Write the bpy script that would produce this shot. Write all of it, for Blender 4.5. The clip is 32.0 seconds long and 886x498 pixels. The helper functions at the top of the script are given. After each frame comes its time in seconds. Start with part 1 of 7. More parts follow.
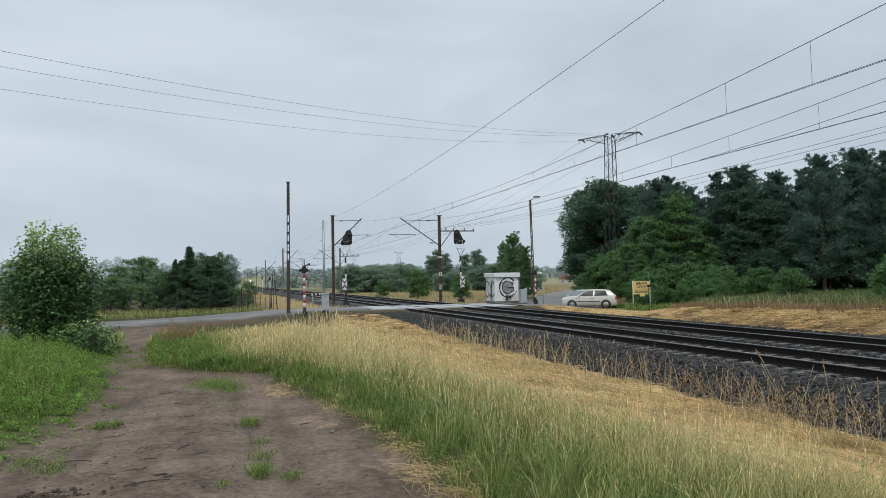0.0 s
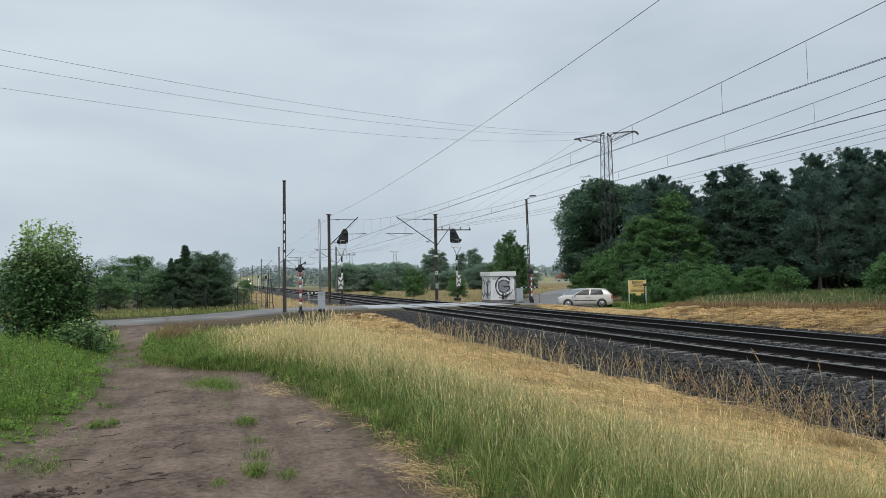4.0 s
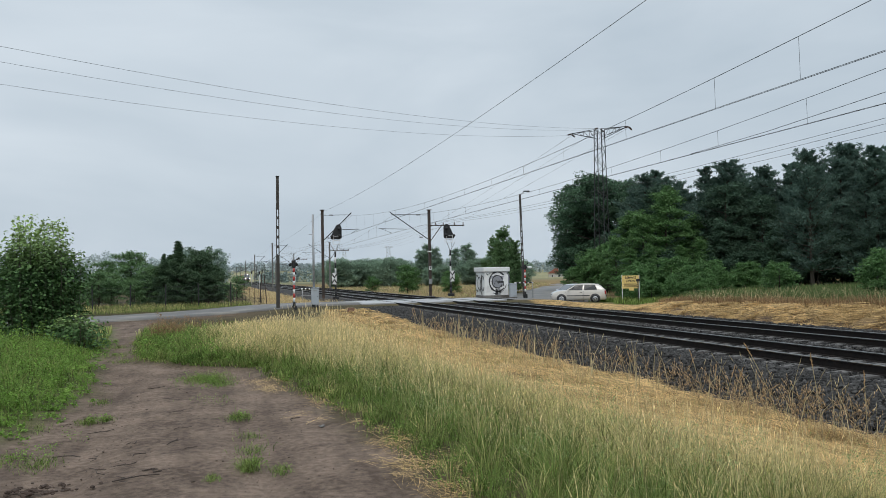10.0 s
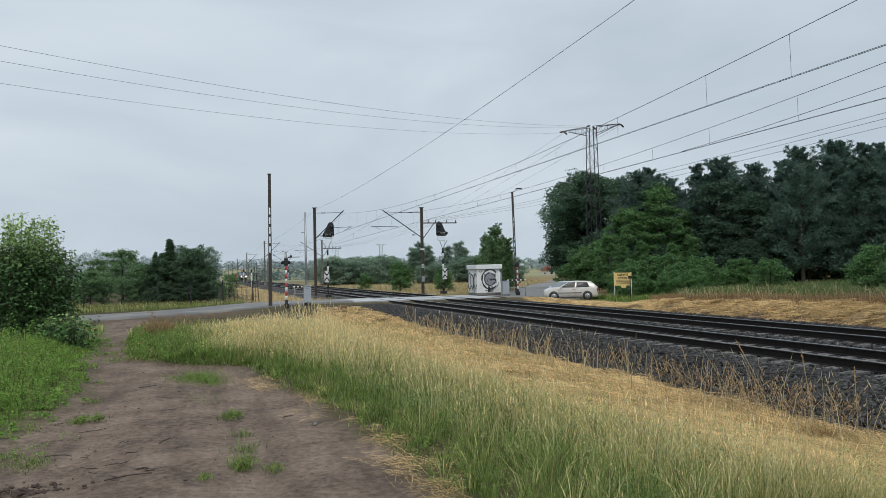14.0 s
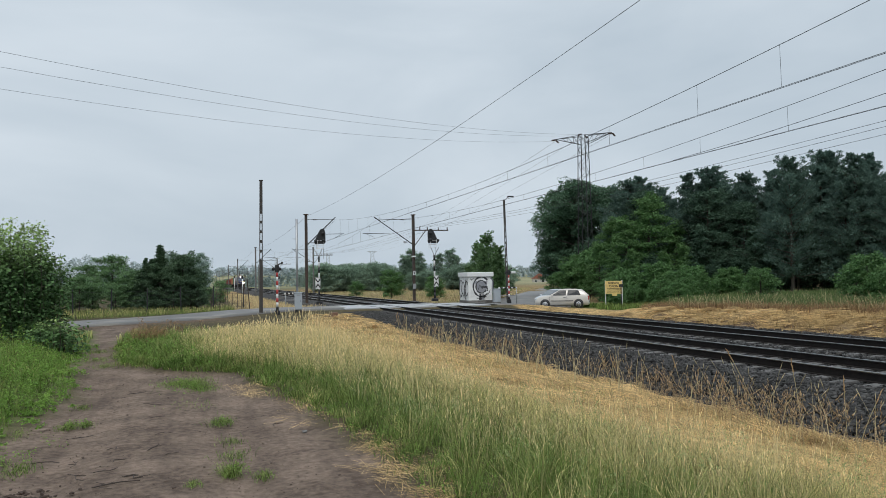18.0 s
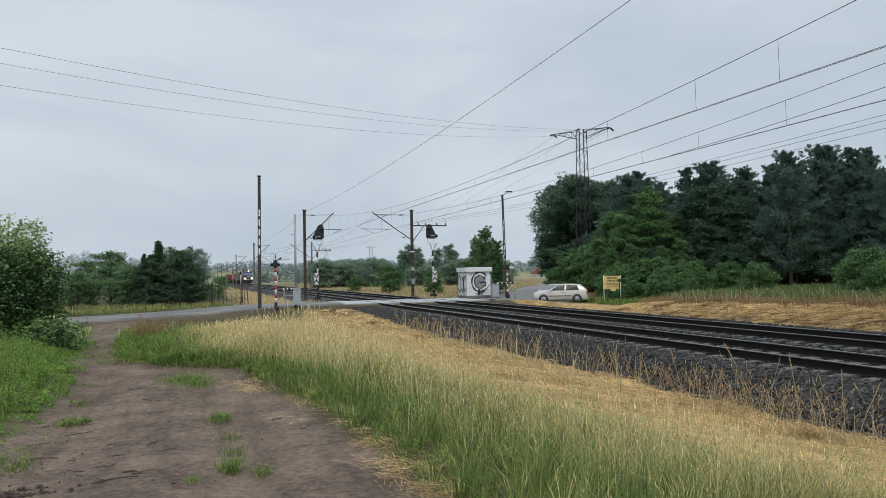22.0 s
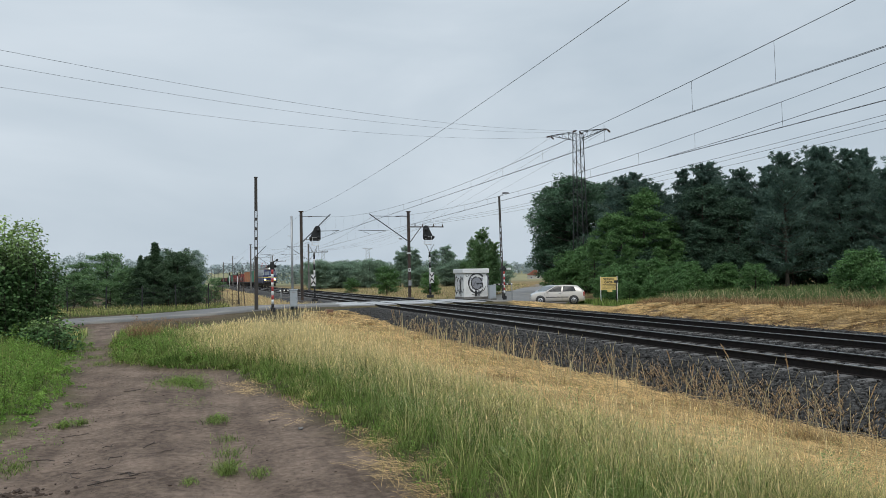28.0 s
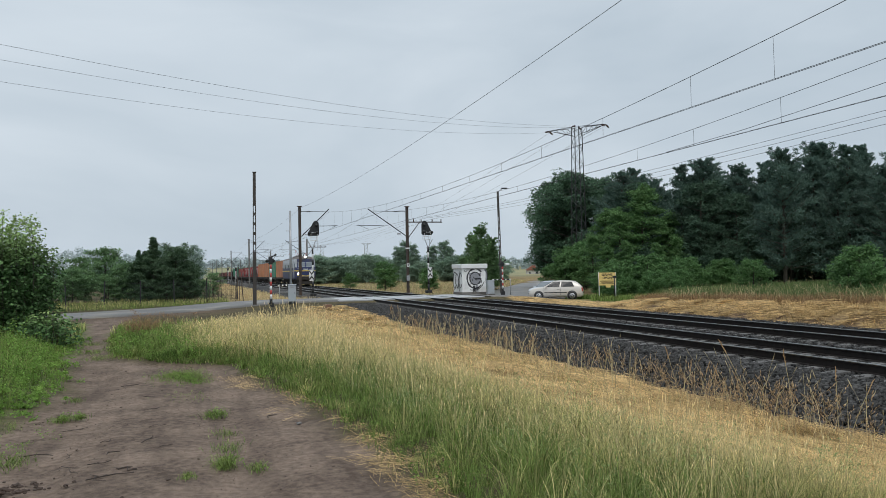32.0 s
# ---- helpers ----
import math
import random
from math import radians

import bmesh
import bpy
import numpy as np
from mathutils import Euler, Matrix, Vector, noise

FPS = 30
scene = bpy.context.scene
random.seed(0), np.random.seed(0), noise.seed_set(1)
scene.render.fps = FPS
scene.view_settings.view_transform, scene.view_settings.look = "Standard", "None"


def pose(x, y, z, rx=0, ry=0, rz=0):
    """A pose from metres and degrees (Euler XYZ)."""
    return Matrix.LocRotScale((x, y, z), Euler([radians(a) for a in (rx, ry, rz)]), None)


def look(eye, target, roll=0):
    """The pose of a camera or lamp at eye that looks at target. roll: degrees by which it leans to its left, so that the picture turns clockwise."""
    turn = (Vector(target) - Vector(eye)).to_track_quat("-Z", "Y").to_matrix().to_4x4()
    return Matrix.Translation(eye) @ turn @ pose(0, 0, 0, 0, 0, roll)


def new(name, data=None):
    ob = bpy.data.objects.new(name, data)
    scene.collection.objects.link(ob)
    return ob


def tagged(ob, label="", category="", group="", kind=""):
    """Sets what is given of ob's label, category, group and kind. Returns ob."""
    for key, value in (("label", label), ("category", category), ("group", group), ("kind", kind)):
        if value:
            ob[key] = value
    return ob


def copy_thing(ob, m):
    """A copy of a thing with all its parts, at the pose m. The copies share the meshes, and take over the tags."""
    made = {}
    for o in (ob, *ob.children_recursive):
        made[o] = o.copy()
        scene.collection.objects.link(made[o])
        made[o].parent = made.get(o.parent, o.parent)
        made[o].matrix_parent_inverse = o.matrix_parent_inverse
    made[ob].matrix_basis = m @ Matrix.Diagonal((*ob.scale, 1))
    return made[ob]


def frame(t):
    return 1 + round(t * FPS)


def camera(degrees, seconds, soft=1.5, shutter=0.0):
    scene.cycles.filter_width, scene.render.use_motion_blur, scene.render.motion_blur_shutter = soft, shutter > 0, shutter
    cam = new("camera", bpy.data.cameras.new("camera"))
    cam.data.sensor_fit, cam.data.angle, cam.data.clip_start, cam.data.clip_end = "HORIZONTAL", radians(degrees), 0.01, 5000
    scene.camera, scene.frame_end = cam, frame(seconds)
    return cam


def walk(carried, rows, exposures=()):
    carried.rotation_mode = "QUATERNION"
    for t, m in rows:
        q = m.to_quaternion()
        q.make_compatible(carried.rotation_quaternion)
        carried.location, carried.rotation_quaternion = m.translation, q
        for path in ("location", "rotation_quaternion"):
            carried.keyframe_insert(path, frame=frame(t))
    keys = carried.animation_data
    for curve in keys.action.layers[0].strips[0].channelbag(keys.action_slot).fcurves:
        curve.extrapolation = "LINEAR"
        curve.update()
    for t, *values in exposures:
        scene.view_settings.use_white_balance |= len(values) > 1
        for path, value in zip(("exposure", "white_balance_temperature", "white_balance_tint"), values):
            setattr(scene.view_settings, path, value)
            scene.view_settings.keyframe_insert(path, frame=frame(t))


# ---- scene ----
# ---- camera ----
cam = camera(58.5, 32.0, soft=0.75)
EYE = (0.0, 0.0, 1.75)
# seconds and the turn of the camera in degrees; it stands on one spot and drifts in the hand
PATH = [
    (0, 92.291, 1.077, -15.156), (0.5, 92.466, 1.066, -15.258), (1, 92.608, 1.043, -15.389), (1.5, 92.768, 1.093, -15.467), (2, 92.944, 1.167, -15.532),
    (2.5, 92.856, 1.124, -15.557), (3, 92.479, 1.131, -15.461), (3.5, 92.171, 1.022, -15.396), (5.5, 92.394, 1.213, -15.617),
    (6, 92.246, 1.181, -15.608), (6.5, 92.013, 1.293, -15.587), (7, 91.940, 1.350, -15.556), (7.5, 92.055, 1.334, -15.538), (8, 92.212, 1.276, -15.544),
    (8.5, 92.283, 1.288, -15.615), (9, 92.326, 1.239, -15.770), (9.5, 92.205, 1.293, -15.895), (10, 91.868, 1.126, -15.889),
    (10.5, 91.512, 0.843, -15.858), (11, 91.317, 0.834, -15.921), (11.5, 91.303, 0.999, -15.973), (12, 91.353, 1.064, -16.021),
    (12.5, 91.411, 1.015, -16.130), (13, 91.542, 1.013, -16.247), (13.5, 91.681, 1.147, -16.321), (14, 91.684, 1.265, -16.428),
    (14.5, 91.524, 1.079, -16.462), (16.5, 91.848, 0.960, -16.839), (17, 92.017, 0.822, -16.889), (17.5, 92.118, 0.848, -16.952),
    (18, 92.206, 0.968, -17.053), (18.5, 92.181, 0.937, -17.040), (19, 91.963, 0.949, -17.101), (19.5, 91.861, 0.857, -17.177),
    (20, 91.948, 0.888, -17.176), (20.5, 92.071, 1.082, -17.149), (21, 92.171, 1.119, -17.197), (21.5, 92.087, 1.021, -17.230),
    (22, 91.862, 1.098, -17.160), (22.5, 91.724, 1.097, -17.147), (23, 91.735, 1.000, -17.119), (23.5, 91.890, 1.008, -17.199),
    (24, 91.987, 1.115, -17.244), (24.5, 92.094, 1.069, -17.296), (25, 92.163, 0.981, -17.329), (25.5, 92.160, 0.915, -17.356),
    (27.5, 92.151, 1.206, -17.326), (28, 91.953, 1.147, -17.385), (28.5, 91.799, 1.041, -17.477), (29, 91.857, 1.098, -17.474),
    (29.5, 91.978, 1.230, -17.419), (30, 92.088, 1.135, -17.453), (30.5, 92.130, 1.169, -17.460), (31, 91.959, 1.135, -17.442),
    (31.5, 91.709, 1.043, -17.475), (32, 91.605, 1.048, -17.498),
]
walk(cam, [(t, pose(*EYE, rx, ry, rz)) for t, rx, ry, rz in PATH])

# ---- light: a bright overcast sky ----
SUN_EL, SUN_AZ = radians(52), radians(200)
scene.view_settings.exposure = 0.0


def make_world():
    w = bpy.data.worlds.new("overcast_sky")
    scene.world = w
    w.use_nodes = True
    nt = w.node_tree
    nt.nodes.clear()
    N, L = nt.nodes.new, nt.links.new
    sky = N("ShaderNodeTexSky")
    sky.sky_type, sky.sun_disc = "NISHITA", False
    sky.sun_elevation, sky.sun_rotation = SUN_EL, SUN_AZ
    sky.air_density, sky.dust_density = 1.5, 4.0
    tc = N("ShaderNodeTexCoord")
    mp = N("ShaderNodeMapping")
    mp.inputs["Scale"].default_value = (1.0, 1.0, 2.6)
    L(tc.outputs["Generated"], mp.inputs["Vector"])
    n1 = N("ShaderNodeTexNoise")
    n1.inputs["Scale"].default_value, n1.inputs["Detail"].default_value = 2.1, 5.0
    n1.inputs["Roughness"].default_value, n1.inputs["Distortion"].default_value = 0.5, 0.35
    L(mp.outputs["Vector"], n1.inputs["Vector"])
    ramp = N("ShaderNodeValToRGB")
    ramp.color_ramp.elements[0].position, ramp.color_ramp.elements[0].color = 0.30, (0.490, 0.580, 0.665, 1)
    ramp.color_ramp.elements[1].position, ramp.color_ramp.elements[1].color = 0.72, (0.700, 0.780, 0.855, 1)
    L(n1.outputs["Fac"], ramp.inputs["Fac"])
    b1, b2 = N("ShaderNodeBackground"), N("ShaderNodeBackground")
    L(sky.outputs["Color"], b1.inputs["Color"])
    b1.inputs["Strength"].default_value = 0.05
    L(ramp.outputs["Color"], b2.inputs["Color"])
    b2.inputs["Strength"].default_value = 1.0
    mix, out = N("ShaderNodeMixShader"), N("ShaderNodeOutputWorld")
    mix.inputs[0].default_value = 0.94
    L(b1.outputs[0], mix.inputs[1])
    L(b2.outputs[0], mix.inputs[2])
    L(mix.outputs[0], out.inputs[0])


make_world()
sun = new("sun", bpy.data.lights.new("sun", "SUN"))
sun.data.energy, sun.data.angle, sun.data.color = 1.5, radians(25), (1.0, 0.97, 0.92)
sun.matrix_world = look((-20, -55, 90), (0, 0, 0))


# ---- materials ----
def mat(name, c1, c2=None, rough=0.8, metal=0.0, scale=6.0, fine=60.0, bump=0.0, per="", spec=0.5, stain=None, stain_scale=0.7,
        trans=0.0, emit=0.0, tip=None, island=0.0, stretch=(1, 1, 1)):
    """A procedural surface: two colours mixed by coarse and fine grain, optional stains, relief, and a shift of brightness per object or island."""
    c2 = c2 or tuple(min(1.0, v * 1.25 + 0.01) for v in c1)
    m = bpy.data.materials.new(name)
    m.use_nodes = True
    nt = m.node_tree
    N, L = nt.nodes.new, nt.links.new
    bs = nt.nodes["Principled BSDF"]
    geo = N("ShaderNodeNewGeometry")
    tc = N("ShaderNodeTexCoord")
    mp = N("ShaderNodeMapping")
    mp.inputs["Scale"].default_value = stretch
    L(tc.outputs["Object"], mp.inputs["Vector"])
    n1, n2 = N("ShaderNodeTexNoise"), N("ShaderNodeTexNoise")
    for n, s in ((n1, scale), (n2, fine)):
        n.inputs["Scale"].default_value, n.inputs["Detail"].default_value = s, 5.0
        n.inputs["Roughness"].default_value = 0.6
        L(mp.outputs["Vector"], n.inputs["Vector"])
    add = N("ShaderNodeMath")
    add.operation, add.use_clamp = "MULTIPLY_ADD", True
    L(n2.outputs["Fac"], add.inputs[0])
    add.inputs[1].default_value = 0.6
    sub = N("ShaderNodeMath")
    sub.operation = "MULTIPLY_ADD"
    L(n1.outputs["Fac"], sub.inputs[0])
    sub.inputs[1].default_value, sub.inputs[2].default_value = 1.6, -0.6
    L(sub.outputs[0], add.inputs[2])
    mix = N("ShaderNodeMix")
    mix.data_type = "RGBA"
    mix.inputs["A"].default_value, mix.inputs["B"].default_value = (*c1, 1), (*c2, 1)
    L(add.outputs[0], mix.inputs["Factor"])
    col = mix.outputs["Result"]
    if stain:
        n3 = N("ShaderNodeTexNoise")
        n3.inputs["Scale"].default_value, n3.inputs["Detail"].default_value = stain_scale, 6.0
        L(mp.outputs["Vector"], n3.inputs["Vector"])
        r = N("ShaderNodeValToRGB")
        r.color_ramp.elements[0].position, r.color_ramp.elements[1].position = 0.48, 0.66
        L(n3.outputs["Fac"], r.inputs["Fac"])
        k = N("ShaderNodeMix")
        k.data_type = "RGBA"
        k.inputs["B"].default_value = (*stain, 1)
        L(r.outputs["Color"], k.inputs["Factor"])
        L(col, k.inputs["A"])
        col = k.outputs["Result"]
    if tip:
        at = N("ShaderNodeAttribute")
        at.attribute_name = "tip"
        k = N("ShaderNodeMix")
        k.data_type = "RGBA"
        k.inputs["B"].default_value = (*tip, 1)
        L(at.outputs["Fac"], k.inputs["Factor"])
        L(col, k.inputs["A"])
        col = k.outputs["Result"]
    if per or island:
        if per == "object":
            src = N("ShaderNodeObjectInfo").outputs["Random"]
        else:
            src = geo.outputs["Random Per Island"]
        mr = N("ShaderNodeMapRange")
        amount = island or 0.25
        mr.inputs["To Min"].default_value, mr.inputs["To Max"].default_value = 1 - amount, 1 + amount
        L(src, mr.inputs["Value"])
        hv = N("ShaderNodeHueSaturation")
        L(mr.outputs[0], hv.inputs["Value"])
        L(col, hv.inputs["Color"])
        col = hv.outputs["Color"]
    L(col, bs.inputs["Base Color"])
    bs.inputs["Roughness"].default_value, bs.inputs["Metallic"].default_value = rough, metal
    bs.inputs["Specular IOR Level"].default_value = spec
    if bump:
        b = N("ShaderNodeBump")
        b.inputs["Strength"].default_value, b.inputs["Distance"].default_value = 1.0, bump
        L(add.outputs[0], b.inputs["Height"])
        L(b.outputs[0], bs.inputs["Normal"])
    if emit:
        L(col, bs.inputs["Emission Color"])
        bs.inputs["Emission Strength"].default_value = emit
    if trans:
        tr = N("ShaderNodeBsdfTranslucent")
        L(col, tr.inputs["Color"])
        ms = N("ShaderNodeMixShader")
        ms.inputs[0].default_value = trans
        L(bs.outputs[0], ms.inputs[1])
        L(tr.outputs[0], ms.inputs[2])
        L(ms.outputs[0], nt.nodes["Material Output"].inputs["Surface"])
    return m


M = {
    "asphalt": mat("damp_asphalt", (0.11, 0.108, 0.104), (0.175, 0.17, 0.163), rough=0.5, scale=3, fine=140, bump=0.004, stain=(0.25, 0.23, 0.20), stain_scale=0.5),
    "deck": mat("crossing_concrete", (0.34, 0.34, 0.35), (0.46, 0.46, 0.46), rough=0.3, scale=2, fine=90, bump=0.002, per="object", island=0.12),
    "ballast": mat("ballast_bed", (0.006, 0.006, 0.007), (0.02, 0.0195, 0.019), rough=0.75, scale=9, fine=22, bump=0.04, stain=(0.06, 0.045, 0.03), stain_scale=0.35),
    "stone": mat("ballast_stone", (0.004, 0.004, 0.0045), (0.095, 0.093, 0.09), rough=0.65, scale=10, fine=60, island=0.97, spec=.2),
    "rail": mat("rusty_rail_steel", (0.009, 0.008, 0.0078), (0.026, 0.021, 0.019), rough=0.75, metal=0.0, spec=.15, scale=8, fine=80, bump=0.001),
    "railhead": mat("worn_rail_head", (0.40, 0.40, 0.41), (0.55, 0.55, 0.56), rough=0.3, metal=1.0, scale=3, fine=60),
    "sleeper": mat("weathered_concrete_sleeper", (0.10, 0.097, 0.094), (0.20, 0.195, 0.19), rough=0.85, scale=5, fine=60, bump=0.003, per="object", island=0.2),
    "mast": mat("brown_painted_steel", (0.040, 0.032, 0.028), (0.075, 0.058, 0.05), rough=0.6, metal=0.2, scale=4, fine=40, stain=(0.10, 0.06, 0.04), stain_scale=1.5),
    "galv": mat("galvanised_steel", (0.30, 0.31, 0.32), (0.42, 0.43, 0.44), rough=0.45, metal=0.6, scale=5, fine=60),
    "darksteel": mat("dark_steel", (0.03, 0.032, 0.034), (0.06, 0.06, 0.062), rough=0.55, metal=0.5, scale=6, fine=60),
    "wire": mat("wire_metal", (0.028, 0.03, 0.033), (0.05, 0.05, 0.055), rough=0.5, metal=0.6, scale=3, fine=30),
    "insul": mat("brown_porcelain", (0.05, 0.025, 0.018), rough=0.25, scale=4),
    "black": mat("matt_black_paint", (0.012, 0.013, 0.015), (0.025, 0.026, 0.028), rough=0.55, scale=5, fine=50),
    "white": mat("white_paint", (0.72, 0.73, 0.74), (0.82, 0.82, 0.82), rough=0.5, scale=3, fine=40, stain=(0.5, 0.5, 0.49), stain_scale=1.4),
    "red": mat("red_paint", (0.42, 0.045, 0.04), (0.52, 0.07, 0.06), rough=0.45, scale=4, fine=40),
    "greybox": mat("grey_cabinet_paint", (0.36, 0.40, 0.44), (0.44, 0.48, 0.52), rough=0.5, scale=2, fine=30, stain=(0.3, 0.32, 0.33), stain_scale=1.2),
    "concrete": mat("old_concrete", (0.15, 0.145, 0.14), (0.24, 0.235, 0.225), rough=0.85, scale=4, fine=60, bump=0.004, stain=(0.09, 0.085, 0.08), stain_scale=0.8),
    "poleconc": mat("dark_concrete_pole", (0.045, 0.041, 0.038), (0.085, 0.078, 0.072), rough=0.85, scale=4, fine=60, bump=0.003),
    "hut": mat("white_hut_wall", (0.76, 0.78, 0.79), (0.85, 0.86, 0.86), rough=0.7, scale=2, fine=50, bump=0.002, stain=(0.62, 0.63, 0.63), stain_scale=1.1),
    "hutroof": mat("pale_roof_sheet", (0.72, 0.74, 0.75), (0.82, 0.83, 0.83), rough=0.55, scale=2, fine=40),
    "graffiti": mat("black_spray_paint", (0.02, 0.02, 0.024), (0.07, 0.07, 0.08), rough=0.5, scale=8, fine=60),
    "graffiti_grey": mat("grey_spray_paint", (0.22, 0.23, 0.26), (0.34, 0.35, 0.38), rough=0.5, scale=8, fine=60),
    "bark": mat("tree_bark", (0.045, 0.036, 0.03), (0.11, 0.09, 0.075), rough=0.95, scale=5, fine=40, bump=0.02, stretch=(1, 1, 0.25)),
    "leaf": mat("fresh_leaf", (0.095, 0.195, 0.075), (0.165, 0.29, 0.11), rough=0.55, trans=0.36, island=0.4, scale=0.6, fine=3, spec=.12),
    # pale tip for young top leaves; the dark base also paints the bush's lower shade
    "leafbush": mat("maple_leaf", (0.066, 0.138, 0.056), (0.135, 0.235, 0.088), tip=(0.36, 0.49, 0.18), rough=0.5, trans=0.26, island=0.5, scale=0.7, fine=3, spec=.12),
    "leafdark": mat("dark_leaf", (0.078, 0.150, 0.092), (0.13, 0.22, 0.135), rough=0.6, trans=0.42, island=0.45, scale=0.5, fine=3, spec=.12),
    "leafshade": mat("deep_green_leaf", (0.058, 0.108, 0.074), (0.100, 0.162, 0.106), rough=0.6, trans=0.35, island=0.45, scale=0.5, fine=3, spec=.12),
    "needle": mat("pine_needles", (0.098, 0.165, 0.138), (0.150, 0.226, 0.178), rough=0.75, trans=0.45, island=0.25, scale=0.5, fine=3, spec=.12),
    "spruce": mat("dark_spruce_needles", (0.072, 0.13, 0.078), (0.14, 0.215, 0.12), rough=0.7, trans=0.3, island=0.35, scale=0.5, fine=3, spec=.12),
    "leafolive": mat("olive_hedge_leaf", (0.12, 0.22, 0.105), (0.215, 0.34, 0.155), rough=0.6, trans=0.38, island=0.45, scale=0.5, fine=3, spec=.12),
    # haze of the distance is put into the next two pale base colours
    "midleaf": mat("haze_pale_scrub_leaf", (0.21, 0.305, 0.225), (0.31, 0.42, 0.31), rough=0.9, trans=0.4, island=0.3, scale=0.2, fine=1, spec=.12),
    "farleaf": mat("haze_pale_far_foliage", (0.33, 0.42, 0.375), (0.43, 0.52, 0.47), rough=0.8, trans=0.42, island=0.14, scale=0.2, fine=1, spec=.12),
    "grassgreen": mat("green_grass", (0.075, 0.150, 0.032), (0.205, 0.295, 0.075), rough=0.6, trans=0.24, island=0.65, scale=0.5, fine=3, tip=(0.88, 0.70, 0.36), spec=.12),
    "bankgrass": mat("rank_bank_grass", (0.075, 0.13, 0.045), (0.155, 0.215, 0.08), rough=0.6, trans=0.3, island=0.5, scale=0.5, fine=3, tip=(0.5, 0.38, 0.2), spec=.12),
    "weed": mat("fresh_weeds", (0.155, 0.285, 0.055), (0.27, 0.42, 0.10), rough=0.6, trans=0.42, island=0.4, scale=0.6, fine=3, spec=.12),
    "grassdry": mat("dry_grass", (0.50, 0.41, 0.22), (0.66, 0.56, 0.34), rough=0.7, trans=0.3, island=0.35, scale=0.5, fine=3, spec=.12),
    "ripe": mat("ripe_grass", (0.34, 0.33, 0.12), (0.56, 0.49, 0.22), rough=0.65, trans=0.35, island=0.35, scale=0.5, fine=3, tip=(0.98, 0.82, 0.48), spec=.12),
    "brownseed": mat("brown_seeding_grass", (0.20, 0.125, 0.065), (0.38, 0.25, 0.135), rough=0.75, trans=0.2, island=0.5, scale=0.6, fine=4, tip=(0.46, 0.33, 0.19), spec=.12),
    "straw": mat("cut_straw", (0.34, 0.228, 0.094), (0.82, 0.60, 0.30), rough=0.7, trans=0.2, island=0.6, scale=0.6, fine=4, spec=.12),
    "glass": mat("dark_glass", (0.012, 0.015, 0.018), (0.02, 0.024, 0.028), rough=0.12, spec=0.4),
    "rubber": mat("tyre_rubber", (0.012, 0.012, 0.013), (0.03, 0.03, 0.03), rough=0.8, scale=20),
}


# ---- mesh helpers ----
def bm_box(bm, c, s, bevel=0.0, rz=0.0, m=None):
    mm = (m or Matrix()) @ Matrix.Translation(c) @ Matrix.Rotation(radians(rz), 4, "Z") @ Matrix.Diagonal((*s, 1))
    r = bmesh.ops.create_cube(bm, size=1.0, matrix=mm)
    if bevel:
        edges = list({e for v in r["verts"] for e in v.link_edges})
        bmesh.ops.bevel(bm, geom=edges, offset=bevel, segments=1, affect="EDGES")


def bm_rod(bm, a, b, r0, r1=None, n=8):
    a, b = Vector(a), Vector(b)
    q = (b - a).to_track_quat("Z", "Y").to_matrix().to_4x4()
    bmesh.ops.create_cone(bm, cap_ends=True, segments=n, radius1=r0, radius2=r0 if r1 is None else r1, depth=(b - a).length,
                          matrix=Matrix.Translation((a + b) / 2) @ q)


def bm_prism(bm, pts, a, b):
    """Extrudes the outline pts, pairs in the plane of x and z, from y = a to y = b."""
    lo = [bm.verts.new((x, a, z)) for x, z in pts]
    hi = [bm.verts.new((x, b, z)) for x, z in pts]
    bm.faces.new(lo)
    bm.faces.new(hi[::-1])
    n = len(pts)
    for i in range(n):
        bm.faces.new((lo[i], hi[i], hi[(i + 1) % n], lo[(i + 1) % n]))
    bmesh.ops.recalc_face_normals(bm, faces=bm.faces)


def mesh_of(bm, name, material, smooth=False):
    me = bpy.data.meshes.new(name)
    bm.to_mesh(me)
    bm.free()
    me.materials.append(material)
    if smooth:
        me.shade_smooth()
    return me


def part(name, bm, material, parent, label="", smooth=False):
    ob = new(name, mesh_of(bm, name, material, smooth))
    ob.parent = parent
    return tagged(ob, label)


def piece(name, me, m, parent):
    ob = new(name, me)
    ob.parent = parent
    ob.matrix_basis = m
    return ob


def box_part(name, c, s, material, parent, label="", bevel=0.0, rz=0.0):
    bm = bmesh.new()
    bm_box(bm, c, s, bevel, rz)
    return part(name, bm, material, parent, label)


def rod_part(name, a, b, r, material, parent, label="", r1=None, n=8):
    bm = bmesh.new()
    bm_rod(bm, a, b, r, r1, n)
    return part(name, bm, material, parent, label, smooth=n > 6)


def np_mesh(name, verts, faces, material, attr=None, smooth=False):
    """A mesh from an array of vertices and an array of faces with as many corners each."""
    verts, faces = np.asarray(verts, np.float32), np.asarray(faces, np.int32)
    me = bpy.data.meshes.new(name)
    k = faces.shape[1]
    me.vertices.add(len(verts))
    me.vertices.foreach_set("co", verts.ravel())
    me.loops.add(faces.size)
    me.loops.foreach_set("vertex_index", faces.ravel())
    me.polygons.add(len(faces))
    me.polygons.foreach_set("loop_start", np.arange(0, faces.size, k, dtype=np.int32))
    me.update(calc_edges=True)
    for key, val in (attr or {}).items():
        a = me.attributes.new(key, "FLOAT", "POINT")
        a.data.foreach_set("value", np.asarray(val, np.float32))
    if material:
        me.materials.append(material)
    if smooth:
        me.shade_smooth()
    return me


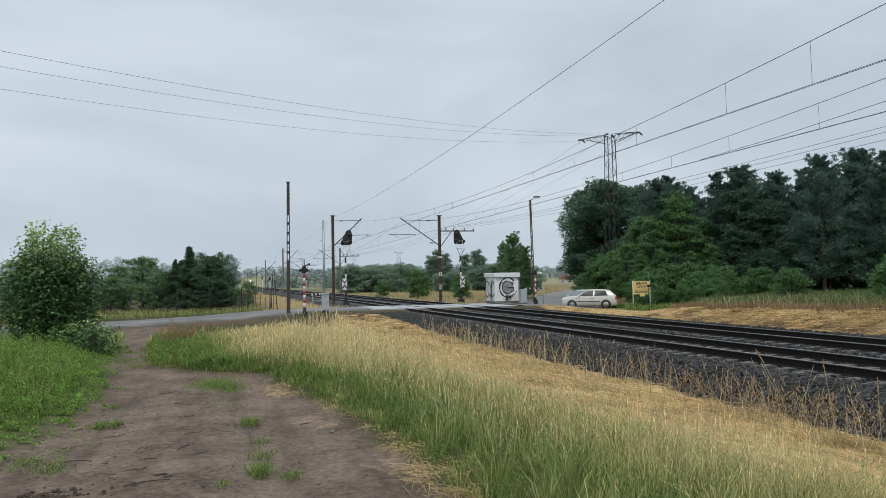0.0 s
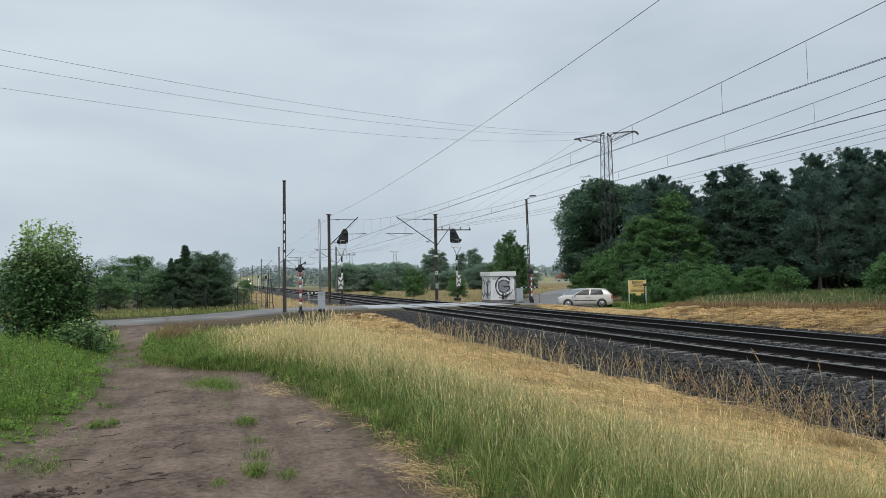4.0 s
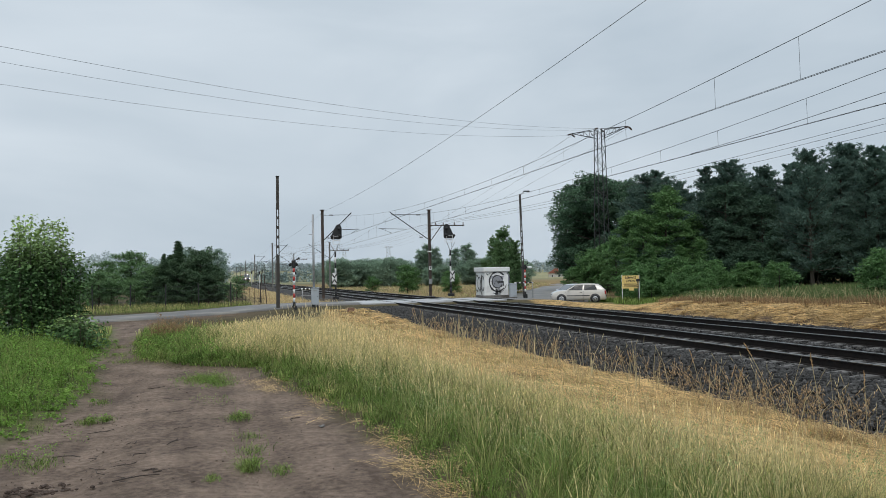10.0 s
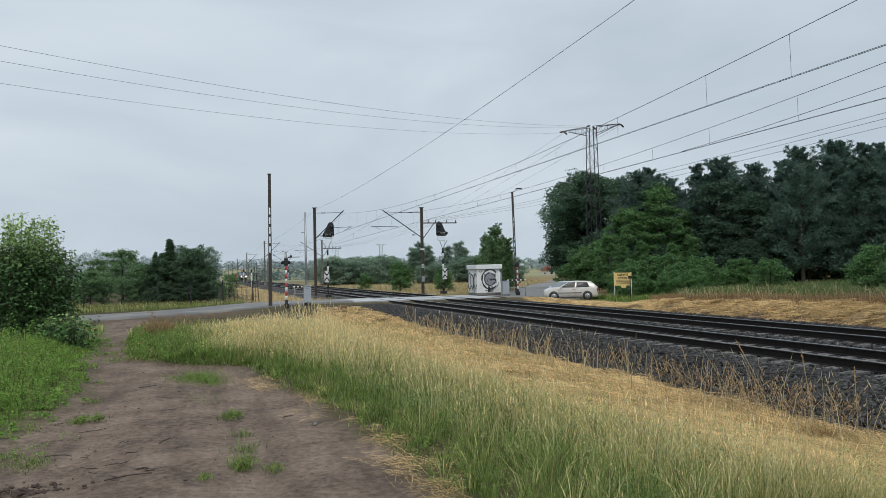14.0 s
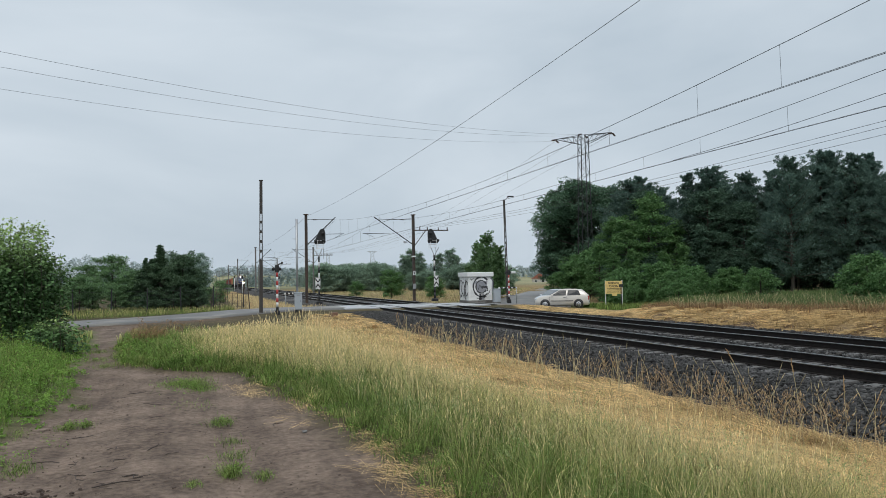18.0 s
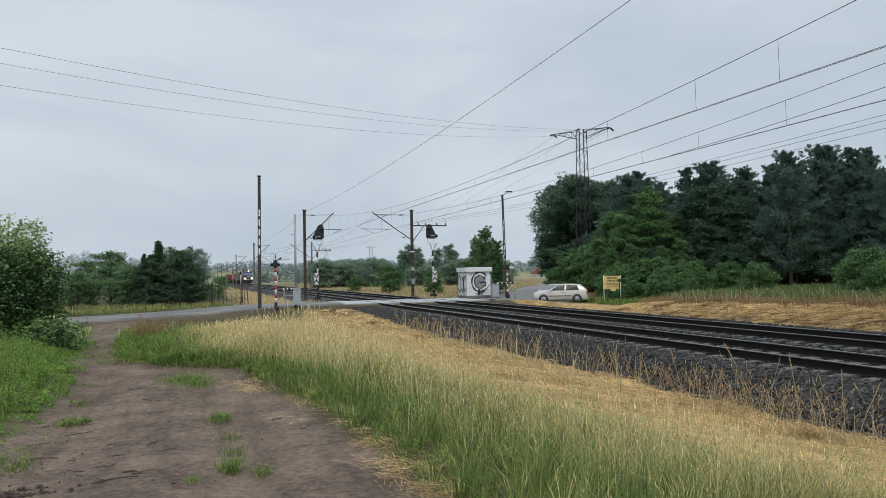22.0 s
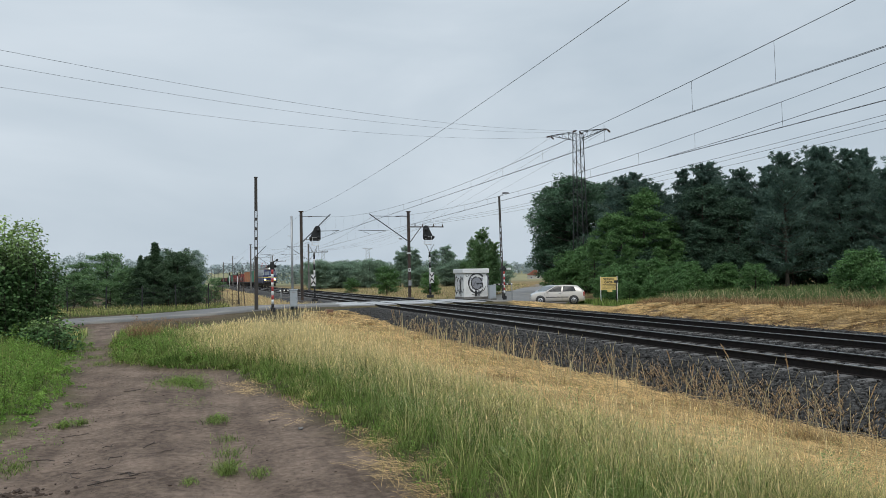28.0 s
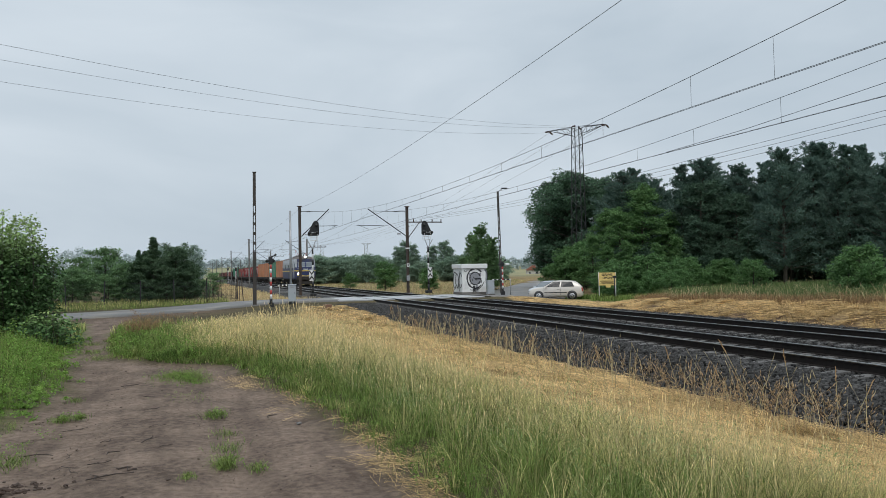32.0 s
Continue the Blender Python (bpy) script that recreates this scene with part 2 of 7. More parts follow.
def thing(name, m, label, category, group=""):
    ob = new(name)
    ob.matrix_basis = m
    return tagged(ob, label, category, group)


# ---- the lie of the land; the tops of the rails are at z = 0, the tracks run along y ----
TRACK_X = (12.0, 15.87)
DECK_Y = (50.6, 57.2)


def smooth(a, b, v):
    t = np.clip((np.asarray(v, float) - a) / (b - a), 0, 1)
    return t * t * (3 - 2 * t)


def lerp(a, b, t):
    return a + (b - a) * t


def spline(pts, n):
    """A smooth line through pts, n steps to each span."""
    p = [np.array(q, float) for q in pts]
    p = [2 * p[0] - p[1]] + p + [2 * p[-1] - p[-2]]
    out = []
    for i in range(1, len(p) - 2):
        for k in range(n):
            t = k / n
            a, b, c, d = p[i - 1:i + 3]
            out.append(0.5 * (2 * b + (c - a) * t + (2 * a - 5 * b + 4 * c - d) * t * t + (3 * b - a - 3 * c + d) * t ** 3))
    out.append(p[-2])
    return np.array(out)


ROAD = spline([(-70, 16, -.4), (-40, 33, -.38), (-20, 42.4, -.36), (-8, 47.4, -.34), (-1.5, 51.0, -.27), (4, 53.4, -.04), (8.4, 53.9, -.01),
               (13.9, 53.9, -.01), (19.2, 54.1, -.01), (22.0, 55.6, -.25), (24.5, 58.0, -.50), (27.5, 62.5, -.56), (32.6, 77, -.6), (42.8, 98.7, -.68), (56, 125, -.75), (71, 155, -.8), (96, 205, -.85)], 14)
ROAD_W = 3.3


def bumps(x, y, s, seed=0.0):
    """A cheap rolling relief between -1 and 1."""
    return (np.sin(x * s * 1.3 + seed) * np.cos(y * s * 0.9 + seed * 2) + np.sin((x + y) * s * 2.1 + seed * 3) * 0.5
            + np.cos((x - 1.7 * y) * s * 3.3 + seed) * 0.3) / 1.8


def toe(y):
    return lerp(-.6, -.2, smooth(27, 49, y)) + lerp(0, -.32, smooth(58, 68, y))


def land(x, y):
    """The height of the ground."""
    x, y = np.asarray(x, float), np.asarray(y, float)
    left = lerp(0.0, -.33, smooth(20, 42, y))
    near_x = smooth(-2, 4, x) * smooth(40, 48, y) * (1 - smooth(58, 70, y))
    left = lerp(left, -.25, near_x)
    left = left + .28 * smooth(-2.2, -4.5, x) * smooth(26, 14, y)
    z = lerp(left, toe(y), np.clip((x - 2.2) / 6.4, 0, 1) ** 1.2)
    z = np.where((x > 8.6) & (x < 20), toe(y) - .2, z)
    bank = lerp(-.72, np.interp(y, [22, 31, 36], [.27, .13, .02]), smooth(20.5, 22.9, x)) + .09 * bumps(x, y, 1.1, 2.0) * smooth(20.8, 22, x) * smooth(24.5, 23, x) + .12 * smooth(28, 45, x)
    right = lerp(bank, -.6, smooth(35.5, 45, y - .8 * (x - 23)))
    z = np.where(x >= 20, right, z)
    z = z + 0.05 * bumps(x, y, 0.35, 1.0) * smooth(30, 60, np.hypot(x, y))
    z = z + 13 * smooth(420, 1100, np.hypot(x, y))
    flat = np.ravel(np.stack([x, y], -1)).reshape(-1, 2)
    zz = np.ravel(z).copy()
    sel = np.where((flat[:, 0] > -75) & (flat[:, 0] < 95) & (flat[:, 1] > 8) & (flat[:, 1] < 200))[0]
    for i in range(0, len(sel), 20000):
        s = sel[i:i + 20000]
        d2 = ((flat[s, None, :] - ROAD[None, :, :2]) ** 2).sum(-1)
        k = d2.argmin(1)
        d = np.sqrt(d2[np.arange(len(s)), k])
        w = 1 - smooth(ROAD_W - .2, ROAD_W + 3.0, d)
        zz[s] = lerp(zz[s], ROAD[k, 2] - .07, w)
    return zz.reshape(z.shape)


def track_edges(y):
    """The bare sandy way's left and right edge."""
    left = np.interp(y, [0, 9, 12, 15, 19, 23, 30, 42], [-2.9, -2.5, -2.0, -2.05, -2.6, -2.9, -3.6, -5.0])
    right = np.interp(y, [0, 6, 8, 10.4, 12.7, 16.1, 17.2, 18.8, 23.8, 30, 42], [1.9, 1.7, 1.7, 1.5, 1.1, .6, -.7, -1.8, -2.3, -2.7, -3.0])
    return left, right


def soil_mask(x, y):
    a, b = track_edges(y)
    e = 0.25 * bumps(x, y, 1.7, 2.0) + 0.12 * bumps(x, y, 5.0, 4.0)
    return smooth(-.25, .25, np.minimum(x - a, b - x) + e)


def make_ground():
    def axis(spans):
        out = []
        for a, b, n in spans:
            out += list(np.linspace(a, b, n, endpoint=False))
        return np.array(out + [spans[-1][1]])
    xs = axis([(-2500, -300, 12), (-300, -60, 16), (-60, -10, 50), (-10, 10, 100), (10, 22, 30), (22, 60, 60), (60, 300, 24), (300, 2500, 12)])
    ys = axis([(-600, -40, 12), (-40, 3, 24), (3, 30, 135), (30, 70, 90), (70, 200, 60), (200, 1200, 40), (1200, 3500, 8)])
    X, Y = np.meshgrid(xs, ys)
    Z = land(X, Y)
    soil = soil_mask(X, Y) * (Y < 44)
    a, b = track_edges(Y)
    mid = (a + b) / 2
    rut = np.exp(-((X - mid - .85) / .35) ** 2) + np.exp(-((X - mid + .95) / .35) ** 2)
    Z = Z - soil * (.05 + .045 * rut) + soil * .018 * bumps(X, Y, 4.0, 3.0)
    # bare earth along the road's edge
    earth = np.exp(-((Y - np.interp(X, [-30, -8, -1, 4], [34.5, 42.2, 46.5, 48.5])) / 2.2) ** 2) * smooth(4, 0, X) * (X > -40)
    earth = np.maximum(earth, (X > 19) * smooth(22.6, 21.2, X - .9 * bumps(X, Y, 1.6, 2.0)) * (Y < 48))
    straw = smooth(-.6, .3, X - np.interp(Y, [4, 5.7, 7.6, 9, 11.3, 14.2, 17.4, 24, 30, 36, 45], [5.5, 5.1, 4.75, 4.5, 4.2, 3.85, 3.45, 3.3, 3.6, 4.7, 6.2]) + .4 * bumps(X, Y, .8, 5.0)) * (X < 10) * smooth(48, 38, Y + bumps(X, Y, .7, 1.0)) + (X > 20.6) * (Y < 54) * np.where(Y < 38, smooth(24.0, 23.2, X), smooth(29, 26.5, X))
    straw = np.maximum(straw, smooth(2, 5, X) * (X < 9.5) * (Y > 56) * smooth(260, 180, Y))
    straw = np.maximum(straw, (X > 20) * smooth(60, 68, Y) * smooth(300, 220, Y) * (.45 + .4 * bumps(X, Y, .12, 4.0)))
    green = smooth(-1.5, -3.0, X) * (Y < 40) + (X > 10) * (Y < 64) * np.where(Y < 38, smooth(23.0, 23.6, X), smooth(26, 28, X))
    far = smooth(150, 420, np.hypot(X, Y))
    n = len(xs)
    idx = np.arange(len(ys) * n).reshape(len(ys), n)
    F = np.stack([idx[:-1, :-1], idx[:-1, 1:], idx[1:, 1:], idx[1:, :-1]], -1).reshape(-1, 4)
    V = np.stack([X, Y, Z], -1).reshape(-1, 3)
    m = bpy.data.materials.new("meadow_soil")
    m.use_nodes = True
    nt = m.node_tree
    N, L = nt.nodes.new, nt.links.new
    bs = nt.nodes["Principled BSDF"]
    tc = N("ShaderNodeTexCoord")

    def noise_col(c1, c2, s1, s2):
        k1, k2 = N("ShaderNodeTexNoise"), N("ShaderNodeTexNoise")
        for k, s in ((k1, s1), (k2, s2)):
            k.inputs["Scale"].default_value, k.inputs["Detail"].default_value = s, 7.0
            k.inputs["Roughness"].default_value = .62
            L(tc.outputs["Object"], k.inputs["Vector"])
        ad = N("ShaderNodeMath")
        ad.operation = "ADD"
        L(k1.outputs["Fac"], ad.inputs[0])
        L(k2.outputs["Fac"], ad.inputs[1])
        r = N("ShaderNodeMapRange")
        r.inputs["From Min"].default_value, r.inputs["From Max"].default_value = .78, 1.22
        L(ad.outputs[0], r.inputs["Value"])
        mx = N("ShaderNodeMix")
        mx.data_type = "RGBA"
        mx.inputs["A"].default_value, mx.inputs["B"].default_value = (*c1, 1), (*c2, 1)
        L(r.outputs[0], mx.inputs["Factor"])
        return mx.outputs["Result"], ad.outputs[0]

    def streaks(base, dark):
        mp = N("ShaderNodeMapping")
        mp.inputs["Scale"].default_value, mp.inputs["Rotation"].default_value = (2.6, .28, 1), (0, 0, radians(6))
        L(tc.outputs["Object"], mp.inputs["Vector"])
        k = N("ShaderNodeTexNoise")
        k.inputs["Scale"].default_value, k.inputs["Detail"].default_value, k.inputs["Roughness"].default_value = 1.0, 8.0, .6
        L(mp.outputs["Vector"], k.inputs["Vector"])
        r = N("ShaderNodeMapRange")
        r.inputs["From Min"].default_value, r.inputs["From Max"].default_value, r.inputs["To Max"].default_value = .48, .66, .55
        L(k.outputs["Fac"], r.inputs["Value"])
        mx = N("ShaderNodeMix")
        mx.data_type = "RGBA"
        L(r.outputs[0], mx.inputs["Factor"])
        L(base, mx.inputs["A"])
        mx.inputs["B"].default_value = (*dark, 1)
        return mx.outputs["Result"]

    def over(base, top, attr):
        at = N("ShaderNodeAttribute")
        at.attribute_name = attr
        mx = N("ShaderNodeMix")
        mx.data_type = "RGBA"
        L(at.outputs["Fac"], mx.inputs["Factor"])
        L(base, mx.inputs["A"])
        L(top, mx.inputs["B"])
        return mx.outputs["Result"]
    col, _ = noise_col((0.045, 0.042, 0.022), (0.14, 0.112, 0.058), .35, 6)
    # ground turns to a paler grey-green with distance from the camera
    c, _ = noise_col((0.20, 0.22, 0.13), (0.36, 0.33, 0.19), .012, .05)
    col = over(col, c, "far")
    c, _ = noise_col((0.07, 0.11, 0.03), (0.15, 0.18, 0.06), .5, 8)
    col = over(col, c, "green")
    c, _ = noise_col((0.22, 0.145, 0.06), (0.52, 0.37, 0.18), .9, 16)
    col = over(col, c, "straw")
    c, _ = noise_col((0.085, 0.058, 0.042), (0.19, 0.135, 0.10), .9, 9)
    col = over(col, c, "earth")
    c, h = noise_col((0.105, 0.077, 0.060), (0.285, 0.215, 0.168), 1.1, 13)
    c = streaks(c, (0.082, 0.060, 0.048))
    col = over(col, c, "soil")
    L(col, bs.inputs["Base Color"])
    bs.inputs["Roughness"].default_value = .95
    bs.inputs["Specular IOR Level"].default_value = .2
    bp = N("ShaderNodeBump")
    bp.inputs["Distance"].default_value, bp.inputs["Strength"].default_value = .05, .9
    L(h, bp.inputs["Height"])
    L(bp.outputs[0], bs.inputs["Normal"])
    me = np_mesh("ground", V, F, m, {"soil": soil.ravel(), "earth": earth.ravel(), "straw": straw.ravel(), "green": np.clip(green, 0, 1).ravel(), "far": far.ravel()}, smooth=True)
    tagged(new("ground", me), "sandy meadow ground with a bare dirt way and mown straw", "ground", kind="structure")


make_ground()


def make_road():
    n = len(ROAD)
    d = np.gradient(ROAD[:, :2], axis=0)
    d /= np.linalg.norm(d, axis=1)[:, None]
    side = np.stack([d[:, 1], -d[:, 0]], -1)
    prof = [(-1, -.15), (-1, 0), (-.5, .03), (0, .05), (.5, .03), (1, 0), (1, -.15)]
    V = []
    for u, dz in prof:
        w = ROAD_W * (1 + .03 * bumps(ROAD[:, 0], ROAD[:, 1], 1.1, u)) * u
        V.append(np.c_[ROAD[:, :2] + side * w[:, None], ROAD[:, 2] - .02 + dz])
    V = np.stack(V, 1)
    keep = [k for k in range(n - 1) if not (9.0 < ROAD[k, 0] < 18.6)]
    k = len(prof)
    F = [(i * k + j, i * k + j + 1, (i + 1) * k + j + 1, (i + 1) * k + j) for i in keep for j in range(k - 1)]
    tagged(new("road", np_mesh("road", V.reshape(-1, 3), F, M["asphalt"], smooth=False)), "narrow damp asphalt country road over the railway", "road", kind="structure")


make_road()


# ---- the railway ----
def make_ballast():
    ys = np.concatenate([np.arange(-60, 4, 2.0), np.arange(4, 60, .12), np.arange(60, 140, 1.0), np.arange(140, 760, 10.0)])
    tx = np.array([8.3, 8.7, 9.1, 9.5, 9.9, 10.2, 10.5, 10.9, 11.3, 11.7, 12.0, 12.4, 12.8, 13.2, 13.6, 13.94, 14.3, 14.7, 15.1, 15.5, 15.87, 16.3, 16.7, 17.1, 17.5, 17.8, 18.2, 18.6, 19.0, 19.4, 19.8])
    X, Y = np.meshgrid(tx, ys)
    top = -.205
    t = toe(Y) - .04
    Z = lerp(t, top, smooth(8.4, 10.15, X)) * (X < 14) + lerp(t, top, smooth(19.7, 18.0, X)) * (X >= 14)
    Z = Z - .06 * np.exp(-((X - 13.94) / .5) ** 2)
    rnd = np.random.RandomState(3)
    Z = Z + rnd.uniform(-.025, .025, Z.shape)
    X = X + .25 * bumps(X * 0, Y, 1.3, 1.0) * (np.abs(X - 13.94) > 5)
    n = len(tx)
    idx = np.arange(Z.size).reshape(Z.shape)
    F = np.stack([idx[:-1, :-1], idx[:-1, 1:], idx[1:, 1:], idx[1:, :-1]], -1).reshape(-1, 4)
    ob = new("ballast", np_mesh("ballast", np.stack([X, Y, Z], -1).reshape(-1, 3), F, M["ballast"]))
    tagged(ob, "dark crushed-stone ballast bed of the double track", "ballast", kind="structure")

    # loose stones, the nearest ones
    R = np.random.RandomState(5)
    cube = np.array([(a, b, c) for a in (-1, 1) for b in (-1, 1) for c in (-1, 1)], float)
    quad = np.array([(0, 1, 3, 2), (4, 6, 7, 5), (0, 4, 5, 1), (2, 3, 7, 6), (0, 2, 6, 4), (1, 5, 7, 3)])

    def stones(n, x0, x1, y0, y1, smin, smax, power=1.0):
        y = y0 + (y1 - y0) * R.rand(n) ** power
        x = R.uniform(x0, x1, n)
        zt = np.where(x < 14, lerp(toe(y) - .04, top, smooth(8.4, 10.15, x)), top)
        s = R.uniform(smin, smax, n)
        v = cube[None] * (1 + R.uniform(-.5, .25, (n, 8, 3)))
        a = R.uniform(0, 6.283, n)
        tl = R.uniform(-1.2, 1.2, n)
        ca, sa, ct, st = np.cos(a), np.sin(a), np.cos(tl), np.sin(tl)
        vx, vy, vz = v[..., 0], v[..., 1] * .8, v[..., 2] * .62
        vy, vz = vy * ct[:, None] - vz * st[:, None], vy * st[:, None] + vz * ct[:, None]
        wx, wy = vx * ca[:, None] - vy * sa[:, None], vx * sa[:, None] + vy * ca[:, None]
        P = np.stack([wx * s[:, None] + x[:, None], wy * s[:, None] + y[:, None], vz * s[:, None] + (zt + .008)[:, None]], -1)
        return P.reshape(-1, 3), (quad[None] + (np.arange(n) * 8)[:, None, None]).reshape(-1, 4)
    sets = [stones(46000, 8.35, 10.6, 6, 50, .016, .046, 1.3), stones(44000, 10.4, 19.2, 7, 50, .017, .042, 1.2)]
    V, F, off = [], [], 0
    for v, f in sets:
        V.append(v)
        F.append(f + off)
        off += len(v)
    me = np_mesh("ballast_stones", np.concatenate(V), np.concatenate(F), M["stone"])
    tagged(new("ballast_stones", me), "loose dark angular ballast stones beside the rails", "stones", kind="stuff")


make_ballast()


def rail_profile():
    h = [(-.075, -.172), (-.07, -.160), (-.014, -.148), (-.009, -.045), (-.036, -.033), (-.036, -.006), (-.03, 0)]
    return h + [(-x, z) for x, z in h[::-1]]


def make_tracks():
    bm = bmesh.new()
    bm_prism(bm, rail_profile(), -60, 760)
    rail_me = mesh_of(bm, "rail", M["rail"])
    bm = bmesh.new()
    bm_box(bm, (0, 350, -.004), (.076, 820, .014))
    head_me = mesh_of(bm, "rail_head", M["railhead"])
    bm = bmesh.new()
    pr = [(-1.3, 0), (-1.3, -.05), (-1.28, -.2), (1.28, -.2), (1.3, -.05), (1.3, 0), (.9, .02), (.55, .02), (.4, -.01), (-.4, -.01), (-.55, .02), (-.9, .02)]
    bm_prism(bm, pr, -.13, .13)
    sleeper_me = mesh_of(bm, "sleeper", M["sleeper"])
    sl = np.array([v.co[:] for v in sleeper_me.vertices])
    for x, label in zip(TRACK_X, ("nearer track with dark rusty rails on concrete sleepers", "parallel second track with dark rails on concrete sleepers")):
        t = thing("railway_track", pose(x, 0, 0), label, "railway track", "double track")
        for s in (-.7525, .7525):
            r = piece("rail", rail_me, pose(s, 0, 0), t)
            piece("rail_head", head_me, pose(0, 0, 0), r)
        ys = [y for y in np.arange(-9.0, 84, .62) if not DECK_Y[0] - .2 < y < DECK_Y[1] + .2]
        for y in ys:
            piece("sleeper", sleeper_me, pose(0, y, -.190), t)
        far = np.arange(84, 420, .62)
        fs = [p.vertices[:] for p in sleeper_me.polygons if len(p.vertices) == 4]
        V = (sl[None] + np.stack([far * 0, far, far * 0 - .19], -1)[:, None]).reshape(-1, 3)
        F = (np.array(fs)[None] + (np.arange(len(far)) * len(sl))[:, None, None]).reshape(-1, 4)
        ob = new("far_sleepers", np_mesh("far_sleepers", V, F, M["sleeper"]))
        ob.parent = t
        tagged(ob, kind="stuff")


make_tracks()


def make_deck():
    """Concrete panels of the level crossing, between and beside the rails."""
    deck = thing("level_crossing_deck", pose(0, (DECK_Y[0] + DECK_Y[1]) / 2, 0), "pale wet concrete panels of the level crossing", "level crossing")
    tagged(deck, kind="structure")
    n = 6
    step = (DECK_Y[1] - DECK_Y[0]) / n
    spans = []
    for x in TRACK_X:
        spans += [(x - .63, x + .63)]
    spans += [(8.9, TRACK_X[0] - .81), (TRACK_X[0] + .81, TRACK_X[1] - .81), (TRACK_X[1] + .81, 18.9)]
    for a, b in spans:
        bm = bmesh.new()
        bm_box(bm, (0, 0, -.09), (b - a, step - .015, .16), .012)
        me = mesh_of(bm, "panel", M["deck"])
        for i in range(n):
            piece("panel", me, pose((a + b) / 2, (i + .5 - n / 2) * step, -.004 - .002 * (i % 3)), deck)


make_deck()


# ---- overhead line ----
def wire(bm, pts, r, n=5):
    """A thin round wire through pts."""
    rings = []
    for i, p in enumerate(pts):
        p = Vector(p)
        d = (Vector(pts[min(i + 1, len(pts) - 1)]) - Vector(pts[max(i - 1, 0)])).normalized()
        u = d.cross(Vector((0, 0, 1))).normalized()
        w = d.cross(u)
        rings.append([bm.verts.new(p + (u * math.cos(a) + w * math.sin(a)) * r) for a in [2 * math.pi * k / n for k in range(n)]])
    for a, b in zip(rings, rings[1:]):
        for k in range(n):
            bm.faces.new((a[k], a[(k + 1) % n], b[(k + 1) % n], b[k]))


MAST_Y = [3 + 70 * i for i in range(-1, 8)]


def sag(y, z_top, drop):
    """Height along a wire that hangs from masts seventy metres apart."""
    u = ((y - 3) / 70.0) % 1.0
    return z_top - drop * 4 * u * (1 - u)


def make_lines():
    for x, label in zip(TRACK_X, ("dark overhead line above the nearer track", "dark overhead line above the second track")):
        line = thing("overhead_line", pose(x, 0, 0), label, "overhead line", "overhead lines")
        for dx in (-.03, .03):
            bm = bmesh.new()
            wire(bm, [(dx, y, 5.76 - .0 * dx) for y in np.arange(-60, 500, 10)], .0062)
            part("contact_wire", bm, M["wire"], line)
        bm = bmesh.new()
        wire(bm, [(0, y, sag(y, 7.45, 1.42)) for y in np.arange(-60, 500, 2.5)], .0078)
        part("messenger_wire", bm, M["wire"], line)
        near = [10.4, 14.0, 17.0, 21.5, 26.0, 29.9, 33.8, 37.9] if x < 14 else [10.6, 14.4, 18.3, 22.4, 25.9, 29.7, 33.5, 37.4]
        for y in np.concatenate([near, 42.0 + np.arange(0, 8) * 4.0, 76 + np.arange(0, 30) * 4.6]):
            zt = sag(y, 7.45, 1.42)
            rod_part("dropper", (0, y, 5.77), (.02, y + .04, zt), .004, M["wire"], line, n=4)
    feeders = thing("feeder_lines", pose(0, 0, 0), "dark feeder wires beside the second track", "overhead wires")
    for x, z in ((20.15, 6.82), (20.9, 6.82), (22.0, 6.82)):
        bm = bmesh.new()
        wire(bm, [(x, y, sag(y, z, .6)) for y in np.arange(-60, 500, 3.5)], .007)
        part("feeder_wire", bm, M["wire"], feeders)
    bm = bmesh.new()
    wire(bm, [(15.87, 24, 5.78), (15.87, 20, 5.85), (15.9, 15.5, 6.05), (15.9, 9, 6.4), (15.9, 3, 6.8)], .008)
    part("anchor_wire", bm, M["wire"], feeders)
    lone = thing("earth_wire", pose(0, 0, 0), "single dark wire strung along the mast tops", "overhead wire")
    bm = bmesh.new()
    wire(bm, [(9.2, y, 7.27 + .00055 * (y - 45) ** 2 if y < 70 else sag(y, 7.6, .5)) for y in np.arange(-60, 500, 3.5)], .007)
    part("wire", bm, M["wire"], lone)


make_lines()


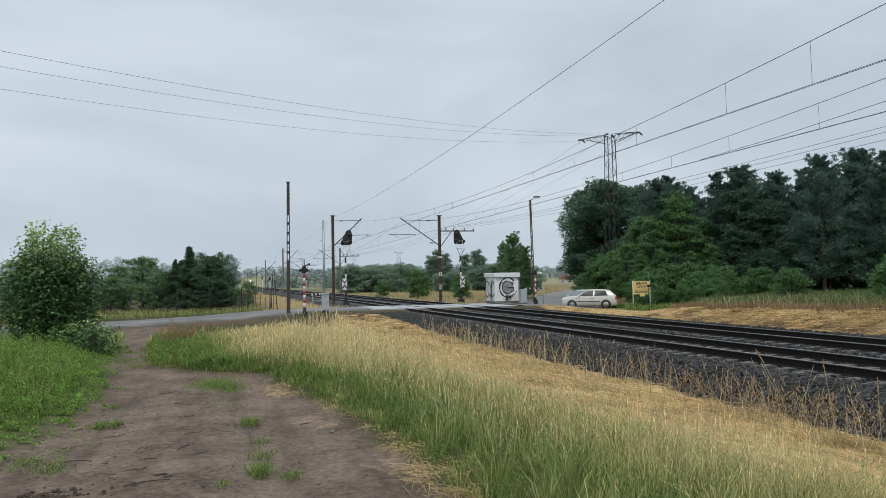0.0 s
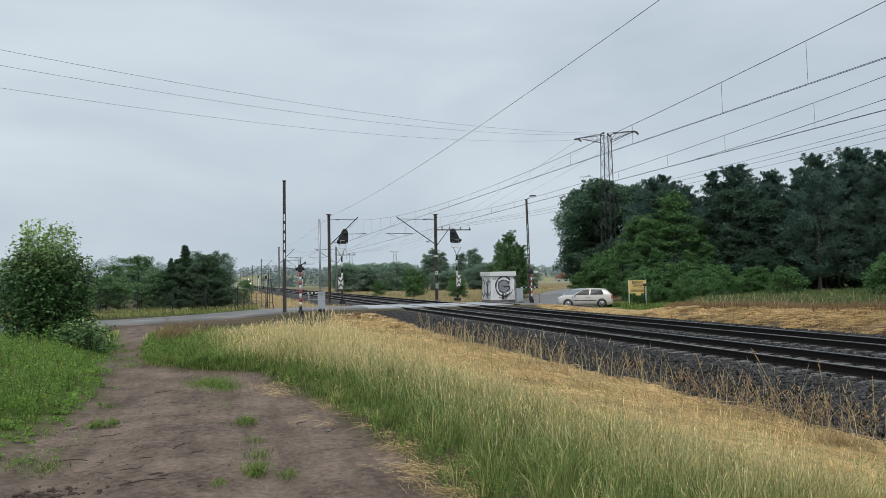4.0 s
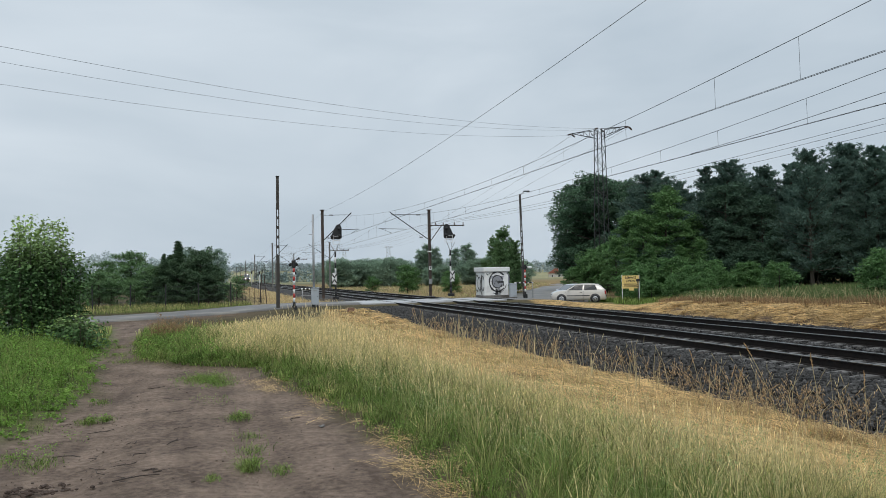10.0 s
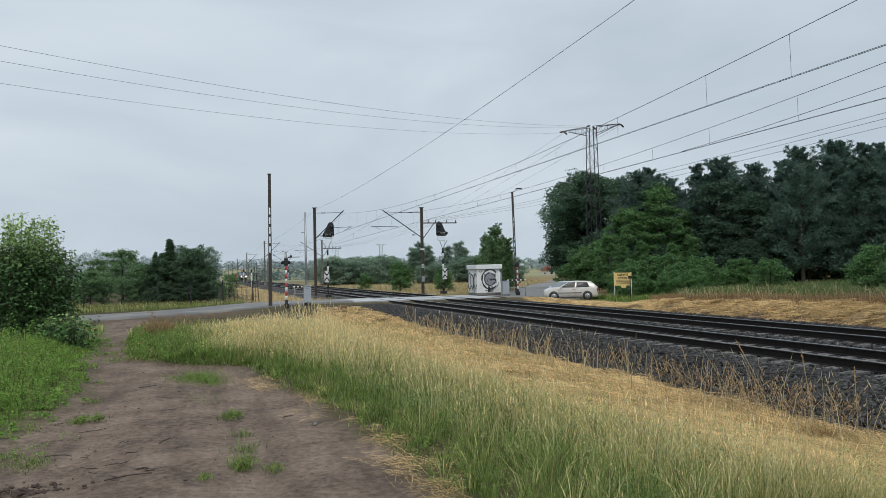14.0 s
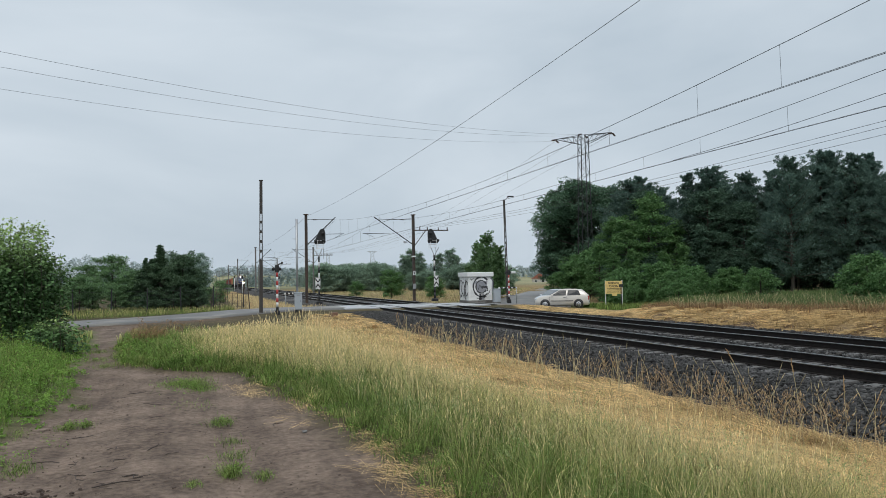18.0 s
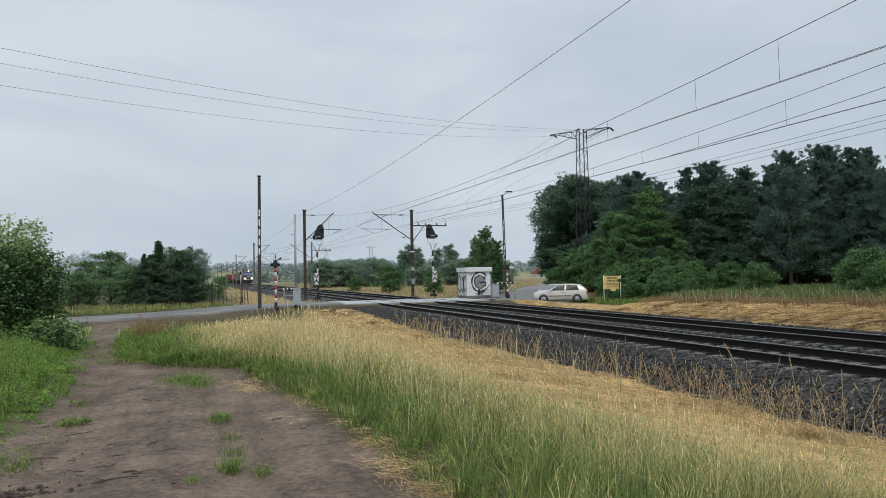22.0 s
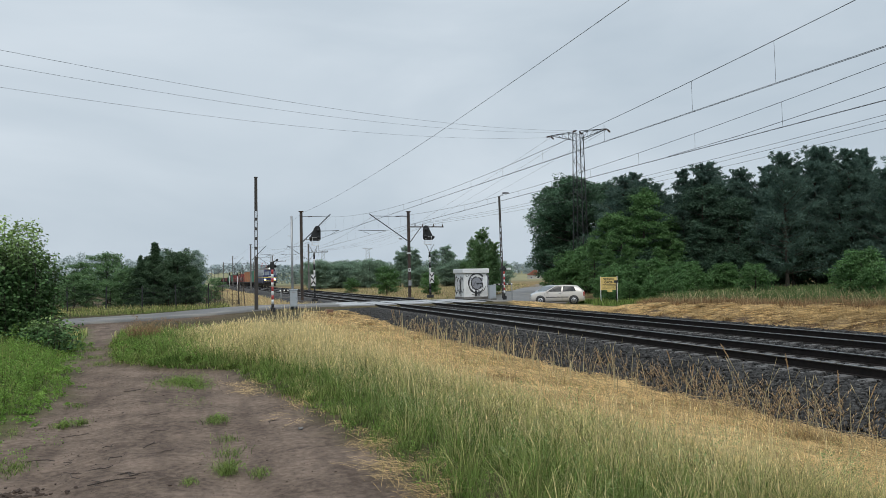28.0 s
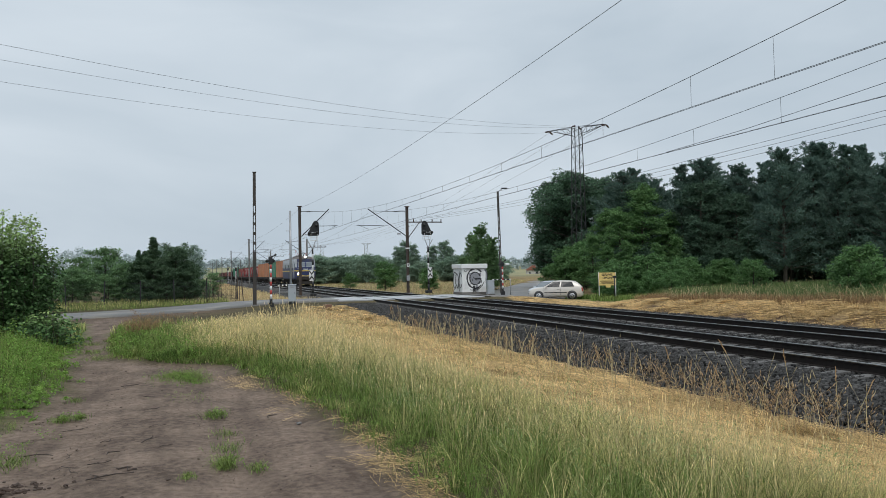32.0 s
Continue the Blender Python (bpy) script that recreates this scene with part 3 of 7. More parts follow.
def catenary_mast(x, y, side, crossarm, base=-.3, top=7.95, skin="mast"):
    """A steel mast with its bracket reaching over the track on the given side (1: towards larger x)."""
    t = thing("catenary_mast", pose(x, y, 0), "brown steel catenary mast with bracket arm beside the track" if not crossarm
              else "brown steel catenary mast with bracket and insulated crossarm", "catenary mast", "catenary masts")
    bm = bmesh.new()
    bm_box(bm, (-.105, 0, (base + top) / 2), (.03, .24, top - base))
    bm_box(bm, (.105, 0, (base + top) / 2), (.03, .24, top - base))
    bm_box(bm, (0, 0, (base + top) / 2), (.19, .16, top - base))
    part("pole", bm, M[skin], t)
    box_part("foundation", (0, 0, base - .1), (.7, .7, .35), M["concrete"], t, bevel=.03)
    box_part("cap", (0, 0, top + .03), (.44, .34, .06), M["mast"], t, bevel=.01)
    reach = (TRACK_X[0] - x) if side > 0 else (TRACK_X[1] - x)
    rod_part("top_tube", (.15 * side, 0, 7.5), (reach * 1.02, 0, 7.55), .022, M["darksteel"], t)
    rod_part("strut", (.15 * side, 0, 5.2), (reach * 1.05, 0, 7.75), .045, M["darksteel"], t)
    rod_part("registration_tube", (reach * .62, 0, 6.15), (reach * 1.35, 0, 6.2), .025, M["darksteel"], t)
    rod_part("steady_arm", (reach * 1.3, 0, 6.2), (reach * 1.02, 0, 5.8), .014, M["darksteel"], t)
    for u, z in ((.25, 7.505), (.18, 5.37)):
        bm = bmesh.new()
        for k in range(5):
            bm_rod(bm, (reach * u + side * k * .07, 0, z + k * .0), (reach * u + side * (k * .07 + .03), 0, z), .065, n=8)
        part("insulator", bm, M["insul"], t)
    if crossarm:
        box_part("crossarm", (1.8, 0, 6.5), (3.4, .1, .1), M["mast"], t)
        for dx in (.65, 1.4, 2.5, 3.4):
            rod_part("insulator", (dx, 0, 6.45), (dx, 0, 6.78), .05, M["insul"], t)
        rod_part("brace", (.1, 0, 5.0), (1.25, 0, 6.5), .04, M["mast"], t)
    return t


def make_masts():
    for i, y in enumerate(MAST_Y[2:]):
        # farther masts take the pale concrete grey in place of haze
        skin = "mast" if i == 0 else "concrete"
        m = catenary_mast(9.4, y + .6, 1, False, skin=skin)
        m2 = catenary_mast(19.5, y, -1, True, skin=skin)
        if i == 0:
            box_part("number_plate", (0, -.15, 2.4), (.26, .01, .34), M["white"], m2, "small white plate with dark bar")
            box_part("plate_bar", (0, -.157, 2.4), (.1, .006, .16), M["black"], m2)
            box_part("notice_plate", (0, -.15, 1.15), (.3, .01, .5), M["galv"], m2, "weathered grey notice plate")
            box_part("band", (0, 0, 4.0), (.38, .3, .12), M["white"], m2)


make_masts()


def railway_signal(x, y, base, label, flip):
    """A level-crossing warning signal for trains: striped mast, board, cage and dark head, seen from its side."""
    t = thing("railway_signal", pose(x, y, base), label, "railway signal", "warning signals")
    box_part("foot", (0, 0, .12), (.5, .5, .24), M["black"], t, "black footing", bevel=.03)
    rod_part("base_tube", (0, 0, .2), (0, 0, .75), .085, M["black"], t)
    n, z0, z1 = 7, .75, 4.0
    for k in range(n):
        a, b = z0 + (z1 - z0) * k / n, z0 + (z1 - z0) * (k + 1) / n
        rod_part("mast_band", (0, 0, a), (0, 0, b), .075, M["white"] if k % 2 else M["black"], t, "white band" if k % 2 else "black band", n=10)
    s = -1 if flip else 1
    # board with two dark chevrons
    board = box_part("board", (s * -.12, -.11, 1.75), (.42, .02, .95), M["white"], t, "white board with two black chevrons", bevel=.004)
    for up in (-1, 1):
        bm = bmesh.new()
        for q in (-1, 1):
            v = [bm.verts.new((s * -.12 + q * .02 * 0 + dx, yy, 1.75 + up * dz)) for yy in (-.123, -.128)
                 for dx, dz in ((0, .03), (0, .17), (q * .2, .45), (q * .2, .28))]
            for f in ((0, 1, 2, 3), (7, 6, 5, 4), (0, 4, 5, 1), (1, 5, 6, 2), (2, 6, 7, 3), (3, 7, 4, 0)):
                bm.faces.new([v[i] for i in f])
        bmesh.ops.recalc_face_normals(bm, faces=bm.faces)
        part("chevron", bm, M["black"], board)
    # upper bent tube to the cage
    for e in (-.42, .28):
        rod_part("bracket_arm", (0, 0, 3.95), (s * e, 0, 4.68), .03, M["galv"], t, n=6)
    head_x = -s * -.12
    cage = thing_part("cage", t)
    for dx in (-.27, .27):
        for dy in (-.27, .27):
            rod_part("cage_post", (dx + head_x, dy, 4.65), (dx + head_x, dy, 5.35), .014, M["white"], cage, n=5)
    for z in (4.65, 4.95, 5.3):
        for a, b in (((-.27, -.27), (.27, -.27)), ((.27, -.27), (.27, .27)), ((.27, .27), (-.27, .27)), ((-.27, .27), (-.27, -.27))):
            rod_part("cage_rail", (a[0] + head_x, a[1], z), (b[0] + head_x, b[1], z), .014, M["white"], cage, n=5)
    rod_part("ladder_rail", (head_x + .28, .05, 2.6 + 1.2), (head_x + .28, .05, 4.7), .018, M["galv"], t, n=5)
    # head: a rounded shield wider below
    pts = [(-.50, 5.05), (.40, 5.05), (.52, 5.18), (.52, 6.0), (.44, 6.22), (.26, 6.33), (.06, 6.3), (-.08, 6.15), (-.54, 5.32), (-.58, 5.15)]
    pts = [(u * .86, v) for u, v in pts]
    pts = [(x_ * (-1 if flip else 1) + head_x, z) for x_, z in pts]
    if flip:
        pts = pts[::-1]
    bm = bmesh.new()
    bm_prism(bm, pts, -.06, .06)
    bmesh.ops.bevel(bm, geom=[e for e in bm.edges if abs(e.verts[0].co.y - e.verts[1].co.y) < .01], offset=.02, segments=1, affect="EDGES")
    head = part("head", bm, M["black"], t, "black rounded signal shield")
    for dx, z in ((.22 * (-1 if flip else 1), 5.95), (.25 * (-1 if flip else 1), 5.35), (-.4 * (-1 if flip else 1), 5.3)):
        rod_part("lamp_hood", (dx + head_x, -.06, z), (dx + head_x, -.3, z - .02), .13, M["black"], head, n=12)
    return t


def thing_part(name, parent):
    ob = new(name)
    ob.parent = parent
    return ob


railway_signal(9.55, 66.6, -.14, "black railway signal on a striped mast beside the nearer track", False)
railway_signal(19.6, 66.4, -.12, "black railway signal on a striped mast beside the second track", True)


# ---- trees ----
def crown(seed, height, radius, bare, limbs, clumps, leaves, spread, profile, flat=.7, rise=(.1, .5)):
    """Trunk and limbs (as tapered tubes), and the leaves' places and facings: domed clumps fanned out along each limb."""
    R = np.random.RandomState(seed)
    tubes, centres, sizes = [], [], []
    lean = R.uniform(-.03, .03, 2) * height
    trunk_r = .016 * height + .02

    def axis(h):
        return np.array([lean[0] * (h / height) ** 2, lean[1] * (h / height) ** 2, h])
    hs = [0, .25 * height, .55 * height, .95 * height]
    for a, b in zip(hs, hs[1:]):
        tubes.append((axis(a), axis(b), trunk_r * (1 - a / height) + .008, trunk_r * (1 - b / height) + .008))
    for i in range(limbs):
        u = bare + (1 - bare) * ((i + R.rand()) / limbs) * .97
        az = i * 2.4 + R.uniform(-.5, .5)
        ln = radius * profile((u - bare) / (1 - bare)) * R.uniform(.62, 1.18)
        p0 = axis(u * height * .96)
        out = np.array([math.cos(az), math.sin(az), 0])
        side = np.array([-out[1], out[0], 0])
        tip = p0 + out * ln + np.array([0, 0, R.uniform(*rise) * ln])
        mid = (p0 + tip) / 2 + np.array([0, 0, -.06 * ln])
        r0 = trunk_r * .45 * (1 - u * .7)
        tubes.append((p0, mid, r0, r0 * .6))
        tubes.append((mid, tip, r0 * .6, r0 * .15))
        for k in range(clumps):
            w = .38 + .68 * (k + R.rand()) / clumps
            c = p0 + (tip - p0) * w + side * R.normal(0, .24 * ln * w) + np.array([0, 0, R.normal(0, .05 * radius)])
            centres.append(c)
            sizes.append(spread * R.uniform(.55, 1.25))
            if k % 2:
                tubes.append((p0 + (tip - p0) * (w - .12), c, r0 * .25, r0 * .08))
    centres.append(axis(height * .97))
    sizes.append(spread * .6)
    C, S = np.array(centres), np.array(sizes)
    n = len(C) * leaves
    d = R.normal(0, 1, (n, 3))
    d /= np.linalg.norm(d, axis=1)[:, None]
    d[:, 2] = np.where(d[:, 2] < -.35, -d[:, 2], d[:, 2])
    rad = (.35 + .65 * R.rand(n) ** .6) * np.repeat(S, leaves)
    pos = np.repeat(C, leaves, 0) + d * rad[:, None] * np.array([1, 1, flat])
    return tubes, pos, d, R


def leaf_quads(pos, R, size, droop=.25, facing=None, slim=.36):
    """A diamond leaf at each place; facing: the way its upper side looks."""
    n = len(pos)
    d = R.normal(0, 1, (n, 3))
    d[:, 2] = d[:, 2] * .5 - droop
    if facing is not None:
        d = d + facing * .5
    d /= np.linalg.norm(d, axis=1)[:, None]
    up = R.normal(0, .5, (n, 3)) + np.array([0, 0, 1]) + (0 if facing is None else facing * .7)
    s = np.cross(d, up)
    s /= np.linalg.norm(s, axis=1)[:, None] + 1e-6
    nrm = np.cross(s, d)
    L = (size * R.uniform(.6, 1.3, n))[:, None]
    V = np.stack([pos, pos + d * L * .5 + s * L * slim + nrm * L * .1, pos + d * L, pos + d * L * .5 - s * L * slim + nrm * L * .1], 1)
    return V.reshape(-1, 3), np.arange(n * 4).reshape(n, 4)


def plant_thing(name, label, m, category, group, tubes, V, F, leaf_mat, tip):
    t = thing(name, m, label, category, group)
    bm = bmesh.new()
    for a, b, r0, r1 in tubes:
        bm_rod(bm, a, b, r0, r1, 5)
    part("trunk", bm, M["bark"], t)
    ob = new("crown", np_mesh("crown", V, F, M[leaf_mat], {"tip": tip}))
    ob.parent = t
    return t


def make_tree(name, label, seed, height, radius, bare, limbs, clumps, leaves, leaf, spread, profile, leaf_mat, m, category="tree", group="", flat=.7, droop=.25, rise=(.1, .5)):
    tubes, pos, d, R = crown(seed, height, radius, bare, limbs, clumps, leaves, spread, profile, flat, rise)
    V, F = leaf_quads(pos, R, leaf, droop, d)
    return plant_thing(name, label, m, category, group, tubes, V, F, leaf_mat, np.clip(V[:, 2] / height - .45, 0, 1) ** 1.5)


def make_conifer(name, label, seed, height, radius, bare, whorls, arms, tufts, needles, needle, profile, m, leaf_mat="needle", droop=0.0, lift=.25, category="tree", group="", ragged=.3, climb=2.2):
    """Whorls of arms on a straight trunk; each arm carries flat sprays of needle tufts."""
    R = np.random.RandomState(seed)
    tubes = [((0, 0, 0), (0, 0, height * .5), .014 * height + .03, .009 * height + .02), ((0, 0, height * .5), (0, 0, height * .99), .009 * height + .02, .01)]
    pos, way = [], []
    for i in range(whorls):
        u = bare + (1 - bare) * (i + R.uniform(0, .6)) / whorls
        z = u * height
        for k in range(arms):
            az = k * 6.283 / arms + i * 1.1 + R.uniform(-.45, .45)
            ln = radius * profile((u - bare) / (1 - bare)) * R.uniform(1 - ragged, 1 + ragged)
            if ln < .06 or R.rand() < .12 * ragged:
                continue
            out = np.array([math.cos(az), math.sin(az), 0])
            side = np.array([-out[1], out[0], 0])
            p0 = np.array([0, 0, z])
            up = lift * R.uniform(.4, 1.5) * (1 + climb * u * u)
            tubes.append((p0, p0 + out * ln * .9 + np.array([0, 0, up * ln]), .03 + .006 * ln, .008))
            w = np.linspace(.3, 1.0, tufts)
            c = p0 + out * (w * ln)[:, None] + np.stack([w * 0, w * 0, up * ln * w - droop * ln * w * w], -1)
            c = c + side * (R.normal(0, .17, tufts) * ln * (1.15 - w))[:, None] + R.normal(0, .03 * ln + .03, (tufts, 3))
            for q in c:
                g = R.normal(0, 1, (needles, 3)) * np.array([1, 1, .42])
                g *= (R.uniform(.4, 1, needles) / (np.linalg.norm(g, axis=1) + .01) * (.02 * radius + .035 + .13 * ln))[:, None]
                pos.append(q + g)
                way.append(np.tile(out * .4, (needles, 1)) + g * 1.2 + np.array([0, 0, .35 - droop]))
    P, D = np.concatenate(pos), np.concatenate(way)
    n = len(P)
    D = D + R.normal(0, .35, (n, 3))
    D /= np.linalg.norm(D, axis=1)[:, None]
    S = np.cross(D, R.normal(0, .6, (n, 3)) + np.array([0, 0, 1]))
    S /= np.linalg.norm(S, axis=1)[:, None] + 1e-6
    L = (needle * R.uniform(.6, 1.3, n))[:, None]
    V = np.stack([P - D * L * .3, P + D * L * .2 + S * L * .17, P + D * L * .8, P + D * L * .2 - S * L * .17], 1).reshape(-1, 3)
    return plant_thing(name, label, m, category, group, tubes, V, np.arange(n * 4).reshape(n, 4), leaf_mat, np.zeros(n * 4))


def make_maple(m, seed, height, spread, stems, label, low=.12, shoots=True):
    """A many-stemmed bush: upright stems close together, leafy side twigs, and bare-footed shoots above the rest."""
    R = np.random.RandomState(seed)
    tubes, P = [], []
    for i in range(stems):
        az, r = i * 2.4, math.sqrt((i + .5) / stems)
        foot = np.array([math.cos(az), math.sin(az), 0]) * r * spread * .72
        shoot = shoots and i % 4 == 0
        h = height * R.uniform(.94, 1.03) if shoot else height * (.90 - .16 * r * r) * R.uniform(.88, 1.0)
        top = np.array([math.cos(az) * r * spread, math.sin(az) * r * spread, h]) * np.array([R.uniform(.75, 1.05), R.uniform(.75, 1.05), 1])
        bend = np.array([math.cos(az), math.sin(az), 0]) * r * spread * .2

        def along(u):
            return foot + (top - foot) * u + bend * 4 * u * (1 - u)
        k = 7
        for q in range(k):
            tubes.append((along(q / k), along((q + 1) / k), .009 * (1 - q / k) + .003, .009 * (1 - (q + 1) / k) + .003))
        n = int(h / .070)
        for q in range(n):
            u = low + (1 - low) * (q + R.rand()) / n
            ta = q * 2.4 + R.uniform(-.6, .6)
            ln = (.34 if u < .8 else .34 - 1.1 * (u - .8)) * R.uniform(.6, 1.25)
            p = along(u)
            e = p + np.array([math.cos(ta) * ln, math.sin(ta) * ln, ln * R.uniform(.0, .5)])
            if q % 3 == 0:
                tubes.append((p, e, .005, .002))
            c = 10 if u < .85 else 6
            w = R.uniform(.35, 1.1, (c, 1))
            P.append(p + (e - p) * w + R.normal(0, .045, (c, 3)))
    P = np.concatenate(P)
    out = P * np.array([1, 1, 0])
    out /= np.linalg.norm(out, axis=1)[:, None] + .3
    V, F = leaf_quads(P, R, .098, .55, out * .6 + np.array([0, 0, .35]), .36)
    # paler upwards: young leaves, plus shade put into the lower leaves' colour
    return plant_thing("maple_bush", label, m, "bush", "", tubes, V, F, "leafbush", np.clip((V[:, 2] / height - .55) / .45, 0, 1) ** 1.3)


def round_top(u):
    return math.sqrt(max(0.02, 1 - (2 * u - .8) ** 2 * .65))


def at(x, y, rz=0.0, s=1.0, dz=0.0, wide=1.0):
    return pose(x, y, float(land(x, y)) + dz, 0, 0, rz) @ Matrix.Diagonal((s * wide, s * wide, s, 1))


def make_trees():
    R = random.Random(7)
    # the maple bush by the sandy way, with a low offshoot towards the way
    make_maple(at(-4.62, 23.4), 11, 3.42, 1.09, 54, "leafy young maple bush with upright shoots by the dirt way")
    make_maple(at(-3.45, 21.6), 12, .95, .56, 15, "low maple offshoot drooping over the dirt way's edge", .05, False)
    # the hedge beyond the road: dark spruces, a round tree and lower bushes
    spruce = make_conifer("spruce_tree", "dark dense spruce behind the wire fence", 23, 6.0, 1.9, .02, 27, 8, 7, 16, .17, lambda u: 1.0 - u ** .62, at(-3.0, 66.2, 0, .89, 0, 1.25), "spruce", .22, .16, group="trees behind the fence", ragged=.5, climb=.3)
    yew = make_tree("yew_bush", "broad dark evergreen bush behind the wire fence", 24, 4.7, 2.0, .02, 40, 6, 56, .13, .42, lambda u: 1.05 - .62 * u * u, "spruce", at(-1.4, 66.4, 0, .93), "bush", "trees behind the fence", rise=(.2, .8))
    for x, y, s in ((-.25, 66.9, .68), (-3.0, 65.6, .78), (-4.4, 66.4, .72), (-2.0, 65.0, .62), (-.7, 65.4, .6)):
        copy_thing(yew, at(x, y, R.uniform(0, 360), s))
    for x, y, s, w in ((-4.05, 65.8, .80, .8), (-1.75, 67.2, .80, 1.0), (-3.7, 67.8, .8, 1.1)):
        copy_thing(spruce, at(x, y, R.uniform(0, 360), s, 0, w))
    d1 = make_tree("hedge_tree", "dense green bushy tree behind the wire fence", 21, 5.0, 1.7, .16, 30, 5, 60, .15, .52, round_top, "leafolive", at(-6.7, 68.5, 0, .89), "tree", "trees behind the fence")
    d2 = make_tree("hedge_tree", "green bushy hedge tree behind the wire fence", 22, 4.0, 1.8, .05, 28, 5, 58, .14, .5, round_top, "leafolive", at(-5.3, 66.4, 0, .76), "tree", "trees behind the fence")
    for x, y, s, k in ((-7.9, 66.0, .70, 1), (-9.4, 67.2, .74, 1), (-10.6, 66, .68, 1), (-12.4, 67, .76, 1), (-14.6, 67.5, .74, 0), (-17, 66, .9, 1), (-19.5, 68, .8, 0), (-23, 67, 1.0, 1),
                       (-6.2, 65.3, .66, 1), (-1.6, 67.6, .98, 1), (-.2, 67.4, .76, 1), (-2.3, 68.2, 1.0, 1), (1.9, 82, .74, 1), (-10, 80, .9, 0), (-4, 84, .8, 1), (-17, 78, 1.1, 1), (-28, 70, 1.1, 0), (-8.7, 65.2, .62, 0), (.9, 70.5, .5, 1)):
        copy_thing((d1, d2)[k], at(x, y, R.uniform(0, 360), s))
    # the wood on the other side of the railway: oaks at its corner, light trees at its edge, pines behind
    oak = make_tree("broadleaf_tree", "tall dark broadleaf tree at the wood's edge", 31, 14.0, 4.2, .10, 46, 6, 70, .27, .95, round_top, "leafdark", at(45.6, 90.0, 0, 1.05), "tree", "trees of the wood")
    for x, y, s in ((45.0, 94, .82), (48.8, 92, .98), (47.2, 97, 1.0), (51.5, 94, .98), (54, 90, .95), (49.0, 101, 1.0), (55, 97, .98), (52.5, 86.5, .84)):
        copy_thing(oak, at(x, y, R.uniform(0, 360), s))
    ash = make_tree("light_tree", "fresh light green broadleaf tree at the wood's edge", 32, 10.4, 3.3, .10, 38, 6, 66, .19, .66, lambda u: 1.08 - .86 * u, "leaf", at(41.0, 66.5, 0, 1.02), "tree", "trees of the wood", flat=.5, rise=(.0, .3))
    for x, y, s in ((38.6, 66.5, .78), (44.4, 67.0, .74), (37.6, 63.5, .46), (42.6, 63.2, .52), (35.9, 64.0, .42), (40.0, 62.2, .44), (36.8, 68.5, .56), (39.6, 71, .8)):
        copy_thing(ash, at(x, y, R.uniform(0, 360), s))
    beech = make_tree("shade_tree", "dark green broadleaf tree among the pines", 37, 9.5, 2.9, .12, 40, 5, 64, .2, .62, lambda u: 1.05 - .75 * u * u, "leafshade", at(46.6, 65.2, 0, 1.1), "tree", "trees of the wood")
    for x, y, s in ((43.4, 71.0, 1.02), (48.0, 61.5, .84), (45.2, 63.0, .62), (49.6, 66.0, 1.0), (50.4, 57.5, .62), (47.0, 58.8, .5)):
        copy_thing(beech, at(x, y, R.uniform(0, 360), s))
    pine = make_conifer("pine_tree", "tall dark pine tree in the wood", 33, 13.4, 3.0, .10, 20, 7, 6, 22, .30, lambda u: 1.0 + .35 * u - 1.27 * u * u, at(48.5, 56.0, 0, .86), "needle", .06, .34, group="trees of the wood", ragged=.42)
    pine2 = make_conifer("pine_tree", "tall dark pine tree in the wood", 34, 13.0, 2.7, .08, 22, 6, 6, 22, .30, lambda u: 1.1 - .72 * u - .32 * u * u, at(52.5, 53.0, 0, .9), "needle", .1, .30, group="trees of the wood", ragged=.42)
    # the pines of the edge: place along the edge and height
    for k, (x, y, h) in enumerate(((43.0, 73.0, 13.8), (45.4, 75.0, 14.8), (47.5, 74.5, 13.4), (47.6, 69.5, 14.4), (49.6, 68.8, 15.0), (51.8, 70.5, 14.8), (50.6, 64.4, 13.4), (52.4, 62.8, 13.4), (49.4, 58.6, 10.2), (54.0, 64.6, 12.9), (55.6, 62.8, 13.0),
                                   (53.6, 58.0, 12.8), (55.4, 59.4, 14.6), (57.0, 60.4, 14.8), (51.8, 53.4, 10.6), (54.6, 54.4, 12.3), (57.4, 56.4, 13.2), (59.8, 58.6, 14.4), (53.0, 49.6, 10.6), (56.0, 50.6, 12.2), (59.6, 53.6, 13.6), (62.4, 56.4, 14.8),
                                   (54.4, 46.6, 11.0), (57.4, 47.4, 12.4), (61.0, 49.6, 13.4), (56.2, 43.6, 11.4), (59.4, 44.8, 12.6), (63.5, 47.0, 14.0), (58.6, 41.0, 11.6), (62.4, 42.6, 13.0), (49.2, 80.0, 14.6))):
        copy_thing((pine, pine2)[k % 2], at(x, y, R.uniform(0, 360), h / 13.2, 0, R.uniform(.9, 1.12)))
    for i in range(34):
        x = 48 + i * 1.1 + R.uniform(-.8, .8)
        y = 84 - .62 * (x - 46) + R.uniform(-2.5, 2.5)
        copy_thing((pine2, pine)[i % 2], at(x, y, R.uniform(0, 360), R.uniform(.92, 1.10)))
    shrub = make_tree("shrub", "bushy green shrub at the wood's foot", 35, 2.4, 1.3, .02, 22, 5, 52, .13, .36, round_top, "leaf", at(43, 57), "bush", "shrubs at the wood's foot")
    for i in range(13):
        x = 33.0 + i * .85 + R.uniform(-.5, .5)
        copy_thing(shrub, at(x, 60.4 - .62 * max(0, x - 39) + R.uniform(-1, 1.6), R.uniform(0, 360), R.uniform(.55, 1.15)))
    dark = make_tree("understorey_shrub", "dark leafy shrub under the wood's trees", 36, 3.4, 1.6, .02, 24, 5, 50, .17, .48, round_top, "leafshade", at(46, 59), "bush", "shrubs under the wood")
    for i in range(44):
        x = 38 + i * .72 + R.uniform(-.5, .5)
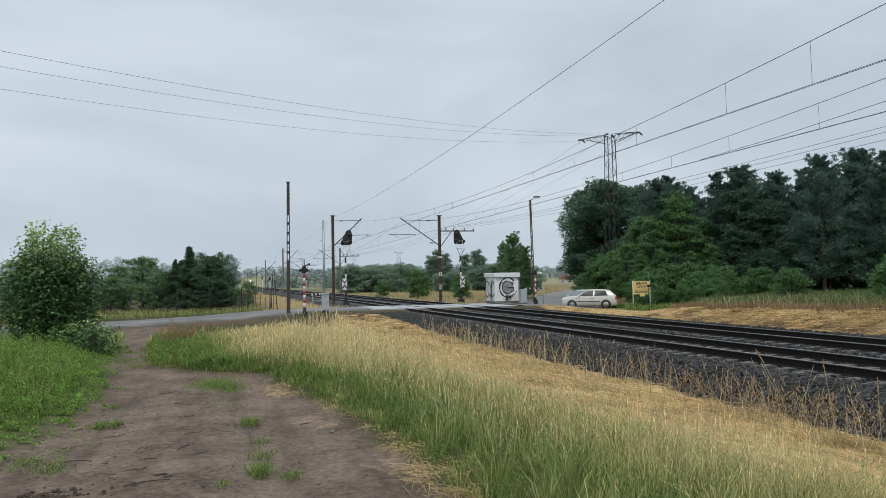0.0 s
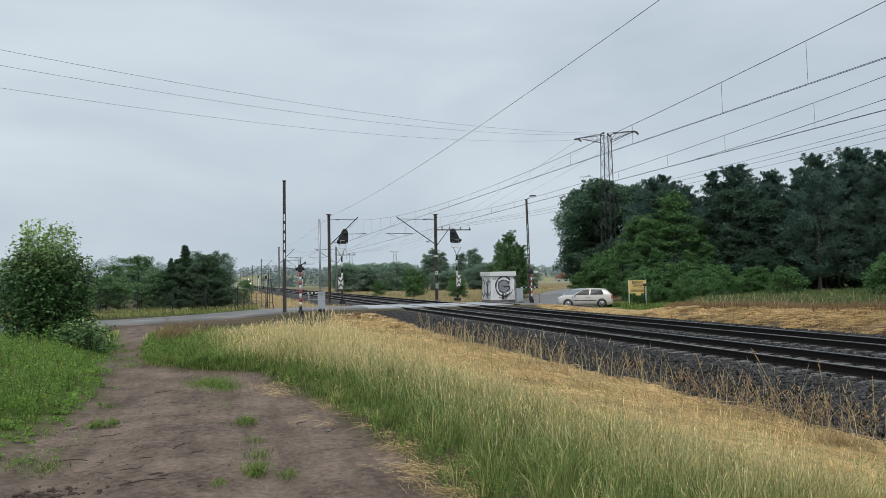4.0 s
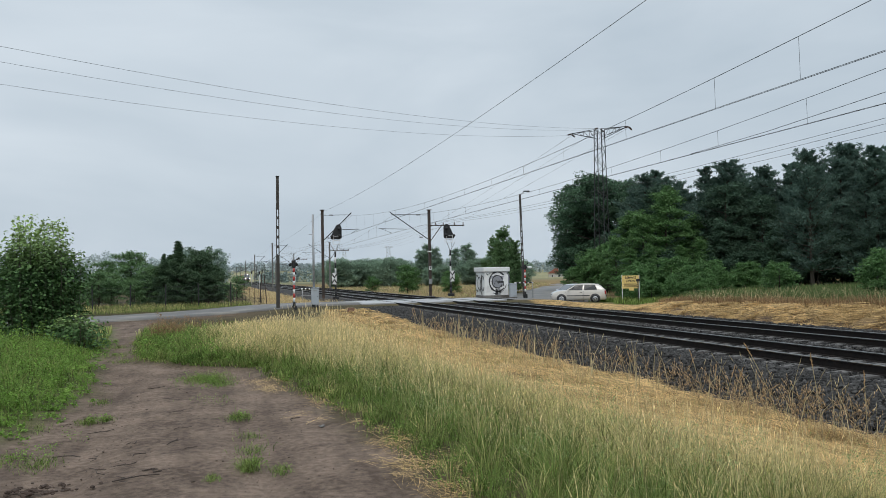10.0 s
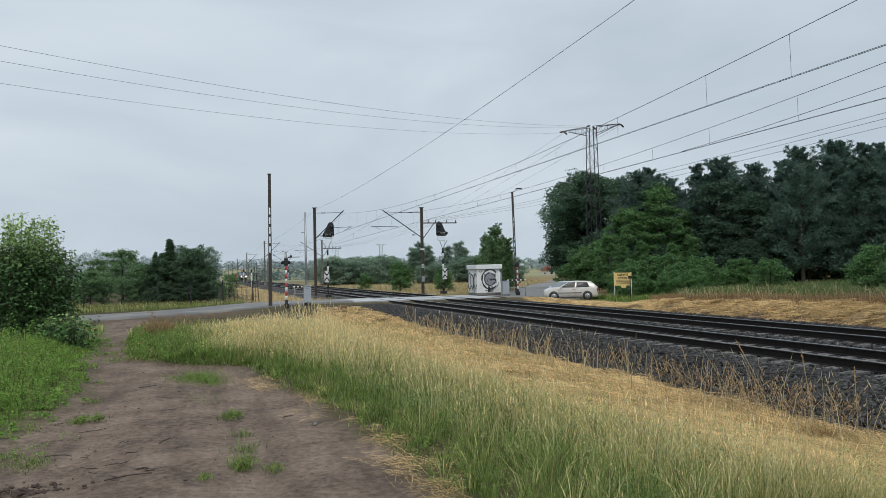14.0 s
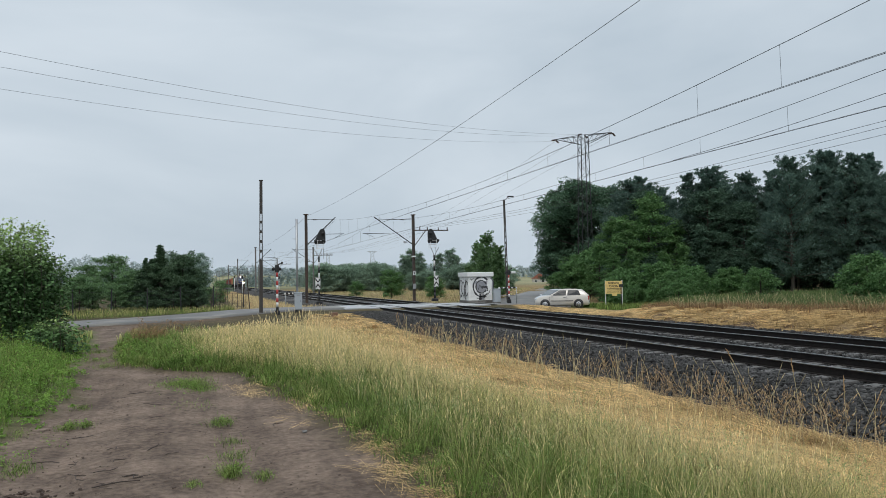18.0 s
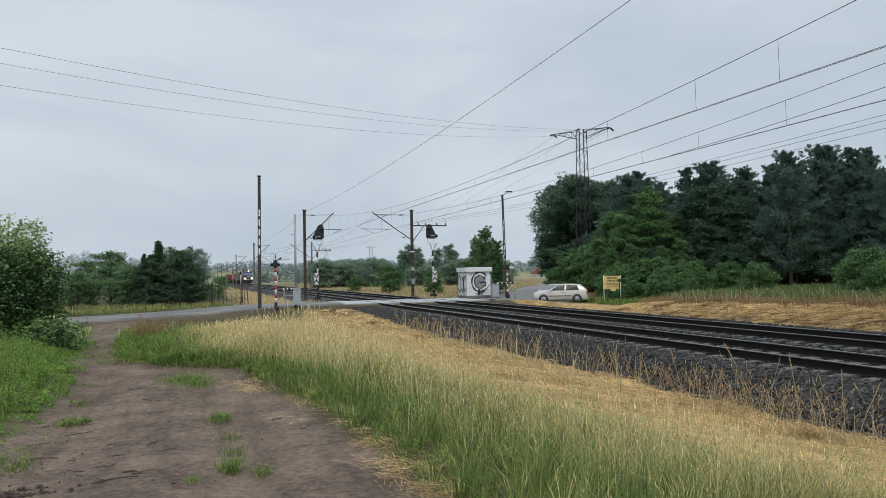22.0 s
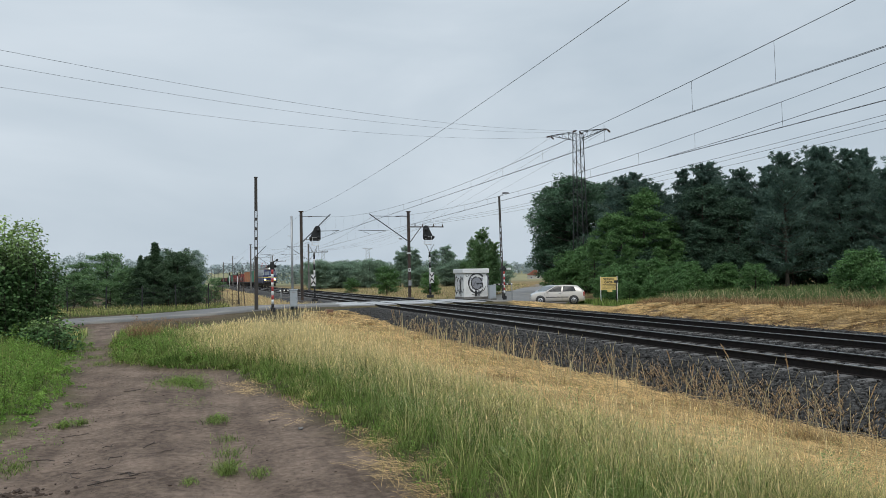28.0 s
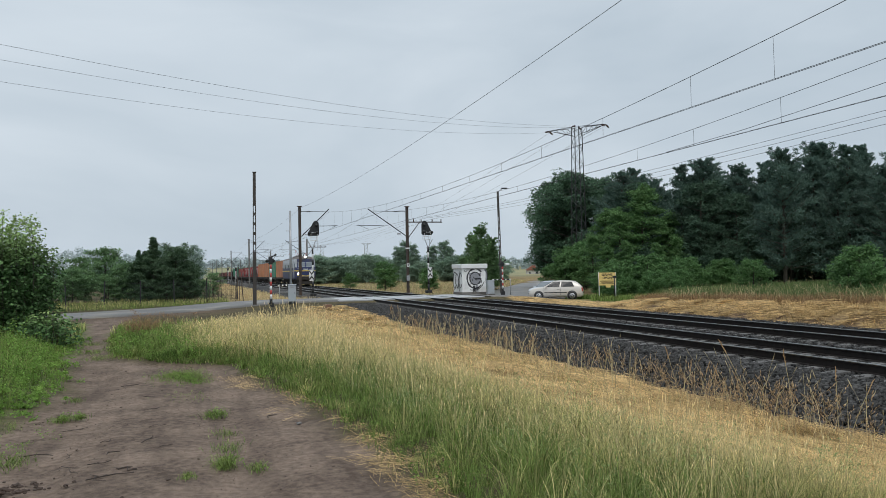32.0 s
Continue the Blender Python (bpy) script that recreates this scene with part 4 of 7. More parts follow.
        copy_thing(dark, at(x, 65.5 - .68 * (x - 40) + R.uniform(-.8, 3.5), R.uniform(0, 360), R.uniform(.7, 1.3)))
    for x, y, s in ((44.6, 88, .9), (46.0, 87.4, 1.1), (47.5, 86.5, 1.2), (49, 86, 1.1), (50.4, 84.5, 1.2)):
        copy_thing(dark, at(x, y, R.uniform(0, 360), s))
    for x, y, s in ((40.0, 81, 1.5), (41.6, 79.5, 1.9), (43.0, 80.5, 1.7), (38.8, 82, 1.1), (42.4, 82.5, 2.1)):
        copy_thing(shrub, at(x, y, R.uniform(0, 360), s))
    # bushes that stand free before the wood
    for x, y, s in ((33.4, 41.4, .80), (31.9, 31.6, .98), (32.8, 33.0, .84), (31.2, 30.2, .62), (34.4, 43.2, .5)):
        copy_thing(shrub, at(x, y, R.uniform(0, 360), s))
    for x, y, s in ((30.6, 54.4, .42), (31.6, 53.4, .5), (32.3, 51.6, .5), (33.2, 50.0, .5), (33.4, 52.6, .62), (34.6, 51.0, .6), (35.6, 53.4, .8), (31.9, 56.2, .75), (30.1, 52.9, .3), (33.2, 57.4, .9), (35.0, 56.0, 1.0), (37.2, 54.0, .9)):
        copy_thing(shrub, at(x, y, R.uniform(0, 360), s * 1.3))
    # trees and scrub up the line, in leaf colours paled for haze
    mid = make_tree("scrub_tree", "far scrub tree in grey-green paled for haze", 41, 8.0, 2.7, .05, 26, 5, 44, .32, .85, round_top, "farleaf", at(60, 262), "tree", "trees in the misty distance")
    for i in range(34):
        y = R.uniform(240, 340)
        x = 34 + R.uniform(0, 110)
        if not .405 < x / y < .475:
            copy_thing(mid, at(x, y, R.uniform(0, 360), R.uniform(.55, .85)))
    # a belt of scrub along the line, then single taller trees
    scrub = make_tree("scrub_bush", "dull green scrub bush beside the railway, paled for haze", 44, 6.0, 3.3, .02, 30, 5, 46, .30, .85, round_top, "midleaf", at(25.5, 176), "bush", "scrub along the line")
    for i in range(30):
        y = R.uniform(164, 190)
        copy_thing(scrub, at((.142 + .0032 * i + R.uniform(-.003, .003)) * y, y, R.uniform(0, 360), R.uniform(.52, 1.0), 0, R.uniform(.9, 1.15)))
    for i in range(14):
        y = R.uniform(150, 185)
        copy_thing(scrub, at((.335 + .005 * i + R.uniform(-.004, .004)) * y, y, R.uniform(0, 360), R.uniform(.7, .95)))
    birch = make_tree("field_tree", "slender dull green tree in the fields, paled for haze", 45, 9.0, 2.2, .12, 34, 5, 44, .26, .62, lambda u: 1.0 - .55 * u, "midleaf", at(45.2, 172), "tree", "trees in the fields", rise=(.4, 1.0))
    for x, y, s in ((43.6, 171, .86), (47.6, 174, .92), (46.4, 178, .84), (54.6, 172, 1.0), (53.0, 176, .9), (56.4, 174, .86), (50.4, 180, .7)):
        copy_thing(birch, at(x, y, R.uniform(0, 360), s))
    for i in range(9):
        y = R.uniform(158, 175)
        copy_thing(scrub, at(R.uniform(.245, .335) * y, y, R.uniform(0, 360), R.uniform(.45, .7)))
    for i in range(22):
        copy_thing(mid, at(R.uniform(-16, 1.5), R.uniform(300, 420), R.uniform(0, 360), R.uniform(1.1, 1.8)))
    poplar = make_conifer("young_pine", "young green pine beside the far road", 43, 7.6, 1.9, .05, 15, 7, 6, 18, .26, lambda u: .9 - .62 * u, at(33.6, 91, 0, .98), "leafolive", .05, .4, group="young pines by the road")
    for x, y, s in ((32.3, 88.4, .80), (35.4, 92, .84), (34.6, 97, .9), (36.6, 95, .7), (37.5, 99, .75), (30.9, 90.4, .5)):
        copy_thing(poplar, at(x, y, R.uniform(0, 360), s))
    for x, y, s in ((24.6, 104, 1.45), (22.5, 118, .9), (27, 112, .8), (28.5, 96, .9), (30, 102, 1.1)):
        copy_thing(shrub, at(x, y, R.uniform(0, 360), s))
    for i in range(30):
        y = R.uniform(110, 380)
        x = -4 - R.uniform(0, 30) - (y - 110) * .03
        copy_thing(scrub, at(x, y, R.uniform(0, 360), R.uniform(.4, .7)))


make_trees()


# ---- things at the crossing ----
def crossing_signal(x, y, base, h, label, lamp_side):
    t = thing("crossing_signal", pose(x, y, base), label, "warning light", "crossing signals")
    box_part("foot", (0, 0, .14), (.3, .3, .34), M["black"], t, "black footing", bevel=.02)
    rod_part("collar", (0, 0, .3), (0, 0, .55), .085, M["black"], t)
    n = 8
    for k in range(n):
        a, b = .55 + (h - 1.0) * k / n, .55 + (h - 1.0) * (k + 1) / n
        rod_part("mast_band", (0, 0, a), (0, 0, b), .07, M["white"] if k % 2 == 0 else M["red"], t, "white band" if k % 2 == 0 else "red band", n=10)
    box_part("lamp_housing", (0, .03, h - .2), (.24, .22, .46), M["black"], t, "black lamp housing", bevel=.04)
    for s in (-1, 1):
        rod_part("lamp_hood", (s * .17, .1, h - .22), (s * .15 + s * .05, .30, h - .24), .095, M["black"], t, n=12)
    rod_part("bell_arm", (0, 0, h - .02), (lamp_side * .28, .02, h + .12), .03, M["black"], t)
    bm = bmesh.new()
    bmesh.ops.create_uvsphere(bm, u_segments=10, v_segments=6, radius=.07, matrix=Matrix.Translation((lamp_side * .3, .02, h + .14)))
    part("bell", bm, M["black"] if lamp_side < 2 else M["white"], t, smooth=True)
    return t


crossing_signal(4.42, 48.4, -.26, 3.04, "red and white striped crossing signal with black lamps", 1)
sr = crossing_signal(26.6, 66.5, -.45, 2.95, "red and white crossing signal seen beside the grey box", 1)
box_part("front_lamp", (.42, -.05, 2.72), (.4, .26, .2), M["white"], sr, "pale lamp turned towards the road", bevel=.04)


def make_cabinet():
    t = thing("control_cabinet", pose(5.8, 49.5, -.17, 0, 0, -6), "pale grey control cabinet with a tall thin mast", "cabinet")
    for dx in (-.15, .15):
        box_part("leg", (dx, 0, .08), (.07, .3, .3), M["black"], t)
    box_part("body", (0, 0, .72), (.46, .4, 1.02), M["greybox"], t, bevel=.015)
    box_part("roof", (0, 0, 1.25), (.54, .48, .06), M["greybox"], t, bevel=.015)
    d = box_part("door", (0, -.206, .72), (.4, .014, .94), M["greybox"], t, bevel=.004)
    rod_part("handle", (.14, -.215, .7), (.14, -.235, .78), .012, M["darksteel"], d)
    box_part("vent", (0, -.215, 1.1), (.22, .008, .07), M["galv"], d)
    rod_part("mast", (-.06, .26, 0), (-.06, .26, 5.85), .075, M["galv"], t, "slim galvanised mast", r1=.065, n=12)
    rod_part("bracket", (-.06, .26, 4.6), (-.32, .2, 4.6), .018, M["galv"], t)


make_cabinet()


def lattice_pole(x, y, base, top, lean, label, lamp):
    """A reinforced-concrete pole with two chords and open slots."""
    t = thing("lamp_post" if lamp else "concrete_pole", pose(x, y, base, 0, lean, 0), label, "lamp post" if lamp else "pole")
    h = top - base
    for s in (-1, 1):
        bm = bmesh.new()
        v = [bm.verts.new((s * q + dx, dy, z)) for z, q in ((0, .085), (h, .06)) for dx, dy in ((-.026, -.06), (.026, -.06), (.026, .06), (-.026, .06))]
        for f in ((0, 1, 2, 3), (7, 6, 5, 4), (0, 4, 5, 1), (1, 5, 6, 2), (2, 6, 7, 3), (3, 7, 4, 0)):
            bm.faces.new([v[i] for i in f])
        bmesh.ops.recalc_face_normals(bm, faces=bm.faces)
        part("chord", bm, M["poleconc"], t)
    z = 0.0
    k = 0
    while z < h - .05:
        solid = .18 if 1.6 < z < h * .72 else 1.55
        e = min(h, z + solid)
        box_part("web", (0, 0, (z + e) / 2), (.13, .08, e - z), M["poleconc"], t)
        z = e + (.42 if solid < 1 else .0)
        k += 1
    box_part("cap", (0, 0, h + .03), (.22, .16, .06), M["poleconc"], t, bevel=.01)
    if lamp:
        rod_part("lamp_arm", (0, 0, h), (.42, -.1, h + .3), .03, M["galv"], t)
        box_part("lamp_head", (.62, -.14, h + .34), (.62, .2, .12), M["darksteel"], t, "dark street-lamp head", bevel=.03)
    return t


lattice_pole(3.58, 50.0, -.1, 8.05, .4, "tall dark concrete pole with slots beside the road", False)
lattice_pole(27.95, 70.2, -.45, 9.2, -1.2, "tall slender concrete lamp post beside the road", True)


def make_guards():
    for x, y, ln, rz, label in ((6.15, 61.5, 1.3, 4, "short black and white striped guard rail before the road"), (26.0, 67.6, 2.0, 8, "black and white striped guard rail by the hut")):
        z = float(land(x, y))
        t = thing("guard_rail", pose(x, y, z, 0, 0, rz), label, "guard rail", "guard rails")
        h = .88 - z
        for u in (.1, ln - .1):
            rod_part("post", (u, 0, -.1), (u, 0, h), .035, M["galv"], t)
        n = 9
        band = M["darksteel"]
        for k in range(n):
            u0, u1 = (k - .25 * (k % 2)) / n, (k + 1 - .25 * ((k + 1) % 2)) / n
            rod_part("bar_band", (ln * u0, 0, h), (ln * u1, 0, h), .065, band if k % 2 else M["white"], t, n=8)
        rod_part("lower_bar", (0, 0, h * .55), (ln, 0, h * .55), .025, M["galv"], t)


make_guards()


def ribbon(bm, pts, w, y, depth=.006):
    """A flat painted stroke through pts (x, z) on a wall that faces -y."""
    P = [Vector((p[0], p[1])) for p in pts]
    L, Rr = [], []
    for i, p in enumerate(P):
        d = (P[min(i + 1, len(P) - 1)] - P[max(i - 1, 0)]).normalized()
        n = Vector((-d.y, d.x)) * w / 2 * (1 + .35 * math.sin(i * 1.7))
        L.append(bm.verts.new((p.x + n.x, y, p.y + n.y)))
        Rr.append(bm.verts.new((p.x - n.x, y, p.y - n.y)))
    for i in range(len(P) - 1):
        bm.faces.new((L[i], Rr[i], Rr[i + 1], L[i + 1]))
    r = bmesh.ops.extrude_face_region(bm, geom=list(bm.faces))
    bmesh.ops.translate(bm, verts=[v for v in r["geom"] if isinstance(v, bmesh.types.BMVert)], vec=(0, -depth, 0))
    bmesh.ops.recalc_face_normals(bm, faces=bm.faces)


def arc(cx, cz, r, a0, a1, n=14, sq=1.0):
    return [(cx + r * math.cos(radians(a0 + (a1 - a0) * k / n)), cz + r * sq * math.sin(radians(a0 + (a1 - a0) * k / n))) for k in range(n + 1)]


def make_hut():
    w, d, h = 2.3, 2.5, 2.15
    t = thing("relay_hut", pose(23.25, 68.0, -.42), "white concrete relay hut covered in black graffiti", "hut")
    box_part("plinth", (w / 2, d / 2, .05), (w + .06, d + .06, .34), M["concrete"], t)
    box_part("shell", (w / 2, d / 2, h / 2 + .2), (w, d, h), M["hut"], t, bevel=.02)
    r = box_part("roof", (w / 2, d / 2, h + .42), (w + .26, d + .26, .42), M["hutroof"], t, "pale roof slab with deep rim", bevel=.04)
    box_part("roof_joint", (w / 2, d / 2, h + .215), (w + .1, d + .1, .03), M["galv"], r)
    # steel door on the long side
    dr = box_part("door", (-.012, 1.5, 1.25), (.03, .95, 1.95), M["hut"], t, "white steel door with sprayed scribbles", bevel=.006)
    rod_part("handle", (-.03, 1.15, 1.2), (-.07, 1.15, 1.28), .015, M["darksteel"], dr)
    strokes = [(arc(1.25, 1.45, .78, 40, 320, 18, 1.15), .13), (arc(1.25, 1.45, .52, 20, 330, 16, 1.1), .10), (arc(1.25, 1.42, .26, 0, 360, 12), .08),
               ([(1.25, 1.42), (1.8, 1.42), (1.82, 1.05)], .13), (arc(1.12, 1.45, 1.02, 250, 345, 10, 1.05), .05), ([(1.15, .8), (1.15, .25)], .2), ([(1.4, .85), (1.42, .25)], .18),
               ([(.2, 2.2), (.34, 2.05)], .06), ([(.5, 2.25), (.42, 2.1)], .05), (arc(2.1, 1.6, .35, -60, 80, 8, 1.8), .06), ([(2.2, 2.3), (2.36, 2.0), (2.3, 1.2)], .12),
               (arc(1.0, 2.3, .25, 0, 180, 8), .03), ([(.95, 1.2), (1.1, 1.6), (1.35, 1.25), (1.5, 1.6)], .06)]
    for k, (pts, wd) in enumerate(strokes):
        bm = bmesh.new()
        ribbon(bm, pts, wd, -.003)
        part("graffiti_stroke", bm, M["graffiti"] if k % 4 != 2 else M["graffiti_grey"], t)
    bm = bmesh.new()
    ribbon(bm, [(1.25, .95), (1.25, 1.95)], .9, -.001, .002)
    part("graffiti_fill", bm, M["graffiti_grey"], t, "pale grey sprayed fill")
    # scribbles on the side that faces the track
    side = [(arc(.5, 1.3, .5, 60, 300, 12, 1.5), .1), (arc(1.1, 1.2, .42, -60, 200, 12, 1.7), .12), ([(1.7, .3), (1.55, 1.2), (1.8, 2.1)], .12),
            (arc(2.1, 1.3, .38, 30, 330, 12, 1.8), .1), ([(.3, .4), (.9, .9), (1.4, .5)], .1)]
    for pts, wd in side:
        bm = bmesh.new()
        ribbon(bm, pts, wd, -.003)
        ob = part("graffiti_stroke", bm, M["graffiti"], t)
        ob.matrix_basis = pose(-.03, d, 0, 0, 0, -90)
    b = thing("junction_box", pose(25.55, 66.9, -.45), "pale grey steel junction box beside the hut", "cabinet")
    box_part("body", (0, 0, .65), (.62, .45, 1.2), M["greybox"], b, bevel=.015)
    box_part("lid", (0, 0, 1.27), (.68, .5, .06), M["greybox"], b, bevel=.01)
    box_part("door", (0, -.232, .68), (.54, .012, 1.0), M["greybox"], b, bevel=.004)
    box_part("plinth", (0, 0, .02), (.66, .5, .14), M["concrete"], b)


make_hut()


def make_sign():
    yellow = mat("yellow_sign_paint", (0.70, 0.51, 0.16), (0.80, 0.61, 0.24), rough=.5, scale=3, fine=30, stain=(0.62, 0.46, 0.16), stain_scale=2.0)
    t = thing("advertising_sign", pose(29.15, 52.15, float(land(29.15, 52.15)), 0, 0, -29), "yellow tyre-service board on two white posts", "sign")
    z0 = .55 - float(land(29.15, 52.15)) - .1
    for s in (-1, 1):
        rod_part("post", (s * .6, .03, -.1), (s * .6, .03, z0 + 1.02), .035, M["white"], t)
    b = box_part("board", (0, 0, z0 + .5), (1.22, .03, .95), yellow, t, bevel=.005)
    for i, (word, z, size) in enumerate((("SERWIS", .76, .24), ("OPON", .53, .23))):
        cu = bpy.data.curves.new("lettering", "FONT")
        cu.body, cu.size, cu.align_x, cu.extrude, cu.offset = word, size, "CENTER", .003, .006
        ob = new("lettering", cu)
        ob.data.materials.append(M["black"])
        ob.parent = b
        ob.matrix_basis = pose(0, -.019, z0 + z - .02, 90, 0, 0)
    for z, w in ((.42, .95), (.33, 1.0), (.24, .9), (.16, 1.0)):
        box_part("text_bar", (0, -.017, z0 + z), (w, .006, .030), M["mast"], b, "dark bar of small print")
    box_part("small_board", (.06, -.01, z0 - .05), (.36, .02, .16), yellow, t, bevel=.003)
    p = thing("marker_post", pose(29.25, 51.5, float(land(29.25, 51.5)), 0, 0, -29), "thin dark post in front of the yellow board", "post")
    rod_part("post", (.12, 0, -.1), (.12, 0, 1.75), .04, M["darksteel"], p)
    box_part("cap_plate", (.12, -.03, 1.68), (.3, .02, .2), M["darksteel"], p, bevel=.003)


make_sign()


# ---- power line ----
PYLON = (43.7, 84.6)
LINE_DIR = (-.78, -.62)


def pylon_mesh_parts(t, h, w0, w1, arm, bar, steel="darksteel"):
    def half(z):
        return lerp(w0, w1, min(1, z / (h * .8))) / 2
    for sx in (-1, 1):
        for sy in (-1, 1):
            rod_part("leg", (sx * half(0), sy * half(0), 0), (sx * half(h), sy * half(h), h), bar * 1.5, M[steel], t, n=4)
    n = 22
    for k in range(n):
        a, b = h * k / n, h * (k + 1) / n
        bm = bmesh.new()
        for s in (-1, 1):
            q = 1 if k % 2 else -1
            bm_rod(bm, (q * half(a), s * half(a), a), (-q * half(b), s * half(b), b), bar * .7, n=4)
            bm_rod(bm, (s * half(a), q * half(a), a), (s * half(b), -q * half(b), b), bar * .7, n=4)
        part("lattice_bay", bm, M[steel], t)
    for s in (-1, 1):
        ar = thing_part("crossarm", t)
        bm = bmesh.new()
        e = (s * arm, 0, h - .05)
        for q in (-1, 1):
            bm_rod(bm, (s * half(h), q * half(h), h), e, bar, n=4)
            bm_rod(bm, (s * half(h), q * half(h), h - 1.0), e, bar, n=4)
        for u in (.25, .5, .75):
            bm_rod(bm, (lerp(s * half(h), e[0], u), 0, h), (lerp(s * half(h), e[0], u), 0, h - 1.0 * (1 - u)), bar * .7, n=4)
            bm_rod(bm, (lerp(s * half(h), e[0], u), 0, h), (lerp(s * half(h), e[0], u - .22), 0, h - 1.0 * (1.22 - u)), bar * .7, n=4)
        part("truss", bm, M[steel], ar)
        for q in (-1, 1):
            bm = bmesh.new()
            for k in range(6):
                bm_rod(bm, (e[0], q * (.2 + k * .12), h - .15 - k * .03), (e[0], q * (.25 + k * .12), h - .16 - k * .03), .1, n=8)
            part("insulator", bm, M["insul"], ar)
    bm = bmesh.new()
    for q in (-1, 1):
        for k in range(6):
            bm_rod(bm, (0, q * (.5 + k * .12), h + .08 - k * .03), (0, q * (.55 + k * .12), h + .07 - k * .03), .1, n=8)
    part("insulator", bm, M["insul"], t)


def make_power_line():
    z = -.8
    t = thing("pylon", pose(*PYLON, z, 0, 0, -51.5), "dark steel lattice pylon with a flat crossarm", "pylon")
    pylon_mesh_parts(t, 19.4, 1.45, .9, 3.65, .036)
    far = [(91.0, 429.0), (72.5, 468.0), (58, 640)]
    # far pylons get the pale galvanised grey to stand for haze
    fp = thing("far_pylon", pose(*far[0], float(land(*far[0])), 0, 0, -14), "distant lattice pylon in grey paled for haze", "pylon", "distant pylons")
    pylon_mesh_parts(fp, 18.5, 3.4, 1.5, 2.4, .05, "galv")
    for x, y in far[1:]:
        copy_thing(fp, pose(x, y, float(land(x, y)), 0, 0, -10))
    w = thing("power_line", pose(0, 0, 0), "three thin power wires strung from the pylon", "overhead wires")
    ax, ay = .62, -.78
    for u in (-3.6, 0, 3.6):
        p0 = np.array([PYLON[0] + ax * u, PYLON[1] + ay * u, 18.35 if u else 18.6])
        bm = bmesh.new()
        L = 165.0
        wire(bm, [(p0[0] + LINE_DIR[0] * s, p0[1] + LINE_DIR[1] * s, p0[2] - .00094 * s * (L - s)) for s in np.linspace(0, L, 60)], .008)
        part("wire", bm, M["wire"], w)
        p1 = np.array([far[0][0] + u * 1.1, far[0][1], 18.0])
        bm = bmesh.new()
        wire(bm, [tuple(lerp(p0, p1, s) - np.array([0, 0, 9.0 * s * (1 - s)])) for s in np.linspace(0, 1, 40)], .012)
        part("wire", bm, M["wire"], w)


make_power_line()


# ---- fence beyond the road ----
def make_fence():
    a, b = np.array([-24.0, 51.5]), np.array([3.2, 62.5])
    f = thing("wire_fence", pose(0, 0, 0), "old wire fence on dark posts beyond the road", "fence")
    R = random.Random(3)
    n = 12
    tops = []
    for k in range(n + 1):
        p = lerp(a, b, k / n)
        z = float(land(*p))
        h = 1.75 + R.uniform(-.15, .2)
        rod_part("post", (p[0], p[1], z - .2), (p[0] + R.uniform(-.06, .06), p[1], z + h), .045, M["darksteel"], f, n=6)
        tops.append((p[0], p[1], z))
    for hz in (.25, .6, .95, 1.3, 1.6):
        bm = bmesh.new()
        wire(bm, [(x, y, z + hz) for x, y, z in tops], .006, 4)
        part("wire", bm, M["wire"], f)
    bm = bmesh.new()
    for k in range(n):
        p, q = tops[k], tops[k + 1]
        for u in np.linspace(0, 1, 16)[:-1]:
            c = lerp(np.array(p), np.array(q), u)
            bm_rod(bm, c + [0, 0, .2], c + [0, 0, 1.6], .004, n=3)
    part("mesh", bm, M["wire"], f, "thin wire netting")
    g = thing("stick_gate", pose(2.1, 58.6, float(land(2.1, 58.6)), 0, 0, 22), "crooked gate of thin dark sticks beside the road", "gate")
    for k in range(9):
        x = -1.5 + k * .33
        rod_part("stick", (x, 0, -.1), (x + R.uniform(-.2, .2), R.uniform(-.15, .15), R.uniform(1.1, 1.7)), .018, M["bark"], g, n=5)
    rod_part("pole", (.9, .1, -.1), (1.15, .1, 2.6), .038, M["bark"], g, n=6)
    rod_part("pole", (1.5, .1, -.1), (1.3, .1, 2.2), .035, M["bark"], g, n=6)
    for z in (.5, 1.2):
        rod_part("rail", (-1.55, 0, z), (1.5, 0, z + .06), .012, M["bark"], g, n=5)


make_fence()


